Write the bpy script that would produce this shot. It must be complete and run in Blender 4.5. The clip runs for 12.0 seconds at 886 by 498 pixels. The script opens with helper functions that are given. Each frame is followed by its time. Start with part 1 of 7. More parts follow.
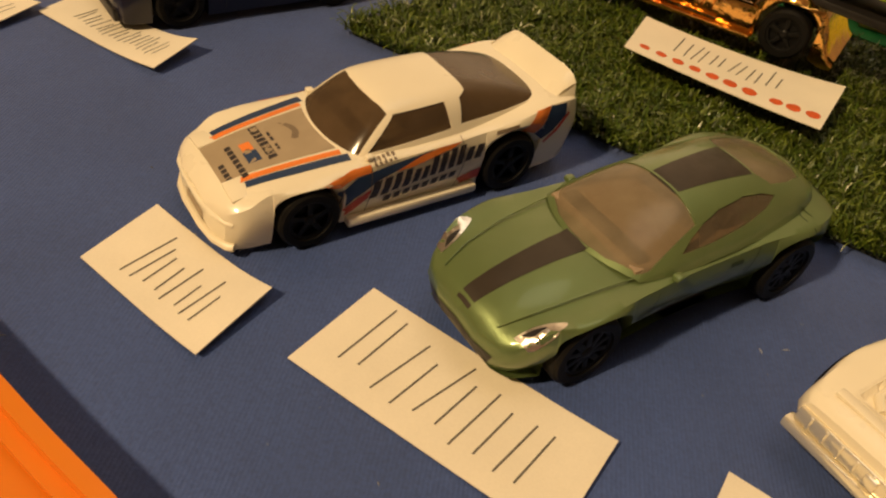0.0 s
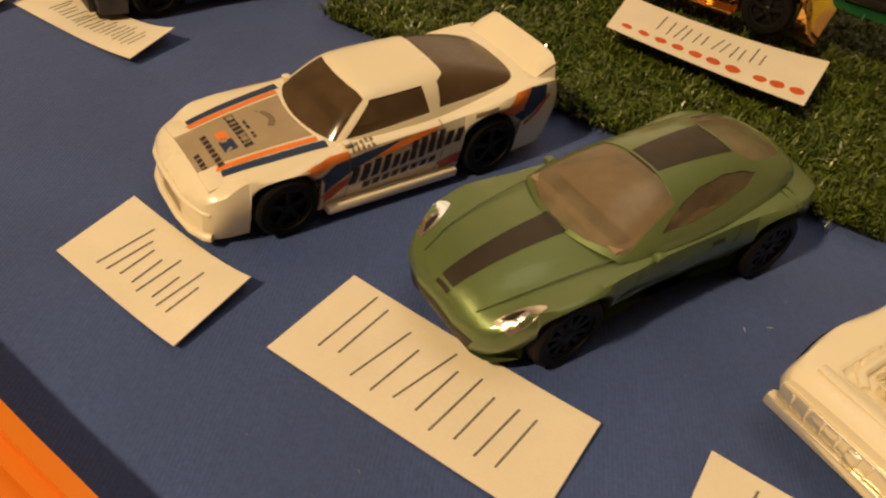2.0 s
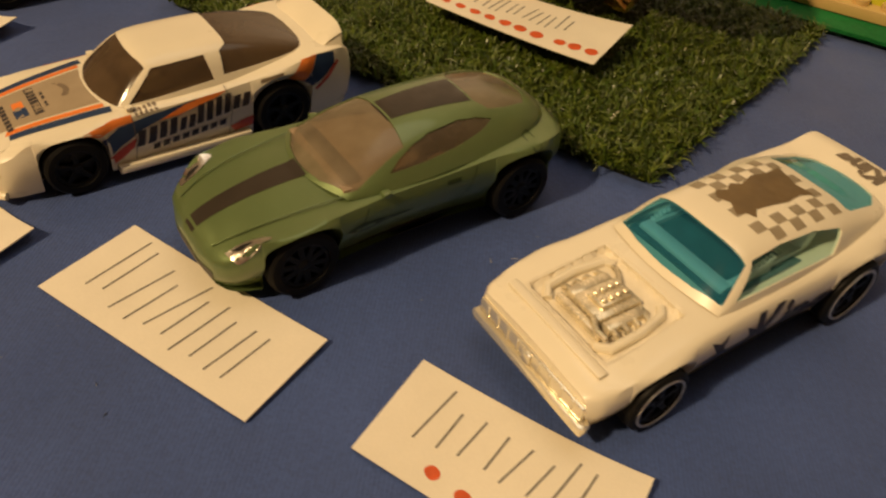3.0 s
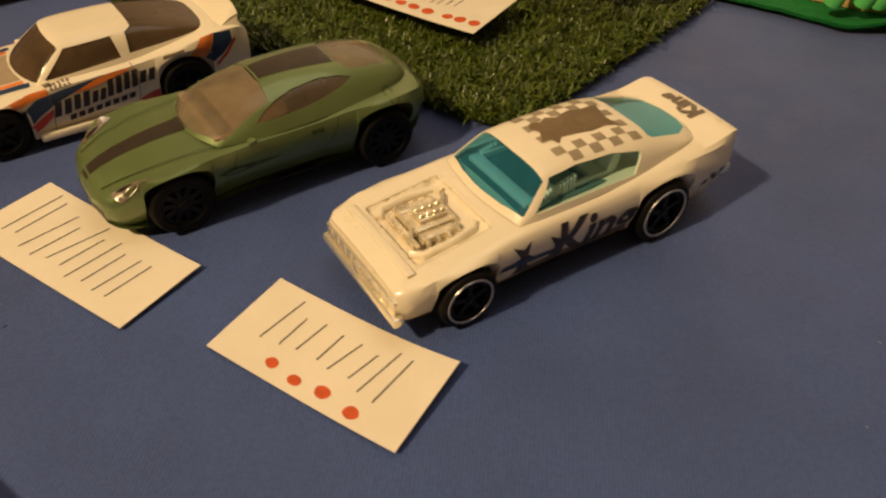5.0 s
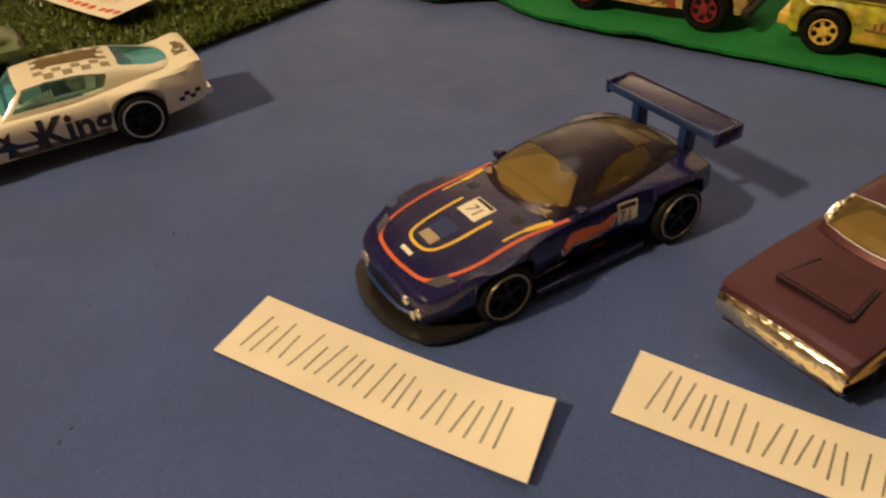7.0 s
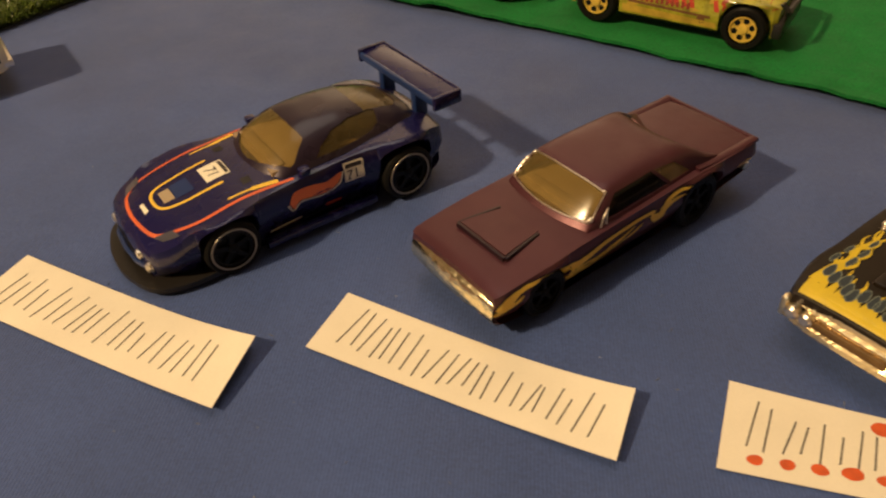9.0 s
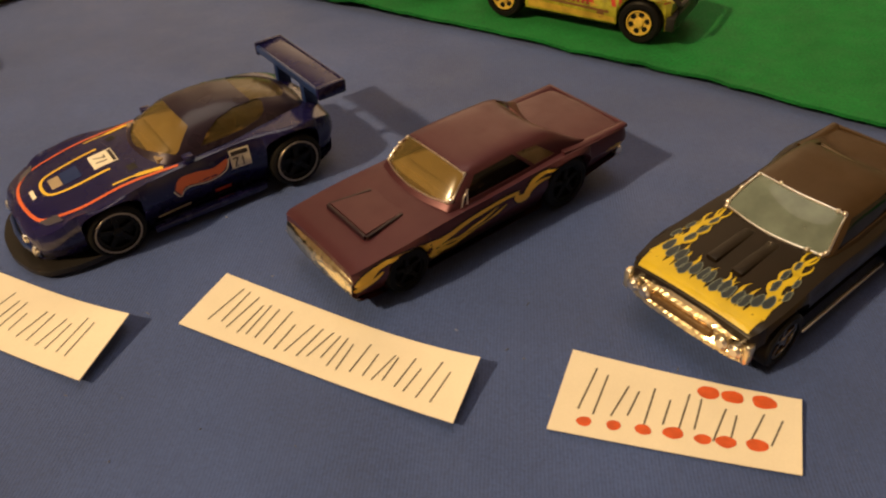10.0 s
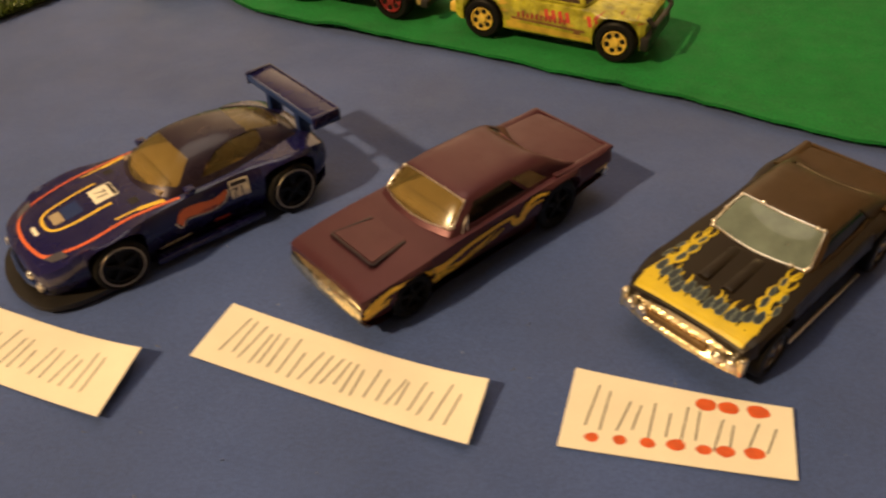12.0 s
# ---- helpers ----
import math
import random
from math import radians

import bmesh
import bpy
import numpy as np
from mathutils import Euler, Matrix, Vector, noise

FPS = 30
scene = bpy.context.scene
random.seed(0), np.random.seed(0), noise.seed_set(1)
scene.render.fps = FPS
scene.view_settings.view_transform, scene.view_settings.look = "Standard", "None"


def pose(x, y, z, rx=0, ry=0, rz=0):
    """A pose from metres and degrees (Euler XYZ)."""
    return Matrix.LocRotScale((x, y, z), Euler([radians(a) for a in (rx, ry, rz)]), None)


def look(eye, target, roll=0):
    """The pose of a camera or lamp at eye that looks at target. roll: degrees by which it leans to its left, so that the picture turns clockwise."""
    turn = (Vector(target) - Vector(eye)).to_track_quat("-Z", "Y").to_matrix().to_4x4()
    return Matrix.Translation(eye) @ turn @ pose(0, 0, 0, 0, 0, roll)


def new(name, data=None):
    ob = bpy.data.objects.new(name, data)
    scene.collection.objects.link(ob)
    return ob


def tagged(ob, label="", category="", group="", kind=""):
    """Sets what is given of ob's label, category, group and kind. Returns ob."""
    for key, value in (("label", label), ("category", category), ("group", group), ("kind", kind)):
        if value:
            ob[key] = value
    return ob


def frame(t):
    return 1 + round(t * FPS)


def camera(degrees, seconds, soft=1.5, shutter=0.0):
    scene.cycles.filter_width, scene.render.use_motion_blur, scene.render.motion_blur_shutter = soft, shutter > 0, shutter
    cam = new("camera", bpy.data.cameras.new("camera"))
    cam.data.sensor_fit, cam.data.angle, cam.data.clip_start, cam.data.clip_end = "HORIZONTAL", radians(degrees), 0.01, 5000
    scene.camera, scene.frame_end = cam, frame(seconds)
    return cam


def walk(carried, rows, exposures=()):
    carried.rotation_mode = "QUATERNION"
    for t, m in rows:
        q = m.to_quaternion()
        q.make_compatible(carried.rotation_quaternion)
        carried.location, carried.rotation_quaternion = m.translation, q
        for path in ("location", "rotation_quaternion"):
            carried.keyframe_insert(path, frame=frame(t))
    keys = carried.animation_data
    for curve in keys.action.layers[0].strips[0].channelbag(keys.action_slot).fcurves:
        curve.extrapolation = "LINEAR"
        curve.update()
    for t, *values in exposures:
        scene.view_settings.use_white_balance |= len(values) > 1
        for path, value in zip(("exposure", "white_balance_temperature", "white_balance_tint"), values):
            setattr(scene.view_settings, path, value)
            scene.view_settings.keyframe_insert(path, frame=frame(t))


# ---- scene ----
from mathutils.bvhtree import BVHTree

# ---- camera ----
cam = camera(59.34, 12.0, soft=2.2, shutter=0.3)
PATH = [
    (0, (0.04772, -0.00681, 0.08904), (0.04163, 0.14426, -0.04189), 10.01),
    (0.5, (0.04569, -0.00670, 0.08729), (0.04062, 0.14321, -0.04500), 9.81),
    (1, (0.04760, -0.00588, 0.08829), (0.04165, 0.14350, -0.04456), 9.21),
    (1.5, (0.04737, -0.00446, 0.08891), (0.04174, 0.14479, -0.04411), 9.11),
    (2, (0.05048, -0.00588, 0.08859), (0.04572, 0.14308, -0.04478), 8.99),
    (2.5, (0.06999, -0.00801, 0.09738), (0.06524, 0.13884, -0.03830), 8.26),
    (3, (0.09358, -0.01770, 0.09494), (0.08768, 0.13112, -0.03854), 6.47),
    (3.2, (0.09855, -0.02076, 0.09646), (0.09217, 0.12783, -0.03724), 5.56),
    (4.8, (0.11908, -0.03363, 0.09832), (0.11201, 0.11468, -0.03567), 4.34),
    (5, (0.12802, -0.03850, 0.09925), (0.11432, 0.11132, -0.03253), 2.22),
    (5.5, (0.15582, -0.05144, 0.12712), (0.13545, 0.09663, -0.00577), 1.22),
    (6, (0.21623, -0.06586, 0.13956), (0.18242, 0.08350, 0.01092), -2.93),
    (6.5, (0.25499, -0.08418, 0.11560), (0.22184, 0.06827, -0.00954), -4.03),
    (7, (0.27524, -0.09138, 0.10445), (0.24443, 0.06386, -0.01782), -4.09),
    (7.5, (0.29559, -0.09202, 0.09672), (0.26341, 0.06304, -0.02542), -5.11),
    (7.7, (0.30461, -0.08972, 0.09830), (0.27227, 0.06052, -0.02968), -5.77),
    (9.3, (0.33198, -0.10416, 0.11402), (0.31553, 0.04711, -0.01577), -2.53),
    (9.5, (0.33941, -0.10596, 0.11558), (0.32359, 0.04429, -0.01547), -2.54),
    (10, (0.35080, -0.10753, 0.11076), (0.33371, 0.04468, -0.01785), -3.06),
    (10.5, (0.36090, -0.10457, 0.11159), (0.34166, 0.04800, -0.01629), -4.02),
    (11, (0.37675, -0.10812, 0.11304), (0.35946, 0.04579, -0.01350), -3.82),
    (11.5, (0.37226, -0.10857, 0.11165), (0.36071, 0.04609, -0.01463), -3.15),
    (12, (0.34247, -0.10925, 0.11872), (0.33543, 0.04368, -0.00998), -2.36),
]
EXPOSURES = [(0, -0.17, 6500, 10), (2.5, -0.25, 6450, 10), (3.2, -0.26, 6420, 10), (4.8, -0.14, 6480, 10), (5.5, -0.15, 6480, 10), (6, -0.11, 6350, 9), (6.5, -0.02, 6260, 8), (7, 0.01, 6260, 8), (7.7, 0.05, 6300, 8), (9.5, 0.2, 6480, 10), (10.5, 0.26, 6540, 10), (12, 0.35, 6620, 9)]
walk(cam, [(t, look(eye, target, roll)) for t, eye, target, roll in PATH], EXPOSURES)

# ---- light ----
MM = 0.001
world = bpy.data.worlds.new("dim_room")
world.use_nodes = True
world.node_tree.nodes["Background"].inputs[0].default_value = (1.0, 0.72, 0.45, 1)
world.node_tree.nodes["Background"].inputs[1].default_value = 0.12
scene.world = world
LIGHT_AIM = Vector((0.20, 0.06, 0.0))
LIGHT_WAY = Vector((-0.565, -0.43, 0.70))


def lamp(name, place, aim, size, watts, colour):
    data = bpy.data.lights.new(name, "AREA")
    data.shape, data.size, data.energy, data.color = "DISK", size, watts, colour
    ob = new(name, data)
    ob.matrix_world = look(place, aim)
    return ob


key = lamp("room_lamp", LIGHT_AIM + 1.7 * LIGHT_WAY, LIGHT_AIM, 0.09, 30.0, (1.0, 0.69, 0.36))
# two added fills, no known fixtures: overhead softening, and a lit wall for reflections
ceiling_fill = lamp("ceiling_fill", Vector((0.30, 0.35, 1.70)), Vector((0.30, 0.35, 0.0)), 1.1, 4.8, (1.0, 0.88, 0.70))
wall_fill = lamp("wall_fill", Vector((0.20, 1.50, 0.70)), Vector((0.20, 2.60, 1.45)), 0.3, 21.0, (1.0, 0.78, 0.55))


# ---- materials ----
def material(name, colour, rough=0.5, metal=0.0, grain=0.0, grain_mm=1.0, stain=0.0, stain_mm=20.0, bump=0.0, coat=0.0,
             through_light=0.0, flake=0.0, vary=0.0, sheen=0.0, ior=1.45, shine=0.5):
    m = bpy.data.materials.new(name)
    m.use_nodes = True
    nt = m.node_tree
    p = nt.nodes["Principled BSDF"]
    p.inputs["Base Color"].default_value = (*colour, 1)
    p.inputs["Roughness"].default_value = rough
    p.inputs["Metallic"].default_value = metal
    p.inputs["IOR"].default_value = ior
    p.inputs["Coat Weight"].default_value = coat
    p.inputs["Specular IOR Level"].default_value = shine
    p.inputs["Coat Roughness"].default_value = 0.08
    p.inputs["Transmission Weight"].default_value = through_light
    p.inputs["Sheen Weight"].default_value = sheen
    where = nt.nodes.new("ShaderNodeTexCoord").outputs["Object"]
    shade = None

    def noise_at(size_mm, detail):
        n = nt.nodes.new("ShaderNodeTexNoise")
        n.inputs["Scale"].default_value = 1000.0 / size_mm
        n.inputs["Detail"].default_value = detail
        nt.links.new(where, n.inputs["Vector"])
        return n.outputs["Fac"]

    def ranged(source, low, high):
        r = nt.nodes.new("ShaderNodeMapRange")
        r.inputs["From Min"].default_value, r.inputs["From Max"].default_value = 0.3, 0.7
        r.inputs["To Min"].default_value, r.inputs["To Max"].default_value = low, high
        nt.links.new(source, r.inputs["Value"])
        return r.outputs["Result"]

    def times(a, b):
        x = nt.nodes.new("ShaderNodeMath")
        x.operation = "MULTIPLY"
        nt.links.new(a, x.inputs[0])
        nt.links.new(b, x.inputs[1])
        return x.outputs[0]

    fine = noise_at(grain_mm, 3.0) if grain or bump else None
    if grain:
        shade = ranged(fine, 1 - grain, 1 + grain)
    if stain:
        big = ranged(noise_at(stain_mm, 4.0), 1 - stain, 1 + stain)
        shade = times(shade, big) if shade else big
    if vary:
        info = nt.nodes.new("ShaderNodeNewGeometry")
        r = nt.nodes.new("ShaderNodeMapRange")
        r.inputs["To Min"].default_value, r.inputs["To Max"].default_value = 1 - vary, 1 + vary
        nt.links.new(info.outputs["Random Per Island"], r.inputs["Value"])
        shade = times(shade, r.outputs["Result"]) if shade else r.outputs["Result"]
    if shade:
        mix = nt.nodes.new("ShaderNodeVectorMath")
        mix.operation = "SCALE"
        mix.inputs[0].default_value = colour
        nt.links.new(shade, mix.inputs["Scale"])
        nt.links.new(mix.outputs[0], p.inputs["Base Color"])
        if not through_light:
            wear = ranged(noise_at(stain_mm * 0.4, 3.0), max(0.02, rough * 0.8), min(1.0, rough * 1.2))
            nt.links.new(wear, p.inputs["Roughness"])
    if bump:
        b = nt.nodes.new("ShaderNodeBump")
        b.inputs["Strength"].default_value = bump
        b.inputs["Distance"].default_value = 0.0002
        nt.links.new(fine, b.inputs["Height"])
        nt.links.new(b.outputs["Normal"], p.inputs["Normal"])
    if flake:
        v = nt.nodes.new("ShaderNodeTexVoronoi")
        v.inputs["Scale"].default_value = 9000.0
        nt.links.new(where, v.inputs["Vector"])
        b = nt.nodes.new("ShaderNodeBump")
        b.inputs["Strength"].default_value = flake
        b.inputs["Distance"].default_value = 0.00003
        nt.links.new(v.outputs["Distance"], b.inputs["Height"])
        nt.links.new(b.outputs["Normal"], p.inputs["Normal"])
    return m


def glass(name, tint, haze_colour, haze=0.25, rough=0.08):
    """A thin tinted pane: clear tint, a dusty haze and a gloss on top."""
    m = bpy.data.materials.new(name)
    m.use_nodes = True
    nt = m.node_tree
    nt.nodes.remove(nt.nodes["Principled BSDF"])
    clear = nt.nodes.new("ShaderNodeBsdfTransparent")
    clear.inputs["Color"].default_value = (*tint, 1)
    dust = nt.nodes.new("ShaderNodeBsdfDiffuse")
    dust.inputs["Color"].default_value = (*haze_colour, 1)
    where = nt.nodes.new("ShaderNodeTexCoord")
    cloud = nt.nodes.new("ShaderNodeTexNoise")
    cloud.inputs["Scale"].default_value = 180.0
    cloud.inputs["Detail"].default_value = 4.0
    nt.links.new(where.outputs["Object"], cloud.inputs["Vector"])
    span = nt.nodes.new("ShaderNodeMapRange")
    span.inputs["From Min"].default_value, span.inputs["From Max"].default_value = 0.3, 0.7
    span.inputs["To Min"].default_value, span.inputs["To Max"].default_value = haze * 0.75, min(1.0, haze * 1.25)
    nt.links.new(cloud.outputs["Fac"], span.inputs["Value"])
    both = nt.nodes.new("ShaderNodeMixShader")
    nt.links.new(span.outputs["Result"], both.inputs[0])
    nt.links.new(clear.outputs[0], both.inputs[1])
    nt.links.new(dust.outputs[0], both.inputs[2])
    gloss = nt.nodes.new("ShaderNodeBsdfGlossy")
    gloss.inputs["Roughness"].default_value = rough
    edge = nt.nodes.new("ShaderNodeFresnel")
    edge.inputs["IOR"].default_value = 1.45
    top = nt.nodes.new("ShaderNodeMixShader")
    nt.links.new(edge.outputs[0], top.inputs[0])
    nt.links.new(both.outputs[0], top.inputs[1])
    nt.links.new(gloss.outputs[0], top.inputs[2])
    nt.links.new(top.outputs[0], nt.nodes["Material Output"].inputs["Surface"])
    return m


TABLE_BLUE = material("blue_cloth", (0.0425, 0.0775, 0.236), 0.62, grain=0.16, grain_mm=0.6, stain=0.13, stain_mm=35, bump=0.35, sheen=0.25)
# a fine weave in the cloth
nt = TABLE_BLUE.node_tree
weave = nt.nodes.new("ShaderNodeTexWave")
weave.inputs["Scale"].default_value = 480.0
weave.inputs["Distortion"].default_value = 1.2
weave.inputs["Detail"].default_value = 1.0
nt.links.new(nt.nodes["Texture Coordinate"].outputs["Object"], weave.inputs["Vector"])
ridge = nt.nodes.new("ShaderNodeBump")
ridge.inputs["Strength"].default_value = 0.22
ridge.inputs["Distance"].default_value = 0.0002
nt.links.new(weave.outputs["Fac"], ridge.inputs["Height"])
nt.links.new(nt.nodes["Bump"].outputs["Normal"], ridge.inputs["Normal"])
nt.links.new(ridge.outputs["Normal"], nt.nodes["Principled BSDF"].inputs["Normal"])
ORANGE = material("orange_track_plastic", (0.72, 0.20, 0.012), 0.4, stain=0.05, stain_mm=30, coat=0.2)
CARD = material("cream_card", (0.81, 0.74, 0.60), 0.8, grain=0.02, grain_mm=0.4, stain=0.04, stain_mm=12, bump=0.08)
PENCIL = material("pencil_grey", (0.13, 0.115, 0.09), 0.6, grain=0.5, grain_mm=0.25)
RED_DOT = material("red_marker", (0.62, 0.10, 0.022), 0.6, stain=0.15, stain_mm=2)
FELT = material("green_felt", (0.004, 0.160, 0.029), 1.0, grain=0.3, grain_mm=0.7, stain=0.14, stain_mm=15, bump=0.8)
GRASS = material("grass_blade", (0.090, 0.120, 0.012), 0.36, vary=0.6, shine=0.6)
GRASS_DARK = material("grass_blade_dark", (0.046, 0.076, 0.006), 0.5, vary=0.5, shine=0.3)
# lighter as well as glossier: the mat's sparkle is partly put into colour
GRASS_GLINT = material("glossy_glint_blade", (0.20, 0.25, 0.09), 0.10, vary=0.3, shine=1.0, coat=1.0)
MAT_BASE = material("mat_backing", (0.012, 0.016, 0.008), 0.9, grain=0.3, grain_mm=1)
RUBBER = material("black_plastic_tyre", (0.009, 0.0085, 0.008), 0.5, grain=0.1, grain_mm=1, shine=0.12)
BLACK = material("black_plastic", (0.016, 0.014, 0.013), 0.4, grain=0.1, grain_mm=1)
BLACK_GLOSS = material("satin_black_rim", (0.008, 0.008, 0.008), 0.4, shine=0.2)
INSIDE = material("dark_interior", (0.03, 0.026, 0.022), 0.6, grain=0.2, grain_mm=2)
INSIDE_TAN = material("tan_interior", (0.30, 0.22, 0.14), 0.6, grain=0.1, grain_mm=2)
CHROME = material("chrome", (0.92, 0.85, 0.74), 0.3, 1.0, bump=0.5, grain_mm=1.0)
GOLD = material("gold_chrome", (0.95, 0.52, 0.15), 0.12, 1.0, bump=1.0, grain_mm=1.6)
RIM_GREY = material("pale_rim_edge", (0.55, 0.53, 0.50), 0.3, 0.7)


# ---- mesh tools, in millimetres ----
def link_mesh(name, bm, mat, parent=None, label="", sharp=35, extra=()):
    me = bpy.data.meshes.new(name)
    bmesh.ops.scale(bm, vec=(MM, MM, MM), verts=bm.verts)
    bm.to_mesh(me)
    bm.free()
    me.materials.append(mat)
    for m in extra:
        me.materials.append(m)
    me.polygons.foreach_set("use_smooth", [sharp > 0] * len(me.polygons))
    if sharp > 0:
        me.set_sharp_from_angle(angle=radians(sharp))
    ob = new(name, me)
    if parent:
        ob.parent = parent
    if label:
        tagged(ob, label)
    return ob


def part(name, bm, mat, parent, label="", sharp=35):
    return link_mesh(name, bm, mat, parent, label, sharp)


def thing(name, label, category, x=0, y=0, z=0, rz=0, group="", kind="", size=1.0):
    ob = new(name)
    ob.empty_display_size = 0.01
    ob.matrix_basis = pose(x * MM, y * MM, z * MM, 0, 0, rz) @ Matrix.Scale(size, 4)
    return tagged(ob, label, category, group, kind)


def box(bm, x0, x1, y0, y1, z0, z1, bevel=0.0, m=None):
    r = bmesh.ops.create_cube(bm, size=1)
    vs = r["verts"]
    for v in vs:
        v.co = Vector(((x0 + x1) / 2 + v.co.x * (x1 - x0), (y0 + y1) / 2 + v.co.y * (y1 - y0), (z0 + z1) / 2 + v.co.z * (z1 - z0)))
    if m:
        bmesh.ops.transform(bm, matrix=m, verts=vs)
    if bevel:
        es = list({e for v in vs for e in v.link_edges})
        bmesh.ops.bevel(bm, geom=es, offset=bevel, segments=2, affect="EDGES", profile=0.5)
    return bm


def lathe(bm, profile, n=32, axis="y", centre=(0, 0, 0), closed=True):
    """profile: (radius, along) pairs turned round an axis."""
    rings = []
    for r, a in profile:
        ring = []
        for k in range(n):
            c, s = math.cos(2 * math.pi * k / n), math.sin(2 * math.pi * k / n)
            p = {"y": (r * c, a, r * s), "z": (r * c, r * s, a), "x": (a, r * c, r * s)}[axis]
            ring.append(bm.verts.new(Vector(p) + Vector(centre)))
        rings.append(ring)
    for a, b in zip(rings, rings[1:]):
        for k in range(n):
            bm.faces.new((a[k], a[(k + 1) % n], b[(k + 1) % n], b[k]))
    if closed:
        bm.faces.new(rings[0])
        bm.faces.new(rings[-1][::-1])
    bmesh.ops.recalc_face_normals(bm, faces=bm.faces)
    return bm


def tube(bm, points, r, n=8):
    pts = [Vector(p) for p in points]
    rings = []
    for i, p in enumerate(pts):
        d = (pts[min(i + 1, len(pts) - 1)] - pts[max(i - 1, 0)]).normalized()
        u = d.cross(Vector((0, 0, 1)))
        u = u.normalized() if u.length > 0.1 else Vector((1, 0, 0))
        w = d.cross(u)
        rings.append([bm.verts.new(p + r * (math.cos(2 * math.pi * k / n) * u + math.sin(2 * math.pi * k / n) * w)) for k in range(n)])
    for a, b in zip(rings, rings[1:]):
        for k in range(n):
            bm.faces.new((a[k], a[(k + 1) % n], b[(k + 1) % n], b[k]))
    bm.faces.new(rings[0][::-1])
    bm.faces.new(rings[-1])
    return bm


def smooth_rows(rows, x):
    """Catmull-Rom through rows that are sorted by falling first value."""
    n = len(rows)
    i = 0
    while i < n - 2 and x < rows[i + 1][0]:
        i += 1
    p0, p1, p2, p3 = rows[max(i - 1, 0)], rows[i], rows[i + 1], rows[min(i + 2, n - 1)]
    h = p2[0] - p1[0]
    t = min(max((x - p1[0]) / h, 0), 1)
    out = []
    for k in range(1, len(p1)):
        m1 = (p2[k] - p0[k]) / (p2[0] - p0[0]) * h
        m2 = (p3[k] - p1[k]) / (p3[0] - p1[0]) * h
        d = p2[k] - p1[k]
        if m1 * d <= 0:
            m1 = 0
        if m2 * d <= 0:
            m2 = 0
        m1 = math.copysign(min(abs(m1), 3 * abs(d)), m1)
        m2 = math.copysign(min(abs(m2), 3 * abs(d)), m2)
        out.append((2 * t**3 - 3 * t * t + 1) * p1[k] + (t**3 - 2 * t * t + t) * m1 + (3 * t * t - 2 * t**3) * p2[k] + (t**3 - t * t) * m2)
    return out


# ---- toy cars ----
def body_shell(rows, arches, flare=0.5, crown=0.6, edge=0.96, step=1.2):
    """A body lofted from rows of x, half width, lower edge, shoulder, top, half width of the top. arches: (x, radius, height of the hub)."""
    xs = set()
    x = rows[0][0]
    while x > rows[-1][0]:
        xs.add(round(x, 3))
        x -= step
    xs.add(rows[-1][0])
    for ax, r, _ in arches:
        xs = {x for x in xs if abs(x - ax) > r + 0.3}
        xs |= {round(ax + r * math.cos(math.pi * k / 16), 3) for k in range(17)}
        xs |= {round(ax + r + 0.05, 3), round(ax - r - 0.05, 3)}
    xs = sorted((x for x in xs if rows[-1][0] <= x <= rows[0][0]), reverse=True)
    bm = bmesh.new()
    rings = []
    for x in xs:
        w, zl, zs, zt, wt = smooth_rows(rows, x)
        for ax, r, zc in arches:
            if abs(x - ax) <= r:
                zl = max(zl, zc + math.sqrt(max(r * r - (x - ax) ** 2, 0)))
            w += flare * max(0, 1 - ((x - ax) / (r * 1.35)) ** 2) ** 1.5
        for ax, r, zc in arches:
            far = abs(x - ax) / (r * 1.5)
            if far < 1:
                zs = max(zs, zs + (zc + r + 0.4 - zs) * min(1.0, 1.6 * (1 - far * far)))
        h = zs - zl
        half = [(0, zl), (w - 1.6, zl), (w * edge - 0.1, zl), (w * (edge + 1) / 2, zl + 0.28 * h), (w, zl + 0.6 * h), (w * 0.985, zl + 0.85 * h), (w * 0.955, zs),
                ((w + wt) / 2, zs + 0.62 * (zt - crown - zs)), (wt, zt - crown), (wt * 0.66, zt - 0.42 * crown), (wt * 0.33, zt - 0.1 * crown), (0, zt)]
        ring = [bm.verts.new((x, y, z)) for y, z in half] + [bm.verts.new((x, -y, z)) for y, z in half[-2:0:-1]]
        rings.append(ring)
    n = len(rings[0])
    for a, b in zip(rings, rings[1:]):
        for k in range(n):
            bm.faces.new((a[k], b[k], b[(k + 1) % n], a[(k + 1) % n]))
    bm.faces.new(rings[0])
    bm.faces.new(rings[-1][::-1])
    bmesh.ops.recalc_face_normals(bm, faces=bm.faces)
    return bm


def recess(bm, x0, x1, half, depth):
    """Sinks a rectangle of the top of a body."""
    for co, no in (((x0, 0, 0), (1, 0, 0)), ((x1, 0, 0), (1, 0, 0)), ((0, half, 0), (0, 1, 0)), ((0, -half, 0), (0, 1, 0))):
        bmesh.ops.bisect_plane(bm, geom=bm.verts[:] + bm.edges[:] + bm.faces[:], plane_co=co, plane_no=no, dist=0.01)
    bm.normal_update()
    chosen = []
    for f in bm.faces:
        c = f.calc_center_median()
        if x0 < c.x < x1 and abs(c.y) < half and f.normal.z > 0.5:
            chosen.append(f)
    made = bmesh.ops.extrude_face_region(bm, geom=chosen)["geom"]
    bmesh.ops.translate(bm, verts=[v for v in made if isinstance(v, bmesh.types.BMVert)], vec=(0, 0, -depth))
    bmesh.ops.delete(bm, geom=chosen, context="FACES")
    bmesh.ops.recalc_face_normals(bm, faces=bm.faces)


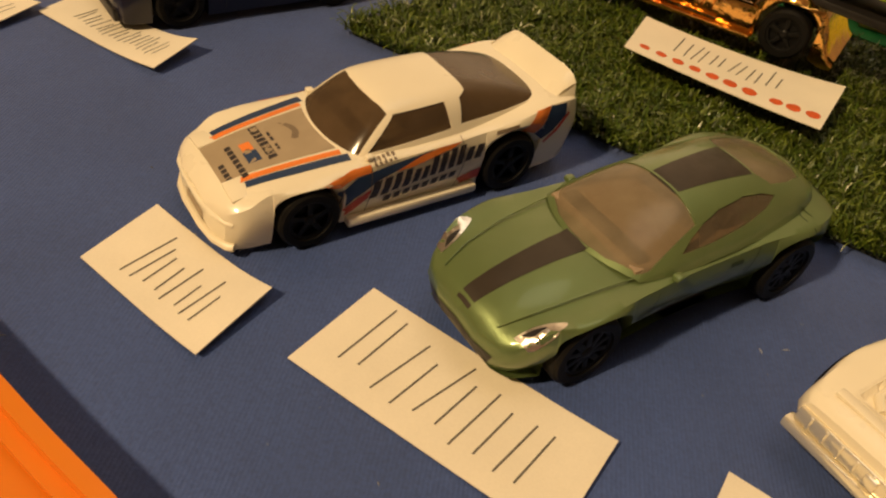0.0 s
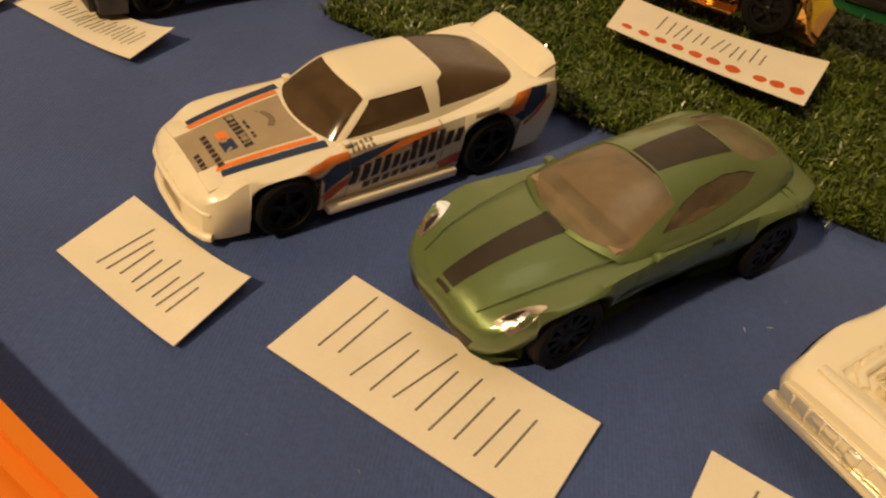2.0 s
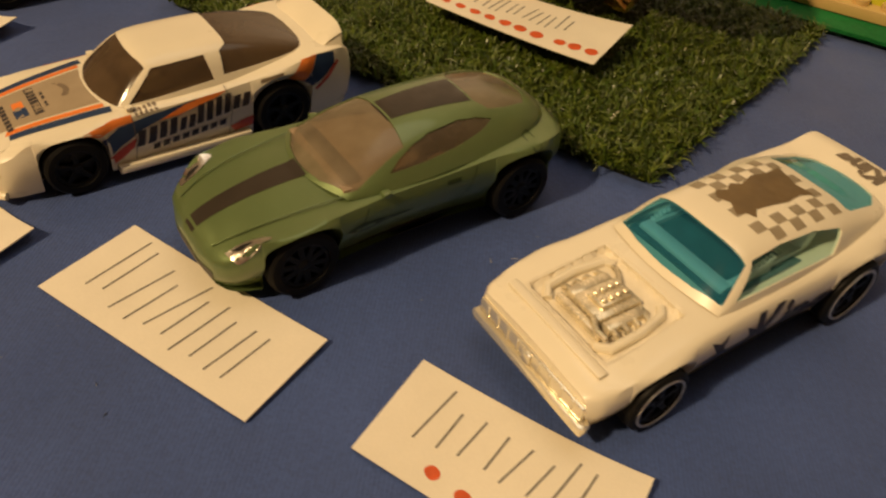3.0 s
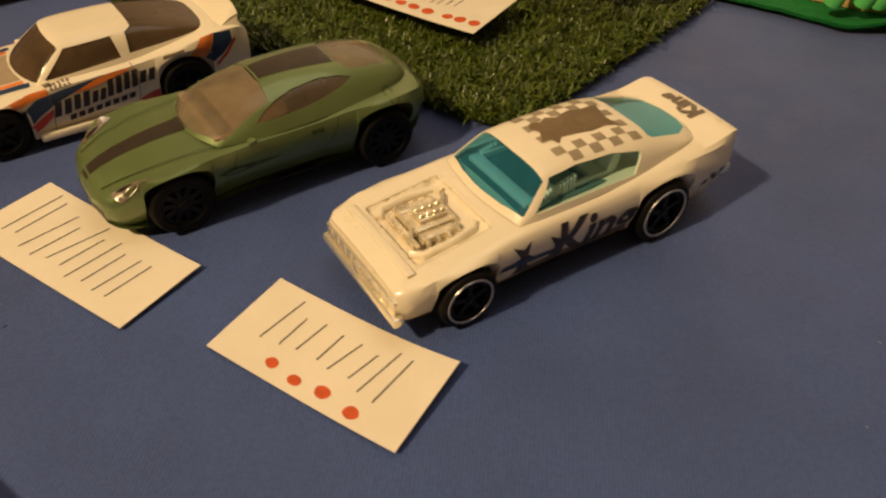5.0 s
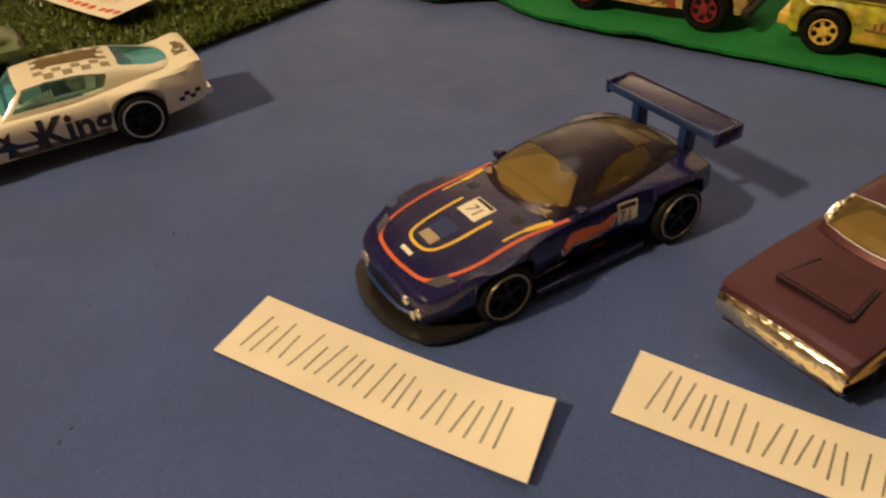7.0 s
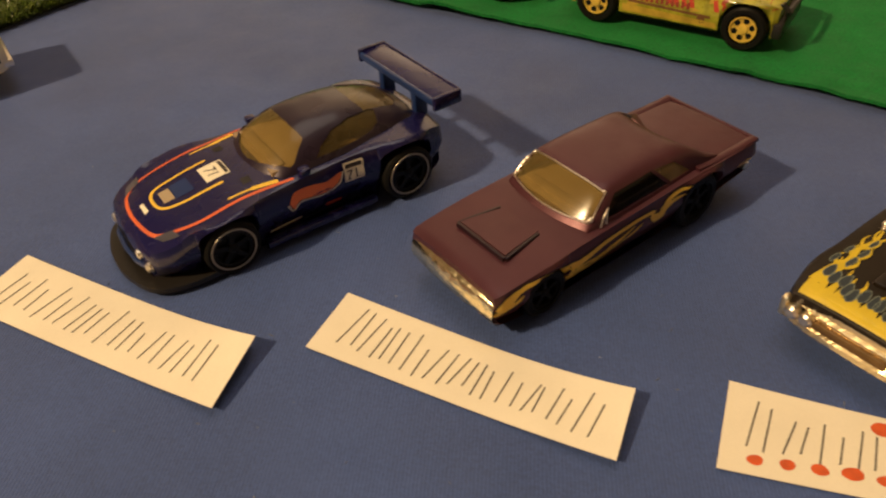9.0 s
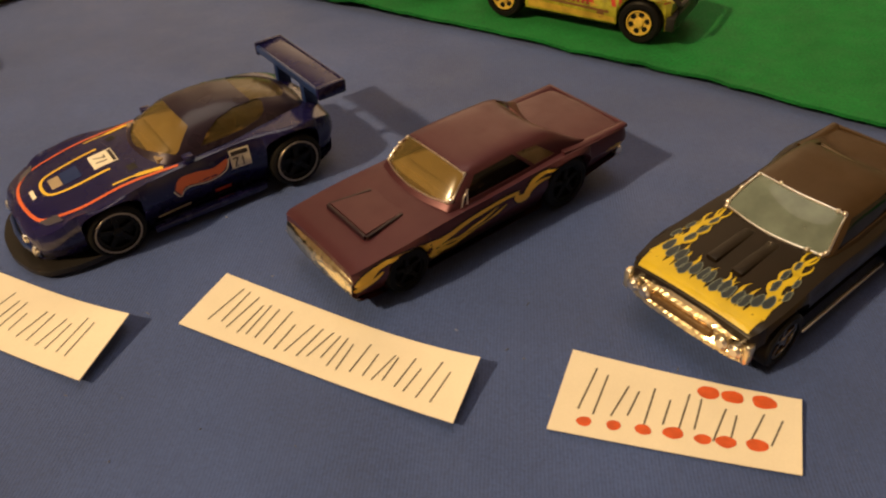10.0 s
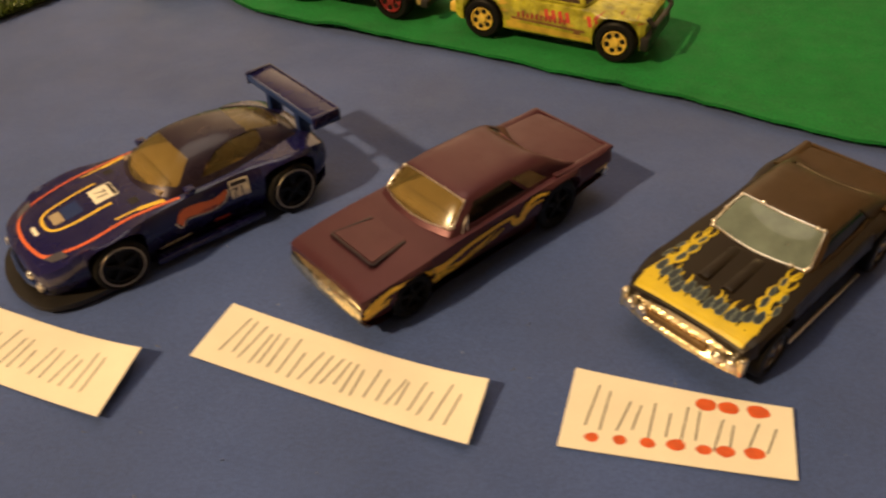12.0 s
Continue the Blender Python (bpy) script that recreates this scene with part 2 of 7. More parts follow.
def spline3(points, counts):
    """A smooth line through points that start and end on the middle plane; counts: the steps of each stretch."""
    pts = [Vector(p) for p in points]
    ends = [Vector((p.x, -p.y, p.z)) for p in (pts[1], pts[-2])]
    row = [ends[0], *pts, ends[1]]
    out = []
    for i, n in enumerate(counts):
        p0, p1, p2, p3 = row[i:i + 4]
        d = (p2 - p1).length
        m1 = (p2 - p0) / max((p2 - p1).length + (p1 - p0).length, 1e-6) * d
        m2 = (p3 - p1) / max((p3 - p2).length + (p2 - p1).length, 1e-6) * d
        for k in range(n):
            t = k / n
            out.append((2 * t**3 - 3 * t * t + 1) * p1 + (t**3 - 2 * t * t + t) * m1 + (3 * t * t - 2 * t**3) * p2 + (t**3 - t * t) * m2)
    out.append(pts[-1])
    return out


def canopy(cols, crown=0.7, arc=0.3, sill=0.05, head=0.92):
    """cols: from the front's middle to the rear's middle on the left side, (belt xyz, roof xyz, what follows: g glass, b body, steps).
    Returns bmeshes of the pillars with the roof, and of each pane by its side and number."""
    counts = [max(3 if c[2] == "g" else 2, c[3] if len(c) > 3 else 0) for c in cols[:-1]]
    belt, ring = spline3([c[0] for c in cols], counts), spline3([c[1] for c in cols], counts)
    kinds = [c[2] for c, n in zip(cols, counts) for _ in range(n)]
    wr = max(r.y for r in ring)
    ring = [Vector((r.x, r.y, r.z + crown * (1 - (r.y / wr) ** 2))) for r in ring]
    spans = [c[4] if len(c) > 4 else (sill, head) for c in cols]
    ups = []
    for k, n in enumerate(counts):
        for i in range(n + (k == len(counts) - 1)):
            lo, hi = (spans[k][e] + (spans[k + 1][e] - spans[k][e]) * (0.5 - 0.5 * math.cos(math.pi * i / n)) for e in (0, 1))
            ups.append([0.0] + [lo + (hi - lo) * f for f in (0, 0.16, 0.33, 0.5, 0.67, 0.84, 1)] + [1.0])
    last_row = len(ups[0]) - 2
    heart = Vector(((belt[0].x + belt[-1].x) / 2, 0, belt[0].z))

    def base(i, s):
        f = (1 - arc) * s + arc * (1 - math.cos(s * math.pi / 2))
        g = (1 - arc) * s + arc * math.sin(s * math.pi / 2)
        b, r = belt[i], ring[i]
        return Vector((b.x + (r.x - b.x) * f, b.y + (r.y - b.y) * f, b.z + (r.z - b.z) * g))

    def spot(i, s, side, inward=0.0):
        p = base(i, s)
        if inward:
            n = len(belt) - 1
            a, c = base(max(i - 1, 0), s), base(min(i + 1, n), s)
            if i == 0:
                a = Vector((c.x, -c.y, c.z))
            if i == n:
                c = Vector((a.x, -a.y, a.z))
            d = (c - a).cross(base(i, min(s + 0.05, 1)) - base(i, max(s - 0.05, 0)))
            if d.length > 1e-9:
                d.normalize()
                if d.dot(p - heart) < 0:
                    d = -d
                p = p - d * inward
        return Vector((p.x, p.y * side, p.z))

    solid, panes = bmesh.new(), {}
    for side in (1, -1):
        number, last = 0, None
        for i, kind in enumerate(kinds):
            if kind != last:
                number += 1
            for j in range(last_row + 1):
                glass = kind == "g" and 0 < j < last_row
                depth = 0.25 if glass else 0.0
                quad = [spot(i, ups[i][j], side, depth), spot(i + 1, ups[i + 1][j], side, depth), spot(i + 1, ups[i + 1][j + 1], side, depth), spot(i, ups[i][j + 1], side, depth)]
                bm = panes.setdefault((side, number), bmesh.new()) if glass else solid
                bm.faces.new([bm.verts.new(q) for q in (quad if side == -1 else quad[::-1])])
            if kind == "g":
                for e in (1, -2):
                    s, z = ups[i][e], ups[i + 1][e]
                    rim = [spot(i, s, side), spot(i + 1, z, side), spot(i + 1, z, side, 0.5), spot(i, s, side, 0.5)]
                    solid.faces.new([solid.verts.new(q) for q in rim])
            if last is not None and kind != last:
                for j in range(1, last_row):
                    rim = [spot(i, ups[i][j], side), spot(i, ups[i][j + 1], side), spot(i, ups[i][j + 1], side, 0.5), spot(i, ups[i][j], side, 0.5)]
                    solid.faces.new([solid.verts.new(q) for q in rim])
            last = kind
    steps = 10
    for i in range(len(ring) - 1):
        for k in range(steps):
            quad = []
            for j, s in ((i, k), (i + 1, k), (i + 1, k + 1), (i, k + 1)):
                r = ring[j]
                y = r.y * (1 - 2 * s / steps)
                quad.append(Vector((r.x, y, r.z + crown * ((r.y / wr) ** 2 - (y / wr) ** 2))))
            if (quad[0] - quad[3]).length < 1e-6:
                quad.pop()
            if len(quad) > 3 and (quad[1] - quad[2]).length < 1e-6:
                quad.pop(2)
            if len(quad) > 2:
                solid.faces.new([solid.verts.new(q) for q in quad])
    bmesh.ops.remove_doubles(solid, verts=solid.verts, dist=0.01)
    for pm in panes.values():
        bmesh.ops.remove_doubles(pm, verts=pm.verts, dist=0.01)
        pm.normal_update()
        bmesh.ops.reverse_faces(pm, faces=[f for f in pm.faces if f.normal.dot(f.calc_center_median() - heart) < 0])
    return solid, panes


def inside(poly, a, b):
    hit = False
    for (a0, b0), (a1, b1) in zip(poly, poly[1:] + poly[:1]):
        if (b0 > b) != (b1 > b) and a < a0 + (b - b0) / (b1 - b0) * (a1 - a0):
            hit = not hit
    return hit


def cabin(rows, windows, power=3.0, front=3.0, rear=0.0, step=0.7):
    """A rounded upper body with its windows cut out of the skin. rows: x, belt height, top height, half width, lean of the sides.
    windows: number, view (side: x, z; top: x, y), outline. Returns bmeshes as canopy() does."""
    x_front, x_rear = rows[0][0], rows[-1][0]
    middle = (x_front + x_rear) / 2
    tall = max(r[2] - r[1] for r in rows)
    n = max(2, round((x_front - x_rear) / step))
    half = bmesh.new()
    rings = []
    for i in range(n + 1):
        x = x_front + (x_rear - x_front) * i / n
        zb, zt, w, lean = smooth_rows(rows, x)
        u = (x - middle) / (x_front - middle)
        bend = -front * u**1.5 if u > 0 else rear * (-u)**1.5
        ring = []
        for k in range(23):
            a = math.pi / 2 * k / 22
            c, d = max(math.cos(a), 0.0), math.sin(a)
            r = 1 / (c**power + d**power) ** (1 / power)
            y, z = w * c * r, (zt - zb) * d * r
            y *= 1 - lean * z / tall
            if k == 22:
                y = 0.0
            ring.append(half.verts.new((x + bend * (y / w) ** 2, y, zb + z)))
        rings.append(ring)
    for p, q in zip(rings, rings[1:]):
        for k in range(22):
            half.faces.new((p[k], p[k + 1], q[k + 1], q[k]))
    for _, view, poly in windows:
        e = 2 if view == "side" else 1
        for (a0, b0), (a1, b1) in zip(poly, poly[1:] + poly[:1]):
            near = []
            for f in half.faces:
                c = f.calc_center_median()
                if min(a0, a1) - 1.5 < c.x < max(a0, a1) + 1.5 and min(b0, b1) - 1.5 < c[e] < max(b0, b1) + 1.5:
                    near.append(f)
            geom = list({v for f in near for v in f.verts}) + list({g for f in near for g in f.edges}) + near
            co, no = Vector((a0, 0, 0)), Vector((b1 - b0, 0, 0))
            co[e], no[e] = b0, a0 - a1
            if geom:
                bmesh.ops.bisect_plane(half, geom=geom, plane_co=co, plane_no=no, dist=0.02)
    half.normal_update()
    heart = Vector((middle, 0, rows[0][1]))
    bmesh.ops.reverse_faces(half, faces=[f for f in half.faces if f.normal.dot(f.calc_center_median() - heart) < 0])
    half.normal_update()
    solid, panes = bmesh.new(), {}
    half.verts.index_update()
    normals = {v: v.normal.copy() for v in half.verts}
    owner = {}
    for f in half.faces:
        c = f.calc_center_median()
        owner[f] = next((number for number, view, poly in windows if inside(poly, c.x, c.z if view == "side" else c.y)), 0)
    for side in (1, -1):
        def at(v, deep):
            p = v.co - normals[v] * deep
            return Vector((p.x, p.y * side, p.z)) if v.co.y > 1e-6 else Vector((p.x, 0, p.z))
        for f in half.faces:
            number = owner[f]
            bm = panes.setdefault((side, number), bmesh.new()) if number else solid
            ring = [bm.verts.new(at(v, 0.22 if number else 0.0)) for v in f.verts]
            bm.faces.new(ring if side > 0 else ring[::-1])
        for edge in half.edges:
            if len(edge.link_faces) == 2 and len({owner[f] for f in edge.link_faces}) == 2:
                p, q = edge.verts
                solid.faces.new([solid.verts.new(w) for w in (at(p, 0), at(q, 0), at(q, 0.6), at(p, 0.6))])
    for bm in (solid, *panes.values()):
        bmesh.ops.remove_doubles(bm, verts=bm.verts, dist=0.008)
        bmesh.ops.dissolve_degenerate(bm, edges=bm.edges, dist=0.008)
    return solid, panes


def join_mirrored(panes, numbers):
    """Joins the left and right halves of the panes that meet in the middle."""
    out = []
    for (side, number), pm in panes.items():
        if number in numbers and side == 1:
            other = panes[(-1, number)]
            me = bpy.data.meshes.new("half")
            other.to_mesh(me)
            pm.from_mesh(me)
            bpy.data.meshes.remove(me)
            bmesh.ops.remove_doubles(pm, verts=pm.verts, dist=0.02)
            out.append((number, 0, pm))
        elif number in numbers:
            continue
        else:
            out.append((number, side, pm))
    return out


def tree_of(*meshes):
    verts, faces = [], []
    for bm in meshes:
        bm.verts.index_update()
        base = len(verts)
        verts += [v.co.copy() for v in bm.verts]
        faces += [[base + v.index for v in f.verts] for f in bm.faces]
    return BVHTree.FromPolygons(verts, faces)


def cast(tree, view, a, b):
    """The skin point under (a, b): top: x, y; left and right: x, z; front: y, z."""
    start, way = {"top": ((a, b, 90), (0, 0, -1)), "left": ((a, 90, b), (0, -1, 0)), "right": ((a, -90, b), (0, 1, 0)), "front": ((90, a, b), (-1, 0, 0)), "back": ((-90, a, b), (1, 0, 0))}[view]
    hit, normal, _, _ = tree.ray_cast(Vector(start), Vector(way))
    if hit is None:
        return None
    if normal.dot(Vector(way)) > 0:
        normal = -normal
    return hit, normal


def printed(tree, view, polygons, step=1.0, lift=0.07):
    """A thin print laid onto the skin, from polygons in the view's own plane."""
    bm = bmesh.new()
    for poly in polygons:
        try:
            bm.faces.new([bm.verts.new((a, b, 0)) for a, b in poly])
        except ValueError:
            pass
    bmesh.ops.remove_doubles(bm, verts=bm.verts, dist=1e-4)
    bmesh.ops.triangulate(bm, faces=bm.faces[:])
    for axis in (0, 1):
        cs = [v.co[axis] for v in bm.verts]
        if not cs:
            return bm
        c = math.floor(min(cs) / step) * step
        while c < max(cs):
            no = (1, 0, 0) if axis == 0 else (0, 1, 0)
            bmesh.ops.bisect_plane(bm, geom=bm.verts[:] + bm.edges[:] + bm.faces[:], plane_co=(c, c, 0), plane_no=no, dist=1e-5)
            c += step
    dead = []
    for v in bm.verts:
        got = cast(tree, view, v.co.x, v.co.y)
        if got is None:
            dead.append(v)
        else:
            v.co = got[0] + got[1] * lift
    bmesh.ops.delete(bm, geom=dead, context="VERTS")
    bmesh.ops.recalc_face_normals(bm, faces=bm.faces)
    return bm


def ribbon(points, widths):
    """Quads along a line of points, each with its width."""
    if not isinstance(widths, (list, tuple)):
        widths = [widths] * len(points)
    pts = [Vector((*p, 0)) for p in points]
    sides = []
    for i, p in enumerate(pts):
        d = (pts[min(i + 1, len(pts) - 1)] - pts[max(i - 1, 0)]).normalized()
        n = Vector((-d.y, d.x, 0)) * widths[i] / 2
        sides.append(((p + n).to_2d(), (p - n).to_2d()))
    return [[tuple(a[0]), tuple(b[0]), tuple(b[1]), tuple(a[1])] for a, b in zip(sides, sides[1:])]


def curve2(points, n=8):
    """A smooth line through points in a plane."""
    out = []
    for i in range(len(points) - 1):
        p0, p1, p2, p3 = (Vector(points[min(max(i + k, 0), len(points) - 1)]) for k in (-1, 0, 1, 2))
        for k in range(n):
            t = k / n
            out.append(tuple(0.5 * (2 * p1 + (p2 - p0) * t + (2 * p0 - 5 * p1 + 4 * p2 - p3) * t * t + (3 * p1 - p0 - 3 * p2 + p3) * t**3)))
    out.append(tuple(points[-1]))
    return out


def rect(a0, a1, b0, b1):
    return [(a0, b0), (a1, b0), (a1, b1), (a0, b1)]


def disc2(a, b, r, n=14, squash=1.0):
    return [(a + r * math.cos(2 * math.pi * k / n), b + squash * r * math.sin(2 * math.pi * k / n)) for k in range(n)]


def letters(word, height, slant=0.0, bold=0.0):
    """The outlines of a word in the built-in font as triangles, its left end at the origin."""
    data = bpy.data.curves.new("letters", "FONT")
    data.body, data.size, data.shear, data.offset = word, height * 1.38, slant, bold
    ob = bpy.data.objects.new("letters", data)
    scene.collection.objects.link(ob)
    me = ob.evaluated_get(bpy.context.evaluated_depsgraph_get()).to_mesh()
    me.calc_loop_triangles()
    tris = [[(me.vertices[i].co.x, me.vertices[i].co.y) for i in t.vertices] for t in me.loop_triangles]
    ob.evaluated_get(bpy.context.evaluated_depsgraph_get()).to_mesh_clear()
    bpy.data.objects.remove(ob)
    return tris


def wheel(parent, x, y, r, width, rim_mat, side, spokes=5, lip=None, dish=0.35):
    """A wheel with a moulded tyre and a spoked rim, its outer face towards side."""
    w = new("wheel")
    w.empty_display_size = 0.002
    w.parent = parent
    w.matrix_basis = pose(x * MM, y * MM, r * MM)
    h = width / 2
    prof = [(r * 0.70, -h), (r * 0.90, -h), (r * 0.985, -h * 0.8), (r, -h * 0.45), (r, h * 0.45), (r * 0.985, h * 0.8), (r * 0.90, h), (r * 0.70, h), (r * 0.66, h * 0.55), (r * 0.66, -h * 0.55), (r * 0.70, -h)]
    bm = lathe(bmesh.new(), prof, 36, closed=False)
    bmesh.ops.remove_doubles(bm, verts=bm.verts, dist=0.001)
    part("tyre", bm, RUBBER, w)
    if not spokes:
        holed_rim(w, r, width, side, rim_mat)
        return w
    bm = bmesh.new()
    out = side * h
    inner = side * (h - dish * width)
    lathe(bm, [(r * 0.68, inner), (r * 0.12, inner + side * 0.15)], 32, closed=True)
    lathe(bm, [(r * 0.58, out * 0.55), (r * 0.60, out * 0.8), (r * 0.67, out * 0.85), (r * 0.69, out * 0.6)], 32, closed=False)
    lathe(bm, [(r * 0.20, inner), (r * 0.20, out * 0.75), (r * 0.12, out * 0.9)], 14)
    for k in range(spokes):
        a = 2 * math.pi * (k + 0.25) / spokes
        box(bm, r * 0.1, r * 0.68, -r * 0.085, r * 0.085, -0.35, 0.35, 0.08, Matrix.Translation((0, out * 0.62, 0)) @ Matrix.Rotation(-a, 4, "Y") @ Matrix.Rotation(math.pi / 2, 4, "X"))
    part("rim", bm, rim_mat, w)
    if lip:
        bm = lathe(bmesh.new(), [(r * 0.72, out * 0.9), (r * 0.74, out * 1.06), (r * 0.80, out * 1.06), (r * 0.82, out * 0.9)], 36, closed=False)
        part("rim_lip", bm, lip, w, "pale bright rim edge")
    return w


def holed_rim(w, r, width, side, mat, holes=6):
    """A dished rim face with round dark holes, in place of spokes."""
    out = side * width / 2
    bm = lathe(bmesh.new(), [(r * 0.60, out * 0.95), (r * 0.55, out * 1.0), (r * 0.50, out * 0.78), (r * 0.24, out * 0.72), (r * 0.2, out * 0.95), (r * 0.08, out * 1.0), (r * 0.001, out * 1.0)], 28, closed=False)
    part("rim", bm, mat, w)
    for k in range(holes):
        a = 2 * math.pi * (k + 0.3) / holes
        c = (r * 0.40 * math.cos(a), 0, r * 0.40 * math.sin(a))
        part("rim_hole", lathe(bmesh.new(), [(r * 0.135, out * 0.6), (r * 0.135, out * 0.83)], 10, centre=c), BLACK_GLOSS, w)


def toy_car(spec):
    """A die-cast car from its rows. Returns the thing and the tree of its skin for prints."""
    s = spec
    car = thing(s.get("name", "toy_car"), s["label"], "toy car", *s["at"], group=s.get("group", "toy cars"), size=s.get("size", 1.0))
    arches = s["arches"]
    shell = body_shell(s["rows"], arches, s.get("flare", 0.5), s.get("crown", 0.6), s.get("edge", 0.94))
    if "recess" in s:
        recess(shell, *s["recess"])
    if "cabin" in s:
        rows = s["cabin"]
        roof, panes = cabin(rows, s["windows"], s.get("power", 3.0), s.get("sweep", 3.0), s.get("rear_sweep", 0.0))
        belt, x1, x0, wi = rows[0][1] + 0.6, rows[1][0] + 0.6, rows[-1][0] + 6.0, max(r[3] for r in rows) - 2.2
    else:
        cols = s["cols"]
        roof, panes = canopy(cols)
        belt, x1, x0, wi = cols[0][0][2], cols[1][0][0] + 0.6, cols[-1][0][0] + 2.0, max(c[0][1] for c in cols) - 1.8
    tree = tree_of(shell, roof, *panes.values())
    names = s["pane_names"]
    tints = s.get("tints", {})
    for number, side, pm in join_mirrored(panes, s["across"]):
        p = part(names[number], pm, tints.get(number, s["glass"]), car, sharp=60)
        p.visible_shadow = False
    part("body", shell, s["paint"], car, sharp=s.get("sharp", 38))
    part("roof", roof, s.get("roof_paint", s["paint"]), car, sharp=50)
    # interior: tub, dashboard, seats, wheel
    bm = bmesh.new()
    xm = (x0 + x1) / 2
    box(bm, x0 + 1, x1 - 0.5, -wi, wi, belt - 2.5, belt + s.get("tub", 0.6), 0.2)
    inside = s.get("inside", INSIDE)
    part("interior", bm, inside, car)
    for y in (-wi * 0.48, wi * 0.48):
        bm = bmesh.new()
        box(bm, xm - 3.2, xm - 0.6, y - wi * 0.36, y + wi * 0.36, belt, belt + s.get("seat_height", 3.6), 0.5, Matrix.Translation((xm, 0, belt)) @ Matrix.Rotation(radians(-14), 4, "Y") @ Matrix.Translation((-xm, 0, -belt)))
        box(bm, xm - 0.8, xm + 2.6, y - wi * 0.32, y + wi * 0.32, belt, belt + 1.3, 0.4)
        part("seat", bm, s.get("seats", inside), car)
    bm = bmesh.new()
    box(bm, x1 - 4.2, x1 - 1.6, -wi * 0.9, wi * 0.9, belt, belt + 1.2, 0.4)
    part("dashboard", bm, s.get("seats", inside), car)
    bm = bmesh.new()
    lathe(bm, [(1.15, xm + 4.1), (1.4, xm + 4.4), (1.15, xm + 4.5), (0.9, xm + 4.3)], 16, axis="x", centre=(0, wi * 0.45, belt + 2.0), closed=False)
    part("steering_wheel", bm, BLACK, car)
    # chassis
    bm = bmesh.new()
    f, r = arches[0], arches[-1]
    width = s["rows"][len(s["rows"]) // 2][1]
    low = s["rows"][len(s["rows"]) // 2][2]
    box(bm, s["rows"][-1][0] + 3.5, s["rows"][0][0] - 4, -width * 0.62, width * 0.62, low - 0.5, low + 4.0, 0.3)
    box(bm, r[0] + r[1] + 0.6, f[0] - f[1] - 0.6, -width * 0.78, width * 0.78, max(low - 1.6, 1.2), low + 1.5, 0.3)
    for ax in (f, r):
        tube(bm, [(ax[0], -width * 0.8, ax[2]), (ax[0], width * 0.8, ax[2])], 0.6)
    part("chassis", bm, s.get("chassis", BLACK), car)
    for (wx, wr), ww, y in zip(s["wheels"], s.get("wheel_widths", (4.2, 4.6)), s["track"]):
        for side in (1, -1):
            wheel(car, wx, side * y, wr, ww, s.get("rim", BLACK_GLOSS), side, s.get("spokes", 5), s.get("lip"))
    return car, tree


def wire_on(tree, outline, r, lift=0.1):
    """A bead laid onto the skin along a line of the top view."""
    points = [cast(tree, "top", x, y) for x, y in outline]
    return tube(bmesh.new(), [hit + normal * lift for hit, normal in (p for p in points if p)], r)


def prints(car, tree, name, view, polygons, mat, label="", step=1.0, lift=0.07):
    bm = printed(tree, view, polygons, step, lift)
    return part(name, bm, mat, car, label, sharp=60)


PANES = {1: "windshield", 3: "side_window", 5: "quarter_window", 7: "rear_window"}

# ---- the place ----
def sheet_into(bm, fn, nu, nv, thick):
    """Adds a sheet from fn(u, v) with a thickness below it."""
    tops = [[bm.verts.new(fn(i / nu, j / nv)) for i in range(nu + 1)] for j in range(nv + 1)]
    lows = [[bm.verts.new(v.co - Vector((0, 0, thick))) for v in row] for row in tops]
    for a, b, c, d in zip(tops, tops[1:], lows, lows[1:]):
        for i in range(nu):
            bm.faces.new((a[i], a[i + 1], b[i + 1], b[i]))
            bm.faces.new((c[i], d[i], d[i + 1], c[i + 1]))
    for j in range(nv):
        for i in (0, nu):
            bm.faces.new((tops[j][i], tops[j + 1][i], lows[j + 1][i], lows[j][i]))
    for i in range(nu):
        for j in (0, nv):
            bm.faces.new((tops[j][i], tops[j][i + 1], lows[j][i + 1], lows[j][i]))
    bmesh.ops.recalc_face_normals(bm, faces=bm.faces)
    return bm


def grid_sheet(name, fn, nu, nv, mat, label, category, thick=0.0, kind="", parent=None):
    """A sheet from fn(u, v) in millimetres."""
    bm = bmesh.new()
    rows = [[bm.verts.new(fn(i / nu, j / nv)) for i in range(nu + 1)] for j in range(nv + 1)]
    for a, b in zip(rows, rows[1:]):
        for i in range(nu):
            bm.faces.new((a[i], a[i + 1], b[i + 1], b[i]))
    bmesh.ops.recalc_face_normals(bm, faces=bm.faces)
    if sum(f.normal.z for f in bm.faces) < 0:
        bmesh.ops.reverse_faces(bm, faces=bm.faces)
    if thick:
        low = bmesh.ops.extrude_face_region(bm, geom=bm.faces[:])
        vs = [g for g in low["geom"] if isinstance(g, bmesh.types.BMVert)]
        # the first faces sink and turn over
        keep = set(vs)
        for v in bm.verts:
            if v not in keep:
                v.co.z -= thick
        bmesh.ops.recalc_face_normals(bm, faces=bm.faces)
    ob = link_mesh(name, bm, mat, parent, sharp=40)
    return tagged(ob, label, category, kind=kind)


def table_fn(u, v):
    x, y = -900 + 2200 * u, -700 + 1700 * v
    return (x, y, -0.3 + 0.15 * noise.noise((x * 0.02, y * 0.02, 0)))


grid_sheet("table_cover", table_fn, 150, 120, TABLE_BLUE, "matt dark blue cloth covering the table top", "tablecloth", kind="structure")

# an unseen room round the table; walls and ceiling added for warm bounce
WALL = material("warm_wall", (0.72, 0.64, 0.54), 0.9, stain=0.05, stain_mm=400)
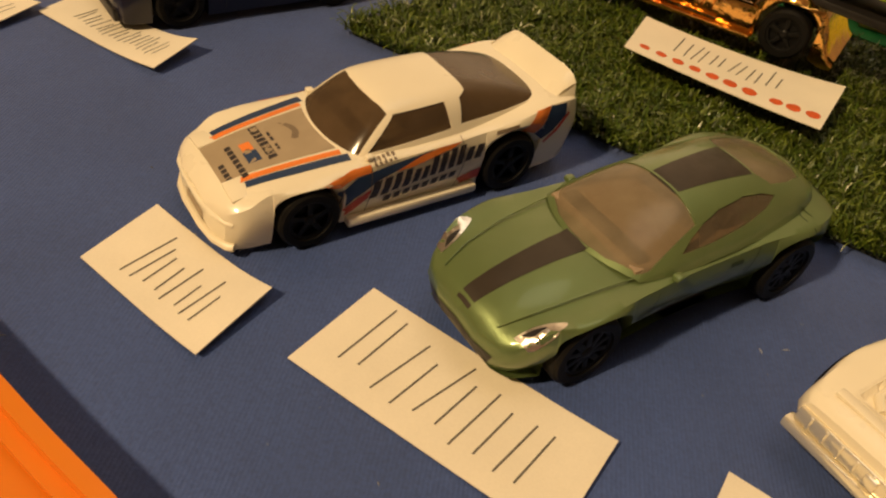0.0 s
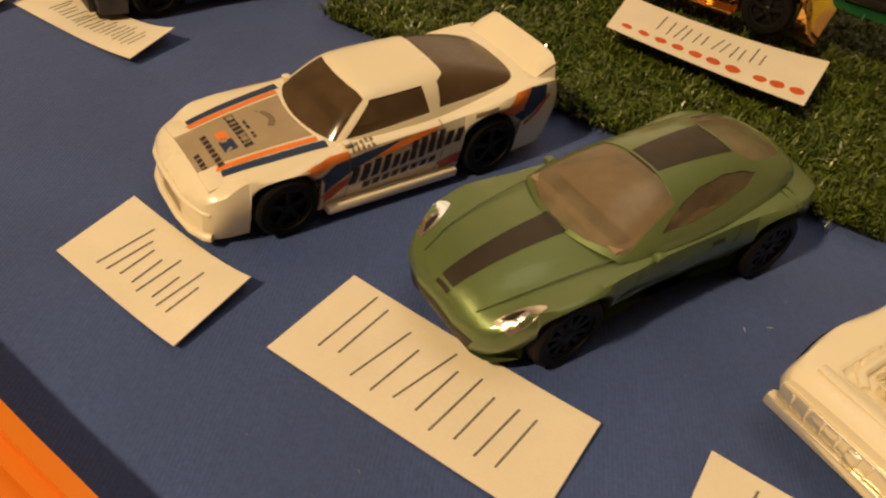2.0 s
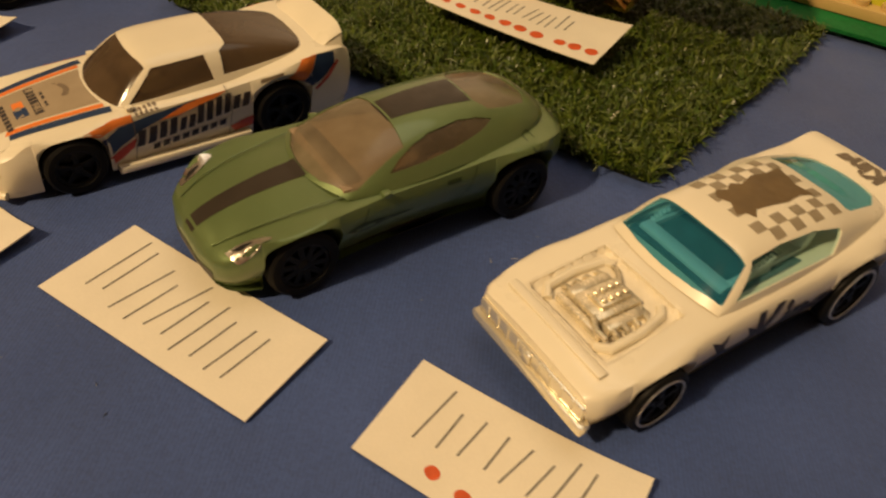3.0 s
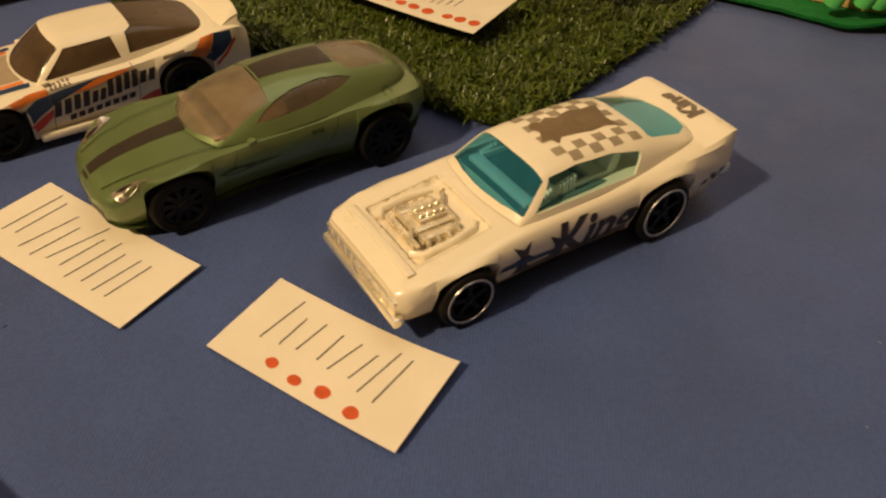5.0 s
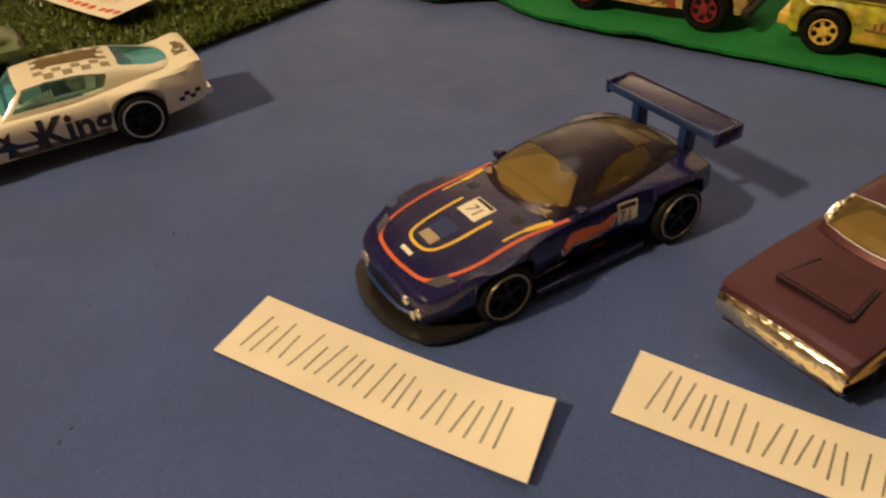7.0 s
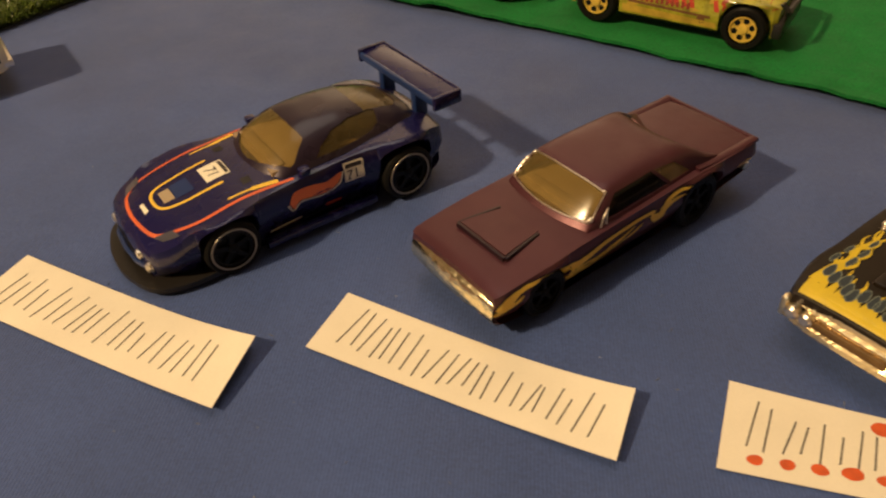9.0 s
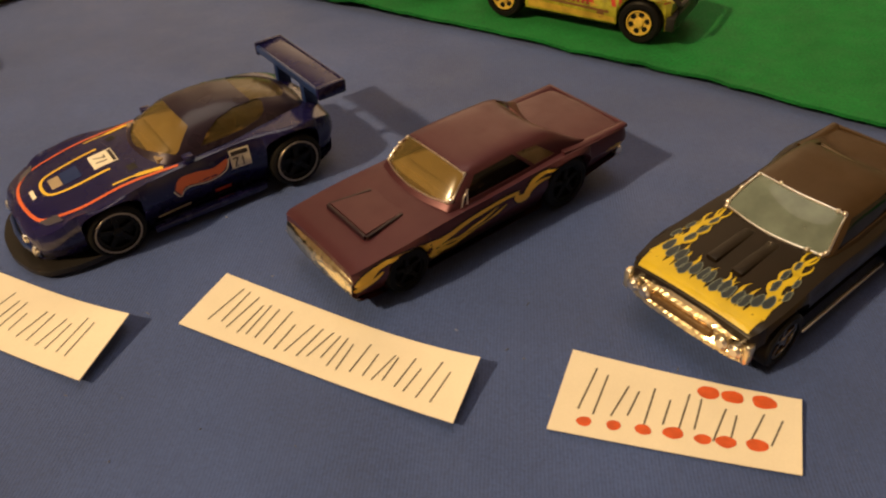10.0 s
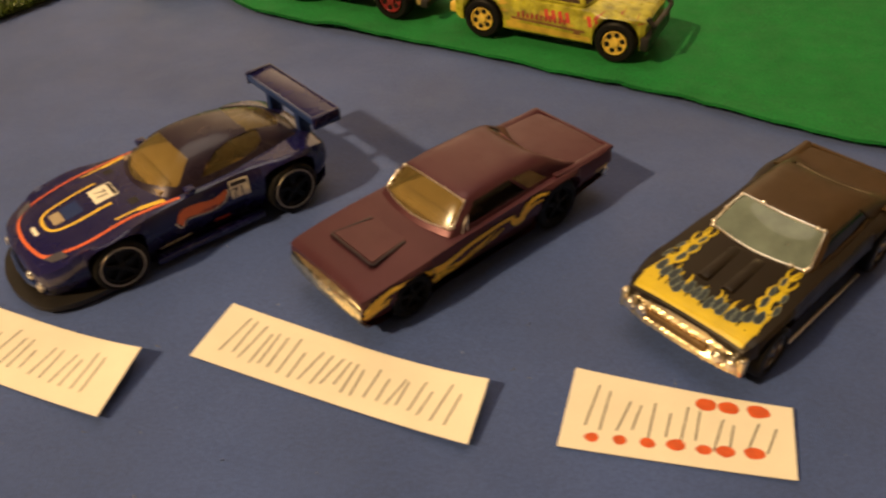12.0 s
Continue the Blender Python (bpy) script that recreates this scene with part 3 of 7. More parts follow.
FLOOR = material("brown_floor", (0.16, 0.10, 0.06), 0.6, stain=0.15, stain_mm=200)


def slab(name, x0, x1, y0, y1, z0, z1, mat, label):
    ob = link_mesh(name, box(bmesh.new(), x0, x1, y0, y1, z0, z1), mat, sharp=0)
    return tagged(ob, label, name.split("_")[0], kind="structure")


slab("wall_north", -2600, 2600, 2600, 2700, -750, 1750, WALL, "unseen warm wall behind the table, added to bounce light")
slab("wall_south", -2600, 2600, -2700, -2600, -750, 1750, WALL, "unseen warm wall facing the table, added to bounce light")
slab("wall_west", -2700, -2600, -2600, 2600, -750, 1750, WALL, "unseen warm wall beside the table, added to bounce light")
slab("wall_east", 2600, 2700, -2600, 2600, -750, 1750, WALL, "unseen warm wall across the room, added to bounce light")
slab("ceiling", -2700, 2700, -2700, 2700, 1750, 1850, WALL, "unseen warm ceiling, added to bounce light")
slab("floor", -2700, 2700, -2700, 2700, -850, -750, FLOOR, "dark brown room floor under the table")
table = thing("table", "dark table carrying the blue cloth", "table")
part("tabletop", box(bmesh.new(), -900, 1300, -700, 1000, -31, -1, 3), BLACK, table)
for lx in (-850, 1250):
    for ly in (-650, 950):
        part("leg", box(bmesh.new(), lx - 25, lx + 25, ly - 25, ly + 25, -750, -31.5, 3), BLACK, table)

# lint on the cloth
rnd = random.Random(77)
bm = bmesh.new()
for _ in range(150):
    x, y = rnd.uniform(-60, 470), rnd.uniform(-60, 190)
    r, a = rnd.uniform(0.1, 0.3), rnd.uniform(0, 3.1)
    fleck = [bm.verts.new((x + r * q * math.cos(a + t), y + r * q * math.sin(a + t), 0.05 + rnd.uniform(0, 0.08))) for t, q in ((0, 1.5), (1.3, 0.6), (2.6, 1.1), (4.0, 0.7), (5.2, 0.9))]
    bm.faces.new(fleck)
tagged(link_mesh("lint", bm, material("pale_lint", (0.13, 0.16, 0.25), 0.9), sharp=0), "pale lint flecks scattered over the blue cloth", "lint", kind="stuff")

# orange track
TRACK_LINE = curve2([(-160, 150), (-60, 82), (-5.9, 47.7), (15.4, 35.1), (40, 20.5), (72, 2.0), (140, -37), (260, -115)], 8)


def track_strip(bm, offset0, offset1, z0, z1):
    rows = []
    for i, p in enumerate(TRACK_LINE):
        a, b = TRACK_LINE[max(i - 1, 0)], TRACK_LINE[min(i + 1, len(TRACK_LINE) - 1)]
        d = Vector((b[0] - a[0], b[1] - a[1])).normalized()
        n = Vector((-d.y, d.x))
        row = []
        for o, z in ((offset0, z0), (offset1, z0), (offset1, z1), (offset0, z1)):
            row.append(bm.verts.new((p[0] + n.x * o, p[1] + n.y * o, z)))
        rows.append(row)
    for a, b in zip(rows, rows[1:]):
        for k in range(4):
            bm.faces.new((a[k], b[k], b[(k + 1) % 4], a[(k + 1) % 4]))
    bm.faces.new(rows[0])
    bm.faces.new(rows[-1][::-1])
    bmesh.ops.recalc_face_normals(bm, faces=bm.faces)
    return bm


track = thing("toy_track", "glossy bright orange plastic toy car track", "toy track")
part("roadbed", track_strip(bmesh.new(), -38, -2.2, 0.3, 2.6), ORANGE, track)
part("rail", track_strip(bmesh.new(), -2.2, 0, 0.0, 7.4), ORANGE, track)
part("rail", track_strip(bmesh.new(), -40.2, -38, 0.0, 7.4), ORANGE, track)
part("lip", track_strip(bmesh.new(), -4.2, -2.2, 4.2, 5.2), ORANGE, track)

# green felt, its edge rising in a fold
FELT_EDGE = [(-60, 330), (40, 288), (110, 246), (160, 216), (187, 203), (203, 197), (214, 192), (222, 187.5), (233, 187.5), (244, 186.5), (254.5, 177.3), (264.5, 169.5), (275.5, 163), (288, 156.5), (305, 149), (340, 133.5), (376, 114), (390, 107.5), (407, 98.5), (439, 78), (470, 62), (540, 18), (720, -105)]
FELT_LINE = curve2(FELT_EDGE, 8)


def felt_fn(u, v):
    i = u * (len(FELT_LINE) - 1)
    k = min(int(i), len(FELT_LINE) - 2)
    a, b = FELT_LINE[k], FELT_LINE[k + 1]
    x, y = a[0] + (b[0] - a[0]) * (i - k), a[1] + (b[1] - a[1]) * (i - k)
    d = 640 * v**2.6
    x, y = x + 0.42 * d, y + 0.90 * d
    near = math.exp(-d / 10)
    z = 1.3 + 0.25 * noise.noise((x * 0.05, y * 0.05, 3))
    z += near * (1.1 + 0.7 * noise.noise((x * 0.09, y * 0.09, 5)))
    z += 3.2 * math.exp(-((x - 240) / 9) ** 2) * math.exp(-d / 9) + 1.2 * math.exp(-((x - 300) / 14) ** 2) * near
    return (x + 0.5 * noise.noise((x * 0.3, 1, 1)), y + 0.5 * noise.noise((x * 0.3, 7, 1)), z)


felt = grid_sheet("felt_sheet", felt_fn, 260, 46, FELT, "bright green felt sheet with a wavy cut edge", "felt", thick=1.0)
rnd = random.Random(31)
verts, faces = [], []
for _ in range(9000):
    p = Vector(felt_fn(0.08 + 0.84 * rnd.random(), 0.0)) + Vector((0, rnd.uniform(-0.2, 0.5), rnd.uniform(-0.9, 0.1)))
    a, up, long = rnd.uniform(-2.6, -0.5), rnd.uniform(-0.5, 0.6), rnd.uniform(0.4, 1.5)
    way = Vector((math.cos(a) * math.cos(up), math.sin(a) * math.cos(up), math.sin(up))) * long
    verts += [p, p + Vector((0.09, 0, 0.05)), p + way]
    faces.append((len(verts) - 3, len(verts) - 2, len(verts) - 1))
me = bpy.data.meshes.new("fuzz")
me.from_pydata([v * MM for v in verts], [], faces)
me.materials.append(FELT)
fuzz = new("felt_fuzz", me)
fuzz.parent = felt
tagged(fuzz, "short loose fibres along the felt's edge", kind="stuff")

# lint on the cloth
verts, faces = [], []
for _ in range(70):
    x = rnd.uniform(-20, 420)
    y = 100 - 0.33 * x + rnd.uniform(-75, 40)
    r, a = rnd.uniform(0.12, 0.3), rnd.uniform(0, 3.1)
    d, e = Vector((math.cos(a), math.sin(a), 0)) * r * rnd.uniform(1, 4), Vector((-math.sin(a), math.cos(a), 0)) * r * 0.5
    c = Vector((x, y, -0.22))
    verts += [c - d, c - e, c + d, c + e, c + Vector((0, 0, 0.25))]
    n = len(verts) - 5
    faces += [(n, n + 1, n + 4), (n + 1, n + 2, n + 4), (n + 2, n + 3, n + 4), (n + 3, n, n + 4)]
me = bpy.data.meshes.new("lint")
me.from_pydata([v * MM for v in verts], [], faces)
me.materials.append(material("pale_lint", (0.20, 0.21, 0.24), 0.9, vary=0.6))
tagged(new("lint", me), "tiny pale specks of lint on blue cloth", "lint", kind="stuff")

# artificial grass mat
MA, MB, MC = Vector((8, 168)), Vector((129, 116.5)), Vector((185, 199.5))
MU, MV = MB - MA, MC - MB
mat_thing = thing("grass_mat", "square of dark green artificial grass with glossy blades", "grass mat")


def mat_point(u, v, z=0):
    p = MA + MU * u + MV * v
    return Vector((p.x, p.y, z))


bm = bmesh.new()
low = [bm.verts.new(mat_point(u, v, 0.0)) for u, v in ((0.008, 0.008), (0.992, 0.008), (0.992, 0.992), (0.008, 0.992))]
top = [bm.verts.new(mat_point(u, v, 1.4)) for u, v in ((0.008, 0.008), (0.992, 0.008), (0.992, 0.992), (0.008, 0.992))]
bm.faces.new(low[::-1])
bm.faces.new(top)
for k in range(4):
    bm.faces.new((low[k], low[(k + 1) % 4], top[(k + 1) % 4], top[k]))
part("backing", bm, MAT_BASE, mat_thing, sharp=0)


def blades(seed, count, mat, h0, h1, width):
    """Short curling blades scattered over the mat."""
    rnd = random.Random(seed)
    verts, faces = [], []
    for _ in range(count):
        u, v = -0.004 + 1.008 * rnd.random(), -0.004 + 1.008 * rnd.random()
        base = mat_point(u, v, 1.2)
        clump = noise.noise((base.x * 0.24, base.y * 0.24, 0)) + 0.6 * noise.noise((base.x * 0.5, base.y * 0.5, 4))
        turn = rnd.uniform(0, 2.6) + 7.0 * clump
        h = rnd.uniform(h0, h1) * (1.0 + 0.6 * clump)
        rise, bend, twist = rnd.uniform(0.7, 1.5), rnd.uniform(-3.0, -1.0), rnd.uniform(-2.4, 2.4)
        p, n0, segs = base, len(verts), 4
        for k in range(segs + 1):
            s = k / segs
            a, b = rise + bend * s * s, turn + twist * s
            d = Vector((math.cos(b) * math.cos(a), math.sin(b) * math.cos(a), math.sin(a)))
            w = Vector((-math.sin(b), math.cos(b), 0.35 * math.sin(3 * s + twist))) * (width * (1 - 0.6 * s) / 2)
            verts += [p - w, p + w]
            p = p + d * (h / segs)
            p.z = min(max(p.z, 1.3), 8.3)
        for k in range(segs):
            faces.append((n0 + 2 * k, n0 + 2 * k + 1, n0 + 2 * k + 3, n0 + 2 * k + 2))
    me = bpy.data.meshes.new("blades")
    me.from_pydata([v * MM for v in verts], [], faces)
    me.materials.append(mat)
    ob = new("grass_pile", me)
    ob.parent = mat_thing
    tagged(ob, "curled dark green plastic grass blades", kind="stuff")
    return ob


blades(1, 30000, GRASS, 2.8, 5.6, 0.55)
blades(2, 30000, GRASS_DARK, 2.6, 5.4, 0.6)
blades(3, 700, GRASS_GLINT, 3.0, 5.4, 0.6)
blades(3, 1600, material("pale_blade", (0.12, 0.15, 0.05), 0.2, vary=0.4), 2.6, 5.0, 0.45)
# pale glossy blades stand in for white glints on the grass
blades(4, 1000, material("pale_glint_blade", (0.42, 0.42, 0.26), 0.12, shine=1.0), 2.2, 4.6, 0.6)


# name cards
def card(label, far_left, near_left, near_right, far_right, lift_left, lift_right, strokes, dots, z=0.25, arch=0.0, dot_mat=None):
    """A paper slip between four corners; strokes: (u, v0, v1, slant) in its own plane; dots: (u, v, r)."""
    c = thing("name_card", label, "name card", group="name cards")
    tl, bl, br, tr = (Vector((*p, 0)) for p in (far_left, near_left, near_right, far_right))

    def at(u, v, up=0.0):
        p = bl.lerp(br, u).lerp(tl.lerp(tr, u), v)
        e = (2 * u - 1)
        rise = (lift_right if e > 0 else lift_left) * abs(e) ** 2.2 * (0.45 + 0.55 * v if e > 0 else 0.4 + 0.6 * v) + arch * (1 - e * e)
        p.z = z + rise + up
        return p

    sheet = grid_sheet("paper", lambda u, v: at(u, v), 20, 6, CARD, "", "", thick=0.22, parent=c)
    length, height = (br - bl).length, (tl - bl).length
    for u, v0, v1, slant in strokes:
        bm = bmesh.new()
        n = 5
        w = 0.34 / length / 2
        rows = []
        for k in range(n + 1):
            s = k / n
            v = v0 + (v1 - v0) * s
            uu = u + slant * s
            rows.append([bm.verts.new(at(uu - w, v, 0.05)), bm.verts.new(at(uu + w, v, 0.05))])
        for a, b in zip(rows, rows[1:]):
            bm.faces.new((a[0], a[1], b[1], b[0]))
        part("writing_bar", bm, PENCIL, c, sharp=0)
    for u, v, r in dots:
        bm = bmesh.new()
        uneven = [1 + 0.16 * noise.noise((u * 40 + math.cos(2 * math.pi * k / 18), v * 30 + math.sin(2 * math.pi * k / 18), 2)) for k in range(18)]
        ring = [(u + r * q * math.cos(a) / length, v + 0.84 * r * q * math.sin(a) / height) for a, q in zip((2 * math.pi * k / 18 for k in range(18)), uneven)]
        mid = bm.verts.new(at(u, v, 0.06))
        vs = [bm.verts.new(at(a, b, 0.06)) for a, b in ring]
        for k in range(18):
            bm.faces.new((mid, vs[k], vs[(k + 1) % 18]))
        part("red_dot", bm, dot_mat or RED_DOT, c, "red marker dot", sharp=0)
    return c


def word_bars(n, u0, u1, v0, v1, seed, tall_first=True):
    """Bars in the size of n written letters, two to a letter."""
    rnd = random.Random(seed)
    out = []
    pitch = (u1 - u0) / n
    for k in range(n):
        u = u0 + pitch * k
        low = v0 + rnd.uniform(-0.05, 0.05)
        high = v1 + rnd.uniform(-0.1, 0.05) + (0.07 if k == 0 and tall_first else 0)
        tilt = rnd.uniform(0.05, 0.4) * pitch
        out.append((u, low, high, tilt))
        out.append((u + pitch * rnd.uniform(0.42, 0.62), low + rnd.uniform(-0.03, 0.06), low + (high - low) * rnd.uniform(0.7, 1.0), tilt * rnd.uniform(0.3, 1.0)))
    return out


card("cream paper slip with four written letters, lying before the white car", (-6.2, 91.9), (-11.8, 76.3), (13.0, 61.6), (19.3, 76.4), 0.3, 2.0, word_bars(4, 0.24, 0.88, 0.2, 0.74, 1), [])
card("cream paper slip with five written letters, lying before the green car", (34.2, 82.6), (25.3, 65.1), (65.8, 45.3), (73.9, 62.2), 0.2, 0.6, word_bars(5, 0.12, 0.90, 0.2, 0.82, 2), [])
card("cream paper slip with four letters above four red dots", (89.4, 61.0), (81.5, 43.7), (116.1, 27.0), (123.9, 45.0), 0.6, 1.6, word_bars(4, 0.16, 0.88, 0.36, 0.84, 3), [(0.30, 0.17, 1.25), (0.44, 0.13, 1.25), (0.58, 0.16, 1.45), (0.74, 0.12, 1.45)])
card("long curling cream slip with ten written letters", (215.4, 21.8), (209.8, 5.9), (271.3, -18.2), (275.1, -2.1), 0.6, 3.0, word_bars(10, 0.06, 0.94, 0.22, 0.76, 4), [])
card("long cream slip with eleven written letters, before the purple car", (290.0, 13.4), (284.4, -1.7), (341.6, -24.7), (345.8, -10.9), 0.4, 3.0, word_bars(11, 0.08, 0.94, 0.2, 0.78, 5), [])
card("cream slip with six letters and two rows of red dots", (363.1, -5.9), (357.7, -24.2), (398.2, -31.6), (402.0, -16.5), 0.4, 0.8, word_bars(6, 0.1, 0.94, 0.26, 0.74, 6),
     [(0.14, 0.16, 1.3), (0.26, 0.18, 1.3), (0.38, 0.2, 1.4), (0.5, 0.23, 1.7), (0.62, 0.22, 1.4), (0.71, 0.24, 1.7), (0.83, 0.27, 1.8), (0.62, 0.84, 2.0), (0.72, 0.85, 2.0), (0.85, 0.86, 2.1)])
card("cream paper slip with nine written letters, lying by the dark car", (-55.4, 162.0), (-60.0, 149.2), (-25.0, 132.8), (-20.4, 145.5), 0.6, 3.2, word_bars(9, 0.2, 0.9, 0.3, 0.75, 7), [])
card("cream paper slip with written letters at the display's end", (-92, 166), (-98, 152), (-64.5, 136), (-59.5, 150), 0.6, 2.0, word_bars(5, 0.3, 0.95, 0.3, 0.75, 8), [])
card("cream slip with six letters and nine red dots, on the grass", (80.7, 189.0), (74.7, 170.2), (116.7, 147.7), (127.2, 169.8), 1.0, 1.2, word_bars(6, 0.22, 0.78, 0.42, 0.82, 9),
     [(0.09, 0.2, 1.3), (0.18, 0.2, 1.4), (0.27, 0.2, 1.5), (0.36, 0.2, 1.5), (0.45, 0.2, 1.6), (0.54, 0.2, 1.7), (0.64, 0.19, 1.8), (0.77, 0.2, 1.5), (0.85, 0.21, 1.7), (0.94, 0.21, 1.6)], z=9.2)

# ---- the cars, along the row ----
CREAM_WHITE = material("cream_white_paint", (0.83, 0.755, 0.585), 0.32, stain=0.04, stain_mm=15, coat=0.5)
SMOKE = glass("smoked_glass", (0.09, 0.065, 0.04), (0.092, 0.060, 0.034), 0.75, 0.14)
P_ORANGE = material("orange_print", (0.80, 0.22, 0.04), 0.4, stain=0.06, stain_mm=6)
P_BLUE = material("blue_print", (0.022, 0.045, 0.11), 0.4, stain=0.1, stain_mm=6)
P_TAN = material("tan_panel_print", (0.42, 0.33, 0.22), 0.45, 0.2, stain=0.08, stain_mm=6)
P_GREY_BROWN = material("brown_grey_print", (0.2, 0.15, 0.1), 0.45, stain=0.1, stain_mm=4)
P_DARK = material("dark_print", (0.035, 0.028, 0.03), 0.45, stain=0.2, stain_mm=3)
P_PALE_LAMP = material("pale_lamp_paint", (0.62, 0.52, 0.38), 0.3)
P_RED = material("red_print", (0.55, 0.07, 0.04), 0.4)

white, skin = toy_car(dict(
    label="cream white die-cast sports coupe with orange and blue stripes", at=(27.8, 113.8, 0, 221.6), size=1.06, paint=CREAM_WHITE, glass=SMOKE,
    rows=[(33.3, 6.4, 3.0, 6.8, 7.8, 4.6), (32.5, 9.4, 1.3, 7.6, 8.9, 7.0), (30.2, 11.5, 1.0, 8.8, 10.1, 8.8), (25, 12.3, 1.2, 10.5, 11.4, 10.0), (15, 12.74, 1.7, 11.8, 12.7, 10.6), (8, 12.74, 1.8, 12.1, 13.2, 10.6), (0, 12.74, 1.8, 12.4, 13.4, 10.42),
          (-10, 12.74, 1.8, 12.9, 13.9, 10.42), (-20, 12.83, 1.8, 14.5, 15.2, 11.0), (-28, 12.8, 2.0, 15.6, 16.2, 11.4), (-33.2, 12.2, 2.6, 15.0, 16.0, 11.0), (-35.4, 10.8, 4, 12.4, 14.0, 9.2)],
    arches=[(19.5, 5.8, 5.2), (-19.5, 6.2, 5.5)], wheels=[(19.5, 5.3), (-19.5, 5.7)], edge=0.9, track=(11.2, 11.0), sharp=26, crown=0.4,
    power=4.6, sweep=3.0, rear_sweep=2.0,
    cabin=[(13.6, 11.9, 12.3, 10.0, 0.26), (9, 12.2, 16.0, 10.6, 0.26), (4.8, 12.5, 18.9, 10.8, 0.26), (2, 12.8, 19.5, 10.8, 0.26), (-5, 13.2, 19.7, 10.8, 0.26), (-12, 13.6, 19.5, 10.7, 0.26),
           (-18, 14.2, 18.6, 10.4, 0.26), (-24, 14.6, 17.2, 9.8, 0.26), (-28.6, 14.8, 15.8, 8.8, 0.26), (-30.4, 14.6, 14.9, 8.2, 0.26)],
    windows=[(1, "top", [(12.7, -1), (12.6, 1), (12.3, 4.5), (10.7, 9.2), (10.0, 9.6), (4.0, 7.5), (4.8, 4), (5.0, 1), (5.0, -1)]),
             (3, "side", [(8.4, 13.1), (3.0, 17.9), (-6.6, 18.3), (-7.3, 14.3)]),
             (5, "side", [(-9.2, 14.7), (-9.6, 18.4), (-11.2, 19.0), (-12.2, 30), (-27.6, 30), (-27.8, 16.0), (-24.5, 15.6)])],
    pane_names={1: "windshield", 3: "side_window", 5: "rear_window"}, across=(1, 5)))
bm = bmesh.new()
sheet_into(bm, lambda u, v: (-28.8 - 5.0 * v, 10.2 * (2 * u - 1), 15.9 + 3.4 * v + 0.4 * math.sin(v * 3) - (0.8 + 0.8 * v) * abs(2 * u - 1) ** 9), 18, 6, 1.1)
part("spoiler", bm, CREAM_WHITE, white)
for sy in (1, -1):
    side = bmesh.new()
    sheet_into(side, lambda u, v: (-23.6 - 9.8 * u, sy * (10.6 + 1.3 * (1 - v)), 12.6 + (2.2 + 2.8 * u * u) * v), 8, 5, 0.8)
    part("spoiler_side", side, CREAM_WHITE, white)
prints(white, skin, "hood_panel", "top", [[(30.4, -4.8), (30.4, 4.8), (12.2, 6.4), (12.8, 3.2), (13.0, 0), (12.8, -3.2), (12.2, -6.4)]], P_TAN, "tan printed hood panel")
for sy in (1, -1):
    prints(white, skin, "stripe", "top", ribbon([(28.4, sy * 5.9), (12.0, sy * 7.5)], 1.1), P_ORANGE, "orange stripe")
    prints(white, skin, "stripe", "top", ribbon([(27.6, sy * 7.3), (20, sy * 8.3), (11.2, sy * 9.2)], [1.3, 1.6, 1.7]), P_BLUE, "dark blue stripe")
    bm = bmesh.new()
    box(bm, 27.4, 30.6, sy * 7.2 - 2.3, sy * 7.2 + 2.3, 8.8, 10.25, 0.3, Matrix.Translation((29.5, sy * 7.6, 10)) @ Matrix.Rotation(sy * -0.10, 4, "X") @ Matrix.Rotation(0.17, 4, "Y") @ Matrix.Translation((-29.5, -sy * 7.6, -10)))
    part("popup_lamp", bm, CREAM_WHITE, white)
    bm = bmesh.new()
    box(bm, 29.0, 31.5, sy * 7.2 - 2.2, sy * 7.2 + 2.2, 3.4, 5.2, 0.4, Matrix.Translation((31, sy * 7.2, 4)) @ Matrix.Rotation(sy * -0.45, 4, "Z") @ Matrix.Translation((-31, -sy * 7.2, -4)))
    part("bumper_lamp", bm, P_PALE_LAMP, white, "pale moulded front lamp")
    bm = bmesh.new()
    box(bm, -12.6, 12.8, sy * 12.0 - 1.0, sy * 12.0 + 1.2, 1.5, 3.2, 0.4)
    part("side_skirt", bm, CREAM_WHITE, white)
    bm = bmesh.new()
    box(bm, 8.0, 9.4, sy * 10.8 - 0.4, sy * 10.8 + 0.9, 12.8, 13.6, 0.3)
    part("wing_mirror", bm, CREAM_WHITE, white)
for x, y0, y1, w in ((29.2, 1.0, 5.4, 0.9), (26.9, -2.4, 6.0, 1.0), (21.6, -5.2, 4.2, 1.5), (20.0, 0.8, 2.6, 0.5), (20.0, -2.6, 0.2, 0.5)):
    n = max(1, round((y1 - y0) / 1.2))
    for k in range(n):
        y = y0 + (y1 - y0) * k / n
        prints(white, skin, "sponsor_bar", "top", [[(x - w / 2, y), (x + w / 2, y + 0.15), (x + w / 2, y + 0.15 + 0.8 * (y1 - y0) / n), (x - w / 2, y + 0.8 * (y1 - y0) / n)]], P_DARK)
prints(white, skin, "sponsor_bar", "top", [rect(23.2, 25.4, 0.6, 3.4)], P_BLUE)
prints(white, skin, "sponsor_bar", "top", [rect(23.4, 25.2, -1.8, 0.4)], P_ORANGE)
prints(white, skin, "emblem", "top", [curve2([(17.6, -4.2), (16.0, -3.0), (15.4, -0.8), (16.2, 1.2), (17.2, 0.8), (16.4, -0.8), (16.8, -2.6), (17.6, -4.2)], 4)[:-1]], P_GREY_BROWN)
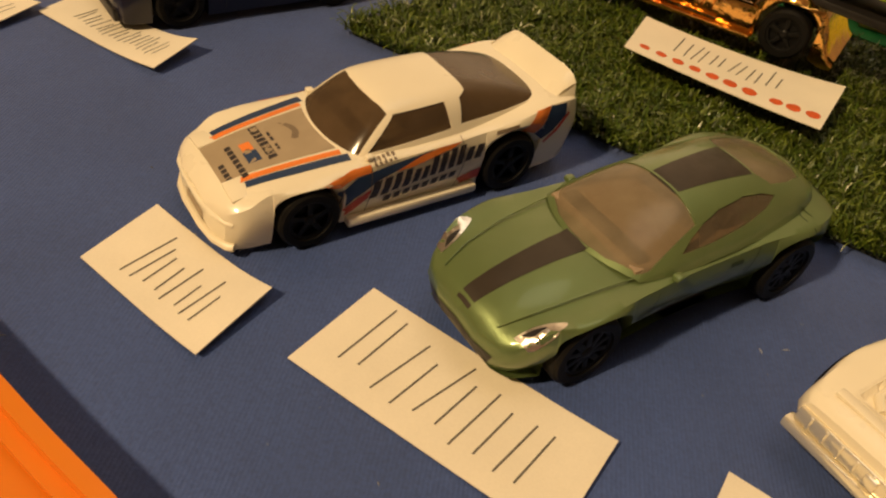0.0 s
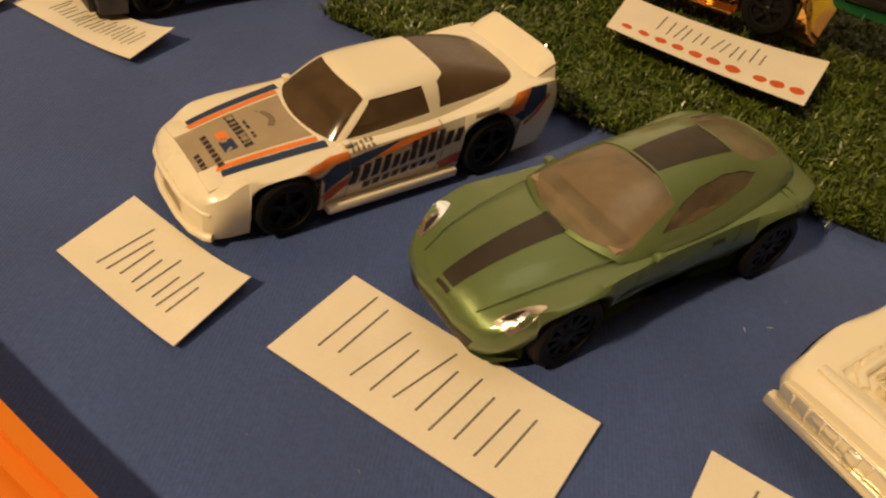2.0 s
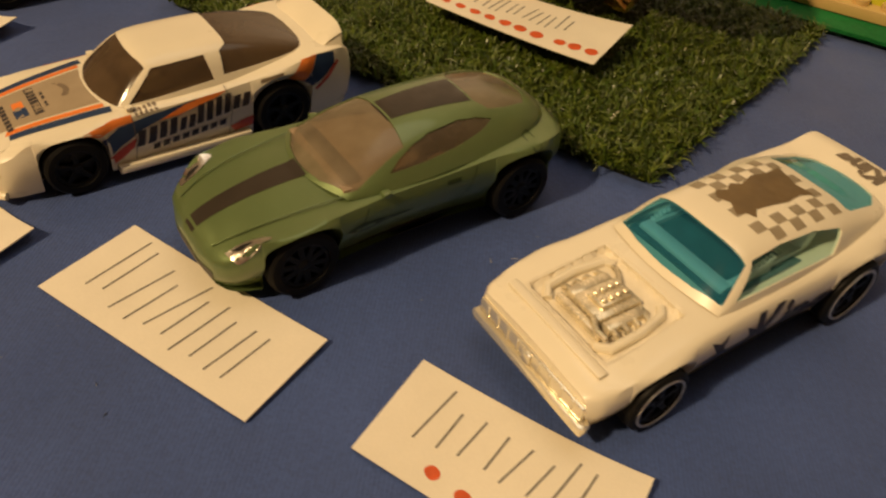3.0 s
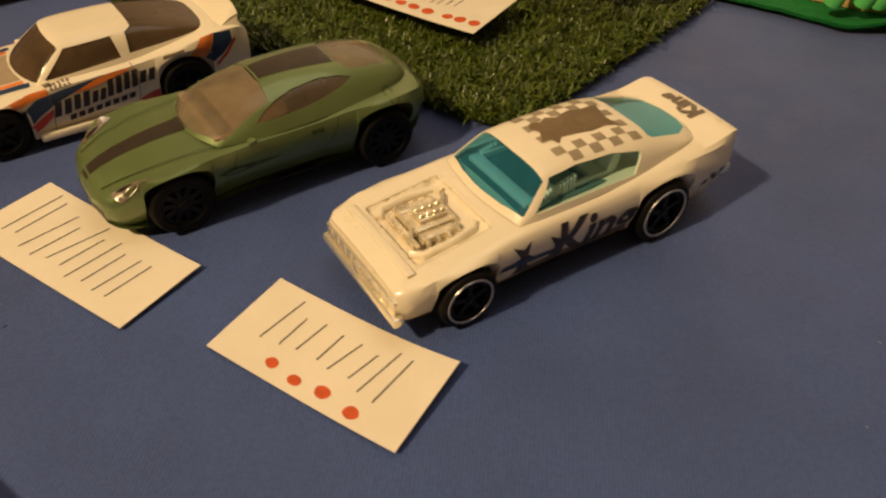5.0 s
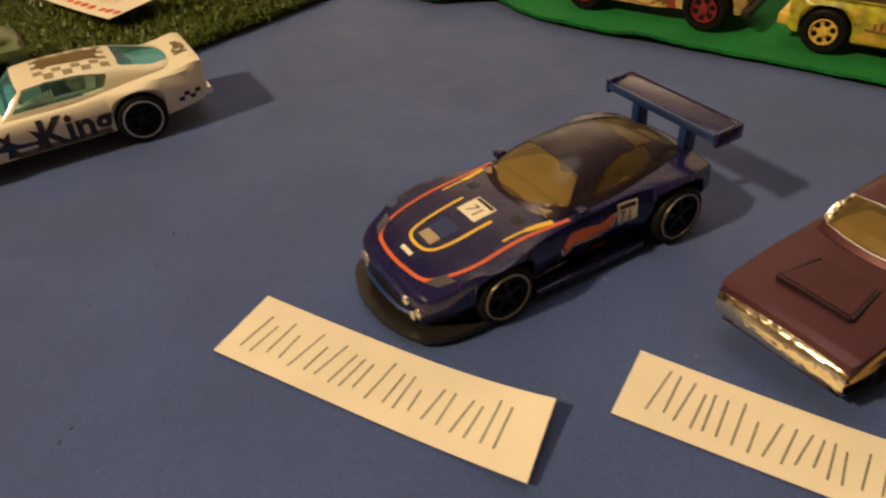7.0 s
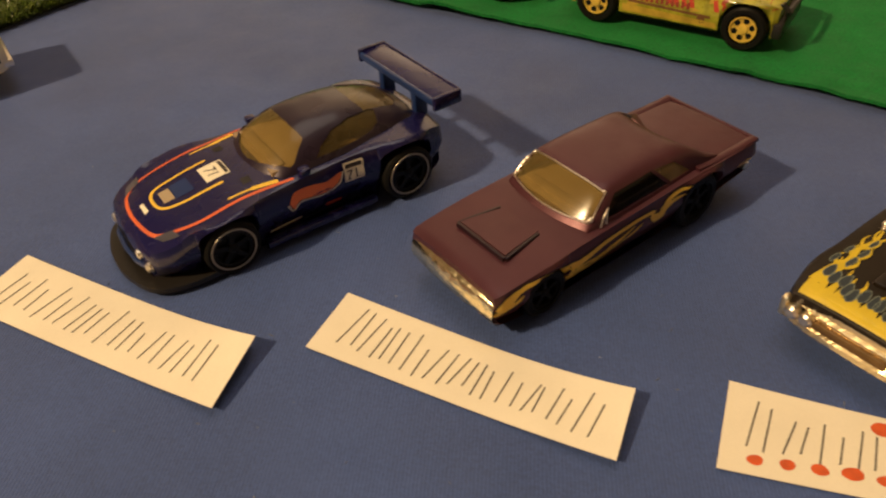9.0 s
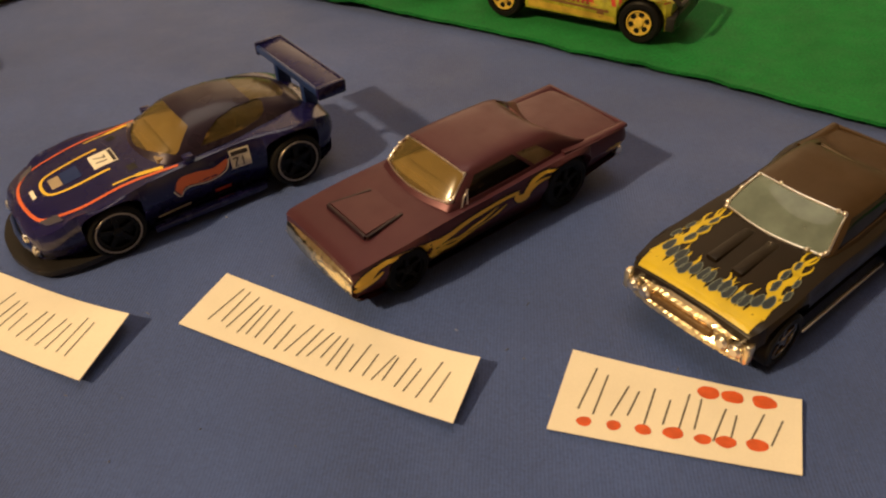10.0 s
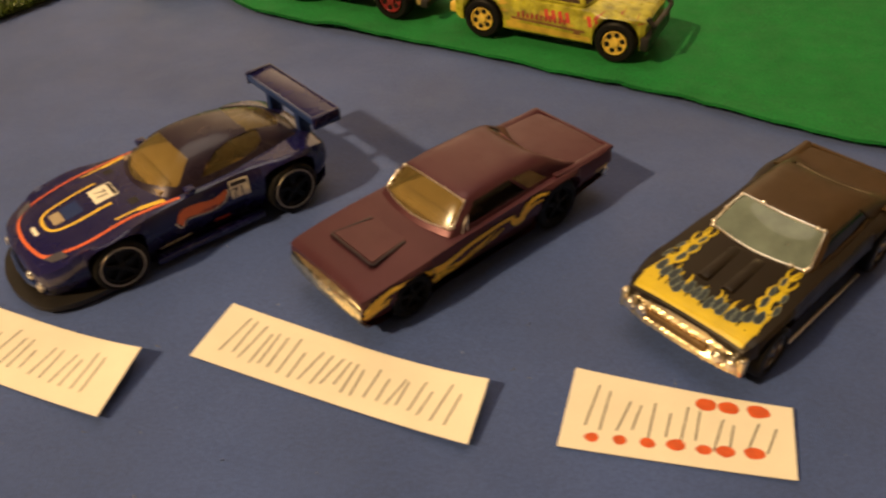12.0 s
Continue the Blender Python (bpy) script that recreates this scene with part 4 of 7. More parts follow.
SIDE_STRIPES = (
    ([(18.6, 9.9), (17.2, 11.3), (12.0, 12.2), (8.8, 12.3), (8.8, 11.2), (11.4, 11.0), (15.8, 9.8)], P_ORANGE, "orange stripe", 0.10),
    ([(15.7, 8.3), (11.4, 10.8), (6.0, 11.6), (0.4, 12.1), (-2.8, 12.4), (-1.6, 11.7), (3.0, 10.8), (7.6, 9.4), (11.6, 7.2), (13.9, 5.3)], P_BLUE, "dark blue stripe", 0.12),
    ([(4.4, 10.3), (-0.6, 12.0), (-4.0, 12.5), (-8.6, 12.7), (-6.4, 11.9), (-2.8, 11.2), (1.0, 10.4)], P_ORANGE, "orange stripe", 0.14),
    ([(13.9, 3.2), (13.7, 5.2), (11.4, 6.8), (8.8, 8.2), (9.4, 6.2), (11.6, 4.4)], P_RED, "red stripe", 0.14),
    ([(-8.6, 4.9), (-11.4, 5.9), (-13.6, 6.4), (-13.8, 4.1), (-9.6, 3.4)], P_RED, "red stripe", 0.10))
for view in ("left", "right"):
    for poly, mat, label, lift in SIDE_STRIPES:
        prints(white, skin, "stripe", view, [poly], mat, label, step=0.6, lift=lift)
    x = 9.0
    for wide, tall in ((3.9, 3.3), (3.6, 3.3), (3.2, 2.5), (3.4, 3.6), (3.3, 3.6), (3.6, 2.6)):
        z = 6.0 + (9.2 - x) * 0.15
        for d in (0.0, 0.52 * wide):
            prints(white, skin, "sponsor_bar", view, [[(x - d, z + 0.07 * d), (x - d - 0.7, z + tall + 0.1 * d), (x - d - 0.7 - 0.36 * wide, z + tall + 0.1 * d + 0.1), (x - d - 0.36 * wide, z + 0.07 * d + 0.1)]], P_DARK, lift=0.17)
        x -= wide + 0.15
    for k in range(8):
        x, z = 6.2 - k * 1.8, 4.4 + k * 0.2
        prints(white, skin, "sponsor_bar", view, [[(x, z), (x - 0.2, z + 1.3), (x - 1.45, z + 1.45), (x - 1.25, z + 0.15)]], P_DARK, lift=0.16)
    for k in range(5):
        x = 8.2 - k * 0.9
        prints(white, skin, "sponsor_bar", view, [rect(x - 0.55, x, 12.0 + k * 0.06, 12.7 + k * 0.06)], P_GREY_BROWN, lift=0.16)
    prints(white, skin, "stripe", view, [[(-20.4, 11.6), (-22.2, 13.6), (-23.8, 15.2), (-27.0, 15.6), (-26.0, 13.2), (-24.2, 10.6), (-23.0, 11.0)]], P_ORANGE, "orange stripe", step=0.6, lift=0.1)
    prints(white, skin, "stripe", view, [[(-24.3, 10.5), (-26.1, 13.2), (-27.1, 15.6), (-30.8, 15.4), (-30.8, 13.0), (-28.2, 10.6), (-25.8, 9.4)]], P_BLUE, "dark blue stripe", step=0.6, lift=0.1)
    prints(white, skin, "stripe", view, ribbon([(-26.6, 8.4), (-29.2, 10.6), (-31.6, 13.4)], 0.7), P_RED, "red stripe", step=0.6, lift=0.1)
    prints(white, skin, "sponsor_bar", view, [[(-15.0, 12.8), (-15.2, 13.4), (-19.6, 14.0), (-19.6, 13.4)]], P_GREY_BROWN)
    prints(white, skin, "door_line", view, ribbon(curve2([(8.8, 12.0), (9.0, 7), (9.4, 3.0)]), 0.14), P_GREY_BROWN, lift=0.22)
    prints(white, skin, "door_line", view, ribbon(curve2([(-8.4, 13.2), (-9.0, 9), (-8.2, 3.0)]), 0.14), P_GREY_BROWN, lift=0.22)
lip = [(31.0, -10.7, 6.4), (31.8, -10.0, 6.5), (33.0, -7.4, 6.7), (33.5, -3.5, 6.8), (33.5, 3.5, 6.8), (33.0, 7.4, 6.7), (31.8, 10.0, 6.5), (31.0, 10.7, 6.4)]
bm = tube(bmesh.new(), lip, 0.45, 10)
tube(bm, [(x + 0.1, y, 2.0) for x, y, z in lip], 0.7, 10)
part("bumper_moulding", bm, CREAM_WHITE, white)
prints(white, skin, "bumper_intake", "front", [rect(-3.6, 3.6, 2.6, 4.6)], P_TAN)

# green sports car
GREEN = material("metallic_green_paint", (0.150, 0.208, 0.080), 0.36, 0.4, stain=0.06, stain_mm=10, flake=0.35, coat=0.5)
# darker green for panel lines and for shade painted into the side vents
DARK_GREEN = material("green_shade_and_lines", (0.045, 0.07, 0.024), 0.4, 0.3, stain=0.08, stain_mm=6)
BROWN_STRIPE = material("dark_stripe_print", (0.035, 0.026, 0.018), 0.4, stain=0.15, stain_mm=5)
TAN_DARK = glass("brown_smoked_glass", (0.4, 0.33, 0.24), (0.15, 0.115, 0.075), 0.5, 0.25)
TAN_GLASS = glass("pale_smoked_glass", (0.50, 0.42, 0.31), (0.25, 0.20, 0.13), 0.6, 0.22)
green, skin = toy_car(dict(
    label="metallic green die-cast sports car with a dark centre stripe", at=(75.9, 97.4, 0, 220.6), size=1.09, paint=GREEN, glass=TAN_GLASS, inside=INSIDE_TAN, crown=1.0,
    rows=[(33.8, 4.4, 5.2, 7.4, 8.6, 3.2), (32.9, 8.6, 3.6, 8.2, 9.8, 6.2), (30.2, 11.3, 2.4, 9.8, 11.2, 8.1), (26, 12.6, 2.6, 11.8, 12.5, 8.8), (20, 13.1, 3.0, 12.9, 13.6, 9.0), (12, 13.0, 3.4, 13.1, 14.2, 9.4), (4, 12.6, 3.6, 13.3, 14.5, 9.8),
          (-6, 12.6, 3.6, 13.4, 14.6, 10.0), (-14, 13.1, 3.4, 14.2, 15.4, 10.3), (-22, 13.5, 3.4, 14.6, 15.8, 10.2), (-27.4, 12.6, 4.0, 14.3, 15.6, 9.6), (-30.8, 10.4, 4.8, 13.2, 15.1, 8.2), (-32.2, 7.4, 5.4, 11.0, 13.0, 6.2)],
    edge=0.76,
    arches=[(20.5, 6.15, 5.9), (-20.5, 6.25, 6.0)], wheels=[(20.5, 5.9), (-20.5, 6.0)], track=(11.0, 11.4), spokes=10, flare=0.5,
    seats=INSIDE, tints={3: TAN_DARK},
    power=2.7, sweep=3.4, rear_sweep=1.5,
    cabin=[(15.4, 13.4, 14.0, 10.4, 0.26), (12, 13.4, 16.3, 10.9, 0.26), (8, 13.4, 18.2, 11.3, 0.26), (4, 13.5, 19.6, 11.5, 0.26), (0, 13.6, 20.4, 11.6, 0.26), (-6, 13.8, 20.8, 11.6, 0.26), (-12, 14.2, 20.7, 11.4, 0.26),
           (-18, 14.6, 20.1, 10.9, 0.26), (-23, 15, 19.1, 10.0, 0.26), (-27.5, 15, 17.5, 8.6, 0.26), (-30.5, 14.6, 15.2, 6.6, 0.26)],
    windows=[(1, "top", [(14.9, -1), (14.8, 1.5), (14.0, 5.2), (11.6, 9.6), (10.2, 10.0), (0.9, 8.0), (0.7, 4), (0.6, -1)]),
             (3, "side", [(4.6, 15.7), (2.4, 17.1), (-0.4, 18.2), (-4.0, 19.0), (-9.6, 19.4), (-13.4, 19.1), (-16.0, 18.5), (-13.4, 17.7), (-8.0, 16.7), (-2.0, 16.0)]),
             (5, "top", [(-14.6, -1), (-14.7, 4.2), (-16.4, 6.4), (-20.0, 6.6), (-24.6, 5.8), (-26.2, 3.0), (-26.6, -1)])],
    pane_names={1: "windshield", 3: "side_window", 5: "rear_window"}, across=(1, 5)))
prints(green, skin, "centre_stripe", "top", [[(33.2, -1.2), (33.2, 1.6), (14.6, 2.5), (14.6, -2.1)]], BROWN_STRIPE, "dark brown stripe")
prints(green, skin, "centre_stripe", "top", [[(0.9, -2.3), (0.9, 3.0), (-14.9, 4.2), (-14.9, -3.2)]], BROWN_STRIPE, "dark brown stripe")
for sy in (1, -1):
    prints(green, skin, "headlight", "top", [curve2([(31.0, sy * 8.8), (28.0, sy * 9.4), (24.8, sy * 11.2), (27.0, sy * 12.1), (30.2, sy * 11.0), (31.0, sy * 8.8)], 5)[:-1]], CHROME, "bright silver headlight", lift=0.12)
    prints(green, skin, "headlight_recess", "top", [curve2([(30.2, sy * 9.2), (28.6, sy * 9.6), (27.2, sy * 10.4), (29.0, sy * 10.4), (30.2, sy * 9.2)], 5)[:-1]], BLACK, lift=0.17)
    bm = bmesh.new()
    tube(bm, [(32.0, sy * 6.4, 9.9), (28.0, sy * 7.6, 11.6), (22.0, sy * 8.6, 12.9), (14.0, sy * 9.4, 13.7), (9.6, sy * 9.9, 13.7)], 0.12)
    part("hood_crease", bm, GREEN, green)
    bm = bmesh.new()
    box(bm, 5.6, 7.2, sy * 12.0 - 0.5, sy * 12.0 + 0.9, 13.4, 14.4, 0.35)
    part("wing_mirror", bm, GREEN, green)
for view in ("left", "right"):
    # a vent recess drawn flat, its shade put into the colour
    prints(green, skin, "side_vent", view, [[(13.6, 9.6), (11.0, 10.4), (6.0, 9.9), (1.0, 9.6), (5.2, 9.2), (10.6, 8.6)]], DARK_GREEN)
    prints(green, skin, "door_line", view, ribbon(curve2([(9.6, 12.6), (10.4, 10.4), (12.0, 8.0), (12.4, 3.8)]), 0.16), DARK_GREEN)
    prints(green, skin, "door_line", view, ribbon(curve2([(-10.6, 13.6), (-9.8, 11), (-7.6, 7.4), (-7.0, 3.8)]), 0.16), DARK_GREEN)
    ring = disc2(-22.2, 14.5, 0.9, 18)
    prints(green, skin, "fuel_cap", view, ribbon(ring + ring[:1], 0.22), DARK_GREEN)
    prints(green, skin, "door_handle", view, [rect(-7.6, -5.0, 11.6, 12.4)], DARK_GREEN)
prints(green, skin, "grille", "front", [[(-6.5, 3.0), (6.5, 3.0), (7.8, 6.0), (0, 6.8), (-7.8, 6.0)]], BLACK, lift=0.1)
prints(green, skin, "rear_lip", "top", ribbon(curve2([(-30.6, -8.6), (-32.0, 0), (-30.6, 8.6)]), 0.7), DARK_GREEN)

# white muscle car
TEAL_GLASS = glass("turquoise_glass", (0.12, 0.44, 0.62), (0.03, 0.25, 0.42), 0.2, 0.08)
TEAL_CLEAR = glass("pale_turquoise_glass", (0.56, 0.86, 0.88), (0.08, 0.32, 0.36), 0.06, 0.05)
SILVER_SEAT = material("bright_silver_interior", (0.88, 0.86, 0.80), 0.28, 0.1, bump=0.4, grain_mm=1.2)
DARK_TEAL = material("dark_teal_interior", (0.09, 0.15, 0.15), 0.4, grain=0.2, grain_mm=2)
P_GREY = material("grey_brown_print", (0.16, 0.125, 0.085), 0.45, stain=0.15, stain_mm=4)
ENGINE_CREAM = material("pale_gold_plastic", (0.76, 0.68, 0.50), 0.25, 0.5, stain=0.3, stain_mm=2.5)
WARM_CHROME = material("warm_chrome", (0.90, 0.84, 0.68), 0.22, 0.7, bump=0.3, grain_mm=1.5)
P_PALE = material("pale_grey_print", (0.76, 0.685, 0.53), 0.4, stain=0.1, stain_mm=4)
muscle, skin = toy_car(dict(
    label="cream white die-cast muscle car with turquoise glass and chequered roof", at=(132.5, 81.0, 0, 219.3), size=1.005, paint=CREAM_WHITE, glass=TEAL_GLASS, inside=DARK_TEAL, seats=SILVER_SEAT, flare=0.3, lip=RIM_GREY, crown=0.4, sharp=32, edge=0.88,
    rows=[(35.2, 12.4, 5.4, 10.2, 11.2, 10.8), (34.2, 13.4, 4.6, 10.8, 11.9, 11.4), (30.4, 14.0, 4.4, 11.6, 12.6, 11.7), (22, 14.2, 4.4, 12.7, 13.6, 11.9), (12, 14.2, 4.4, 13.6, 14.8, 12.0), (4, 14.1, 4.4, 13.9, 15.2, 11.8), (-6, 14.1, 4.4, 13.9, 15.3, 11.8),
          (-16, 14.4, 4.4, 14.8, 16.2, 11.8), (-25, 14.6, 4.6, 15.4, 16.9, 12.2), (-34, 14.2, 5.4, 15.0, 17.2, 12.6), (-40.2, 13.4, 6.4, 14.4, 18.3, 12.4), (-42.0, 12.6, 7.4, 13.6, 18.0, 12)],
    arches=[(22.5, 6.2, 5.8), (-22.5, 7.1, 6.7)], wheels=[(22.5, 5.8), (-22.5, 6.7)], track=(13.2, 12.9), wheel_widths=(3.8, 4.6),
    power=4.2, sweep=1.6, rear_sweep=3.0, recess=(14.6, 29.8, 8.8, 1.2),
    cabin=[(12.2, 14.5, 15.0, 11.6, 0.2), (8.6, 14.6, 18.4, 12.0, 0.2), (5.2, 14.7, 21.4, 12.1, 0.2), (3, 14.8, 22.0, 12.1, 0.2), (-4, 15, 22.4, 12.1, 0.2), (-12, 15.4, 22.2, 12.1, 0.2), (-18, 15.6, 21.7, 12.0, 0.2),
           (-23, 15.8, 20.7, 11.6, 0.2), (-29, 16.2, 19.0, 10.9, 0.2), (-34, 16.6, 17.9, 9.9, 0.2), (-36.4, 16.6, 16.9, 9.2, 0.2)],
    windows=[(1, "top", [(11.3, -1), (11.2, 2), (10.8, 6), (9.7, 10.6), (9.2, 10.8), (4.4, 9.0), (4.6, 5), (4.7, -1)]),
             (3, "side", [(7.4, 16.0), (3.2, 20.6), (-3.0, 21.1), (-11.0, 20.9), (-17.2, 19.9), (-17.4, 19.4), (-15.4, 16.3)]),
             (5, "top", [(-21.4, -1), (-21.5, 5), (-21.2, 7.6), (-22.0, 8.3), (-30.0, 7.9), (-34.0, 5.6), (-35.2, 2), (-35.3, -1)])],
    pane_names={1: "windshield", 3: "side_window", 5: "rear_window"}, across=(1, 5), tub=0.3, seat_height=5.4, tints={3: TEAL_CLEAR}))
# ribbed bright interior, front bumper with grille, engine in the hood
for sy in (-1, 1):
    bm = bmesh.new()
    for k in range(11):
        box(bm, -3.4 + k * 0.8, -2.95 + k * 0.8, sy * 8.5 - 0.5, sy * 8.5 + 0.5, 14.2, 18.8 - 0.22 * k, 0.12)
    box(bm, -13.0, 5.4, sy * 8.0 - 0.4, sy * 8.0 + 0.4, 14.0, 16.4, 0.2)
    part("seat_rib", bm, SILVER_SEAT, muscle, "ribbed silver seat side")
bm = bmesh.new()
box(bm, 34.2, 36.4, -13.2, 13.2, 4.6, 6.6, 0.5)
box(bm, 34.6, 35.8, -12.2, 12.2, 6.8, 9.6, 0.3)
for k in range(-4, 5):
    box(bm, 35.6, 36.0, k * 2.5 - 0.25, k * 2.5 + 0.25, 7.0, 9.4, 0.1)
part("front_bumper", bm, WARM_CHROME, muscle, "warm chrome bumper and grille")
bm = bmesh.new()
box(bm, 35.5, 36.4, -1.0, 1.0, 7.2, 9.2, 0.3)
part("badge", bm, WARM_CHROME, muscle)
part("rear_bumper", box(bmesh.new(), -43.2, -40.4, -12.4, 12.4, 7.4, 9.6, 0.5), CHROME, muscle, "warm chrome bumper")
for sy in (-1, 1):
    bm = bmesh.new()
    tube(bm, [(28.6, sy * 5.4, 11.9), (27.2, sy * 7.2, 12.3), (22.0, sy * 7.4, 12.8), (16.8, sy * 6.6, 13.2), (15.6, sy * 5.2, 13.2)], 0.8, 10)
    part("bay_pipe", bm, CREAM_WHITE, muscle)
bm = bmesh.new()
box(bm, 30.6, 32.4, -10.6, 10.6, 12.0, 12.75, 0.3)
part("hood_ledge", bm, CREAM_WHITE, muscle)
prints(muscle, skin, "engine_bay", "top", [curve2([(30.2, -8.6), (30.6, 0), (30.2, 8.6), (29.2, 9.4), (22, 9.2), (14.8, 8.8), (14.0, 7.6), (13.8, 0), (14.0, -7.6), (14.8, -8.8), (22, -9.2), (29.2, -9.4), (30.2, -8.6)], 4)[:-1]], P_PALE, "pale grey engine bay")
bm = bmesh.new()
box(bm, 17.6, 27.4, -3.4, 3.4, 13.0, 15.4, 0.4)
box(bm, 19.0, 25.6, -2.0, 2.0, 15.2, 16.4, 0.35)
for sy in (-1, 1):
    box(bm, 18.0, 27.0, sy * 4.6 - 1.1, sy * 4.6 + 1.1, 13.0, 15.0, 0.45)
    for k in range(4):
        tube(bm, [(18.9 + k * 2.4, sy * 5.2, 14.6), (18.9 + k * 2.4, sy * 6.4, 14.2), (18.9 + k * 2.4, sy * 6.9, 13.2)], 0.5)
box(bm, 27.8, 29.2, -5.6, 5.6, 13.0, 14.6, 0.3)
tube(bm, [(27.4, 2.0, 15.2), (29.0, 4.6, 15.0), (28.6, 6.6, 14.6)], 0.5)
tube(bm, [(18.0, -2.0, 15.0), (16.0, -4.6, 14.8), (15.6, -6.2, 14.4)], 0.5)
SHRINK = Matrix.Translation((22.8, 0.4, 12.5)) @ Matrix.Scale(0.88, 4) @ Matrix.Translation((-23.2, 0, -13.4))
bmesh.ops.transform(bm, matrix=SHRINK, verts=bm.verts)
part("engine", bm, ENGINE_CREAM, muscle, "moulded pale gold engine in the hood")
for a in range(2):
    for k in range(4):
        bm = lathe(bmesh.new(), [(0.5, 16.2), (0.6, 16.9), (0.4, 17.1)], 10, axis="z", centre=(24.6 - k * 1.6, -1.0 + a * 2.0, 0))
        bmesh.ops.transform(bm, matrix=SHRINK, verts=bm.verts)
        part("carburettor_cap", bm, ENGINE_CREAM, muscle)
CREST_BROWN = material("brown_crest_print", (0.15, 0.098, 0.04), 0.42, stain=0.15, stain_mm=4)
CHECK_GREY = material("grey_check_print", (0.30, 0.245, 0.16), 0.45, stain=0.15, stain_mm=4)
checks = []
for i in range(8):
    for j in range(-4, 4):
        x, y = -0.6 - i * 2.35, j * 2.05
        edge = j in (-4, -3, 2, 3) or i in (0, 7)
        if (i + j) % 2 == 0 and edge:
            checks.append(rect(x - 2.35, x, y, y + 2.05))
for sq in checks:
    prints(muscle, skin, "roof_check", "top", [sq], CHECK_GREY, step=0.8)
prints(muscle, skin, "roof_crest", "top", [[(-2.6, -4.4), (-1.4, -3.0), (-2.4, -1.0), (-0.9, 1.6), (-2.6, 2.0), (-3.2, 3.6), (-4.8, 2.2), (-8.0, 2.6), (-11.4, 3.2), (-14.8, 2.8), (-17.6, 3.6), (-17.0, 0.4), (-18.6, -4.4), (-14.4, -4.0), (-11.6, -4.6), (-8.0, -3.6), (-6.2, -4.6), (-4.6, -3.6)]], CREST_BROWN, "grey brown blot", lift=0.1)
for view, sgn in (("left", -1), ("right", 1)):
    word = letters("King", 8.4, 0.0, 0.35)
    wide = max(p[0] for t in word for p in t)
    k = 19.0 / wide
    prints(muscle, skin, "lettering", view, [[((3.6 if sgn < 0 else -15.4) + sgn * a * k, 5.4 + b) for a, b in t] for t in word], P_DARK, "black blackletter word", step=1.5, lift=0.13)
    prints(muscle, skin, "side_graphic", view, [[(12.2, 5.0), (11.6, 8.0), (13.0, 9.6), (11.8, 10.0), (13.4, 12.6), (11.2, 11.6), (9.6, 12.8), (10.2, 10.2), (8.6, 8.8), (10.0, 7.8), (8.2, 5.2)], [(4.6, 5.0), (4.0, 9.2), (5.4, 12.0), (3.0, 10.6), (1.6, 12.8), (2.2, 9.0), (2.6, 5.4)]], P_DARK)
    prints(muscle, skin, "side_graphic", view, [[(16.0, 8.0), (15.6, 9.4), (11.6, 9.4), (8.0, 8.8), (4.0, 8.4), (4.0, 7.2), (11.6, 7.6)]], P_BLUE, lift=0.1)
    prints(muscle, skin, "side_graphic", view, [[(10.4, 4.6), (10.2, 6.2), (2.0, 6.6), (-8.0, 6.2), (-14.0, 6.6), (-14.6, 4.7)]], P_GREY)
    for i in range(4):
        for j in range(2):
            if (i + j) % 2 == 0:
                prints(muscle, skin, "tail_check", view, [rect(-33.4 - i * 1.6 - 1.6, -33.4 - i * 1.6, 8.0 + j * 1.4, 9.4 + j * 1.4)], P_DARK)
word = letters("King", 3.4, 0.1, 0.3)
k = 10.0 / max(p[0] for t in word for p in t)
prints(muscle, skin, "deck_lettering", "top", [[(-40.2 + b, 5.0 - a * k) for a, b in t] for t in word], P_GREY, "grey brown blackletter word", step=1.5, lift=0.12)

# blue racing coupe
NIGHT_BLUE = material("deep_blue_paint", (0.010, 0.009, 0.066), 0.26, 0.1, stain=0.08, stain_mm=10, coat=0.55, shine=0.4)
AMBER_GLASS = glass("amber_glass", (0.62, 0.52, 0.25), (0.25, 0.18, 0.06), 0.34, 0.2)
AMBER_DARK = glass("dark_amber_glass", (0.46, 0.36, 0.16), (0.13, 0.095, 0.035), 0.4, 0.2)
MID_BLUE = material("mid_blue_plastic", (0.013, 0.032, 0.125), 0.3, coat=0.3)
P_YELLOW = material("yellow_print", (0.80, 0.52, 0.06), 0.4, stain=0.06, stain_mm=5)
P_WHITE = material("white_print", (0.82, 0.76, 0.62), 0.4)
DARK_LAMP = material("smoked_lamp", (0.26, 0.27, 0.36), 0.12, 0.8, coat=0.8)
P_FLAME = material("red_orange_print", (0.78, 0.19, 0.07), 0.4)
P_RED_LINE = material("red_line_print", (0.64, 0.13, 0.045), 0.4, stain=0.06, stain_mm=5)
RIM_BRONZE = material("bronze_rim_edge", (0.36, 0.31, 0.24), 0.35, 0.6)
# deep blue with the room's warm reflection mixed into the roof's colour
SHEEN_PLUM = material("blue_roof_warm_sheen", (0.024, 0.015, 0.032), 0.32, 0.3, stain=0.1, stain_mm=12, coat=0.3)
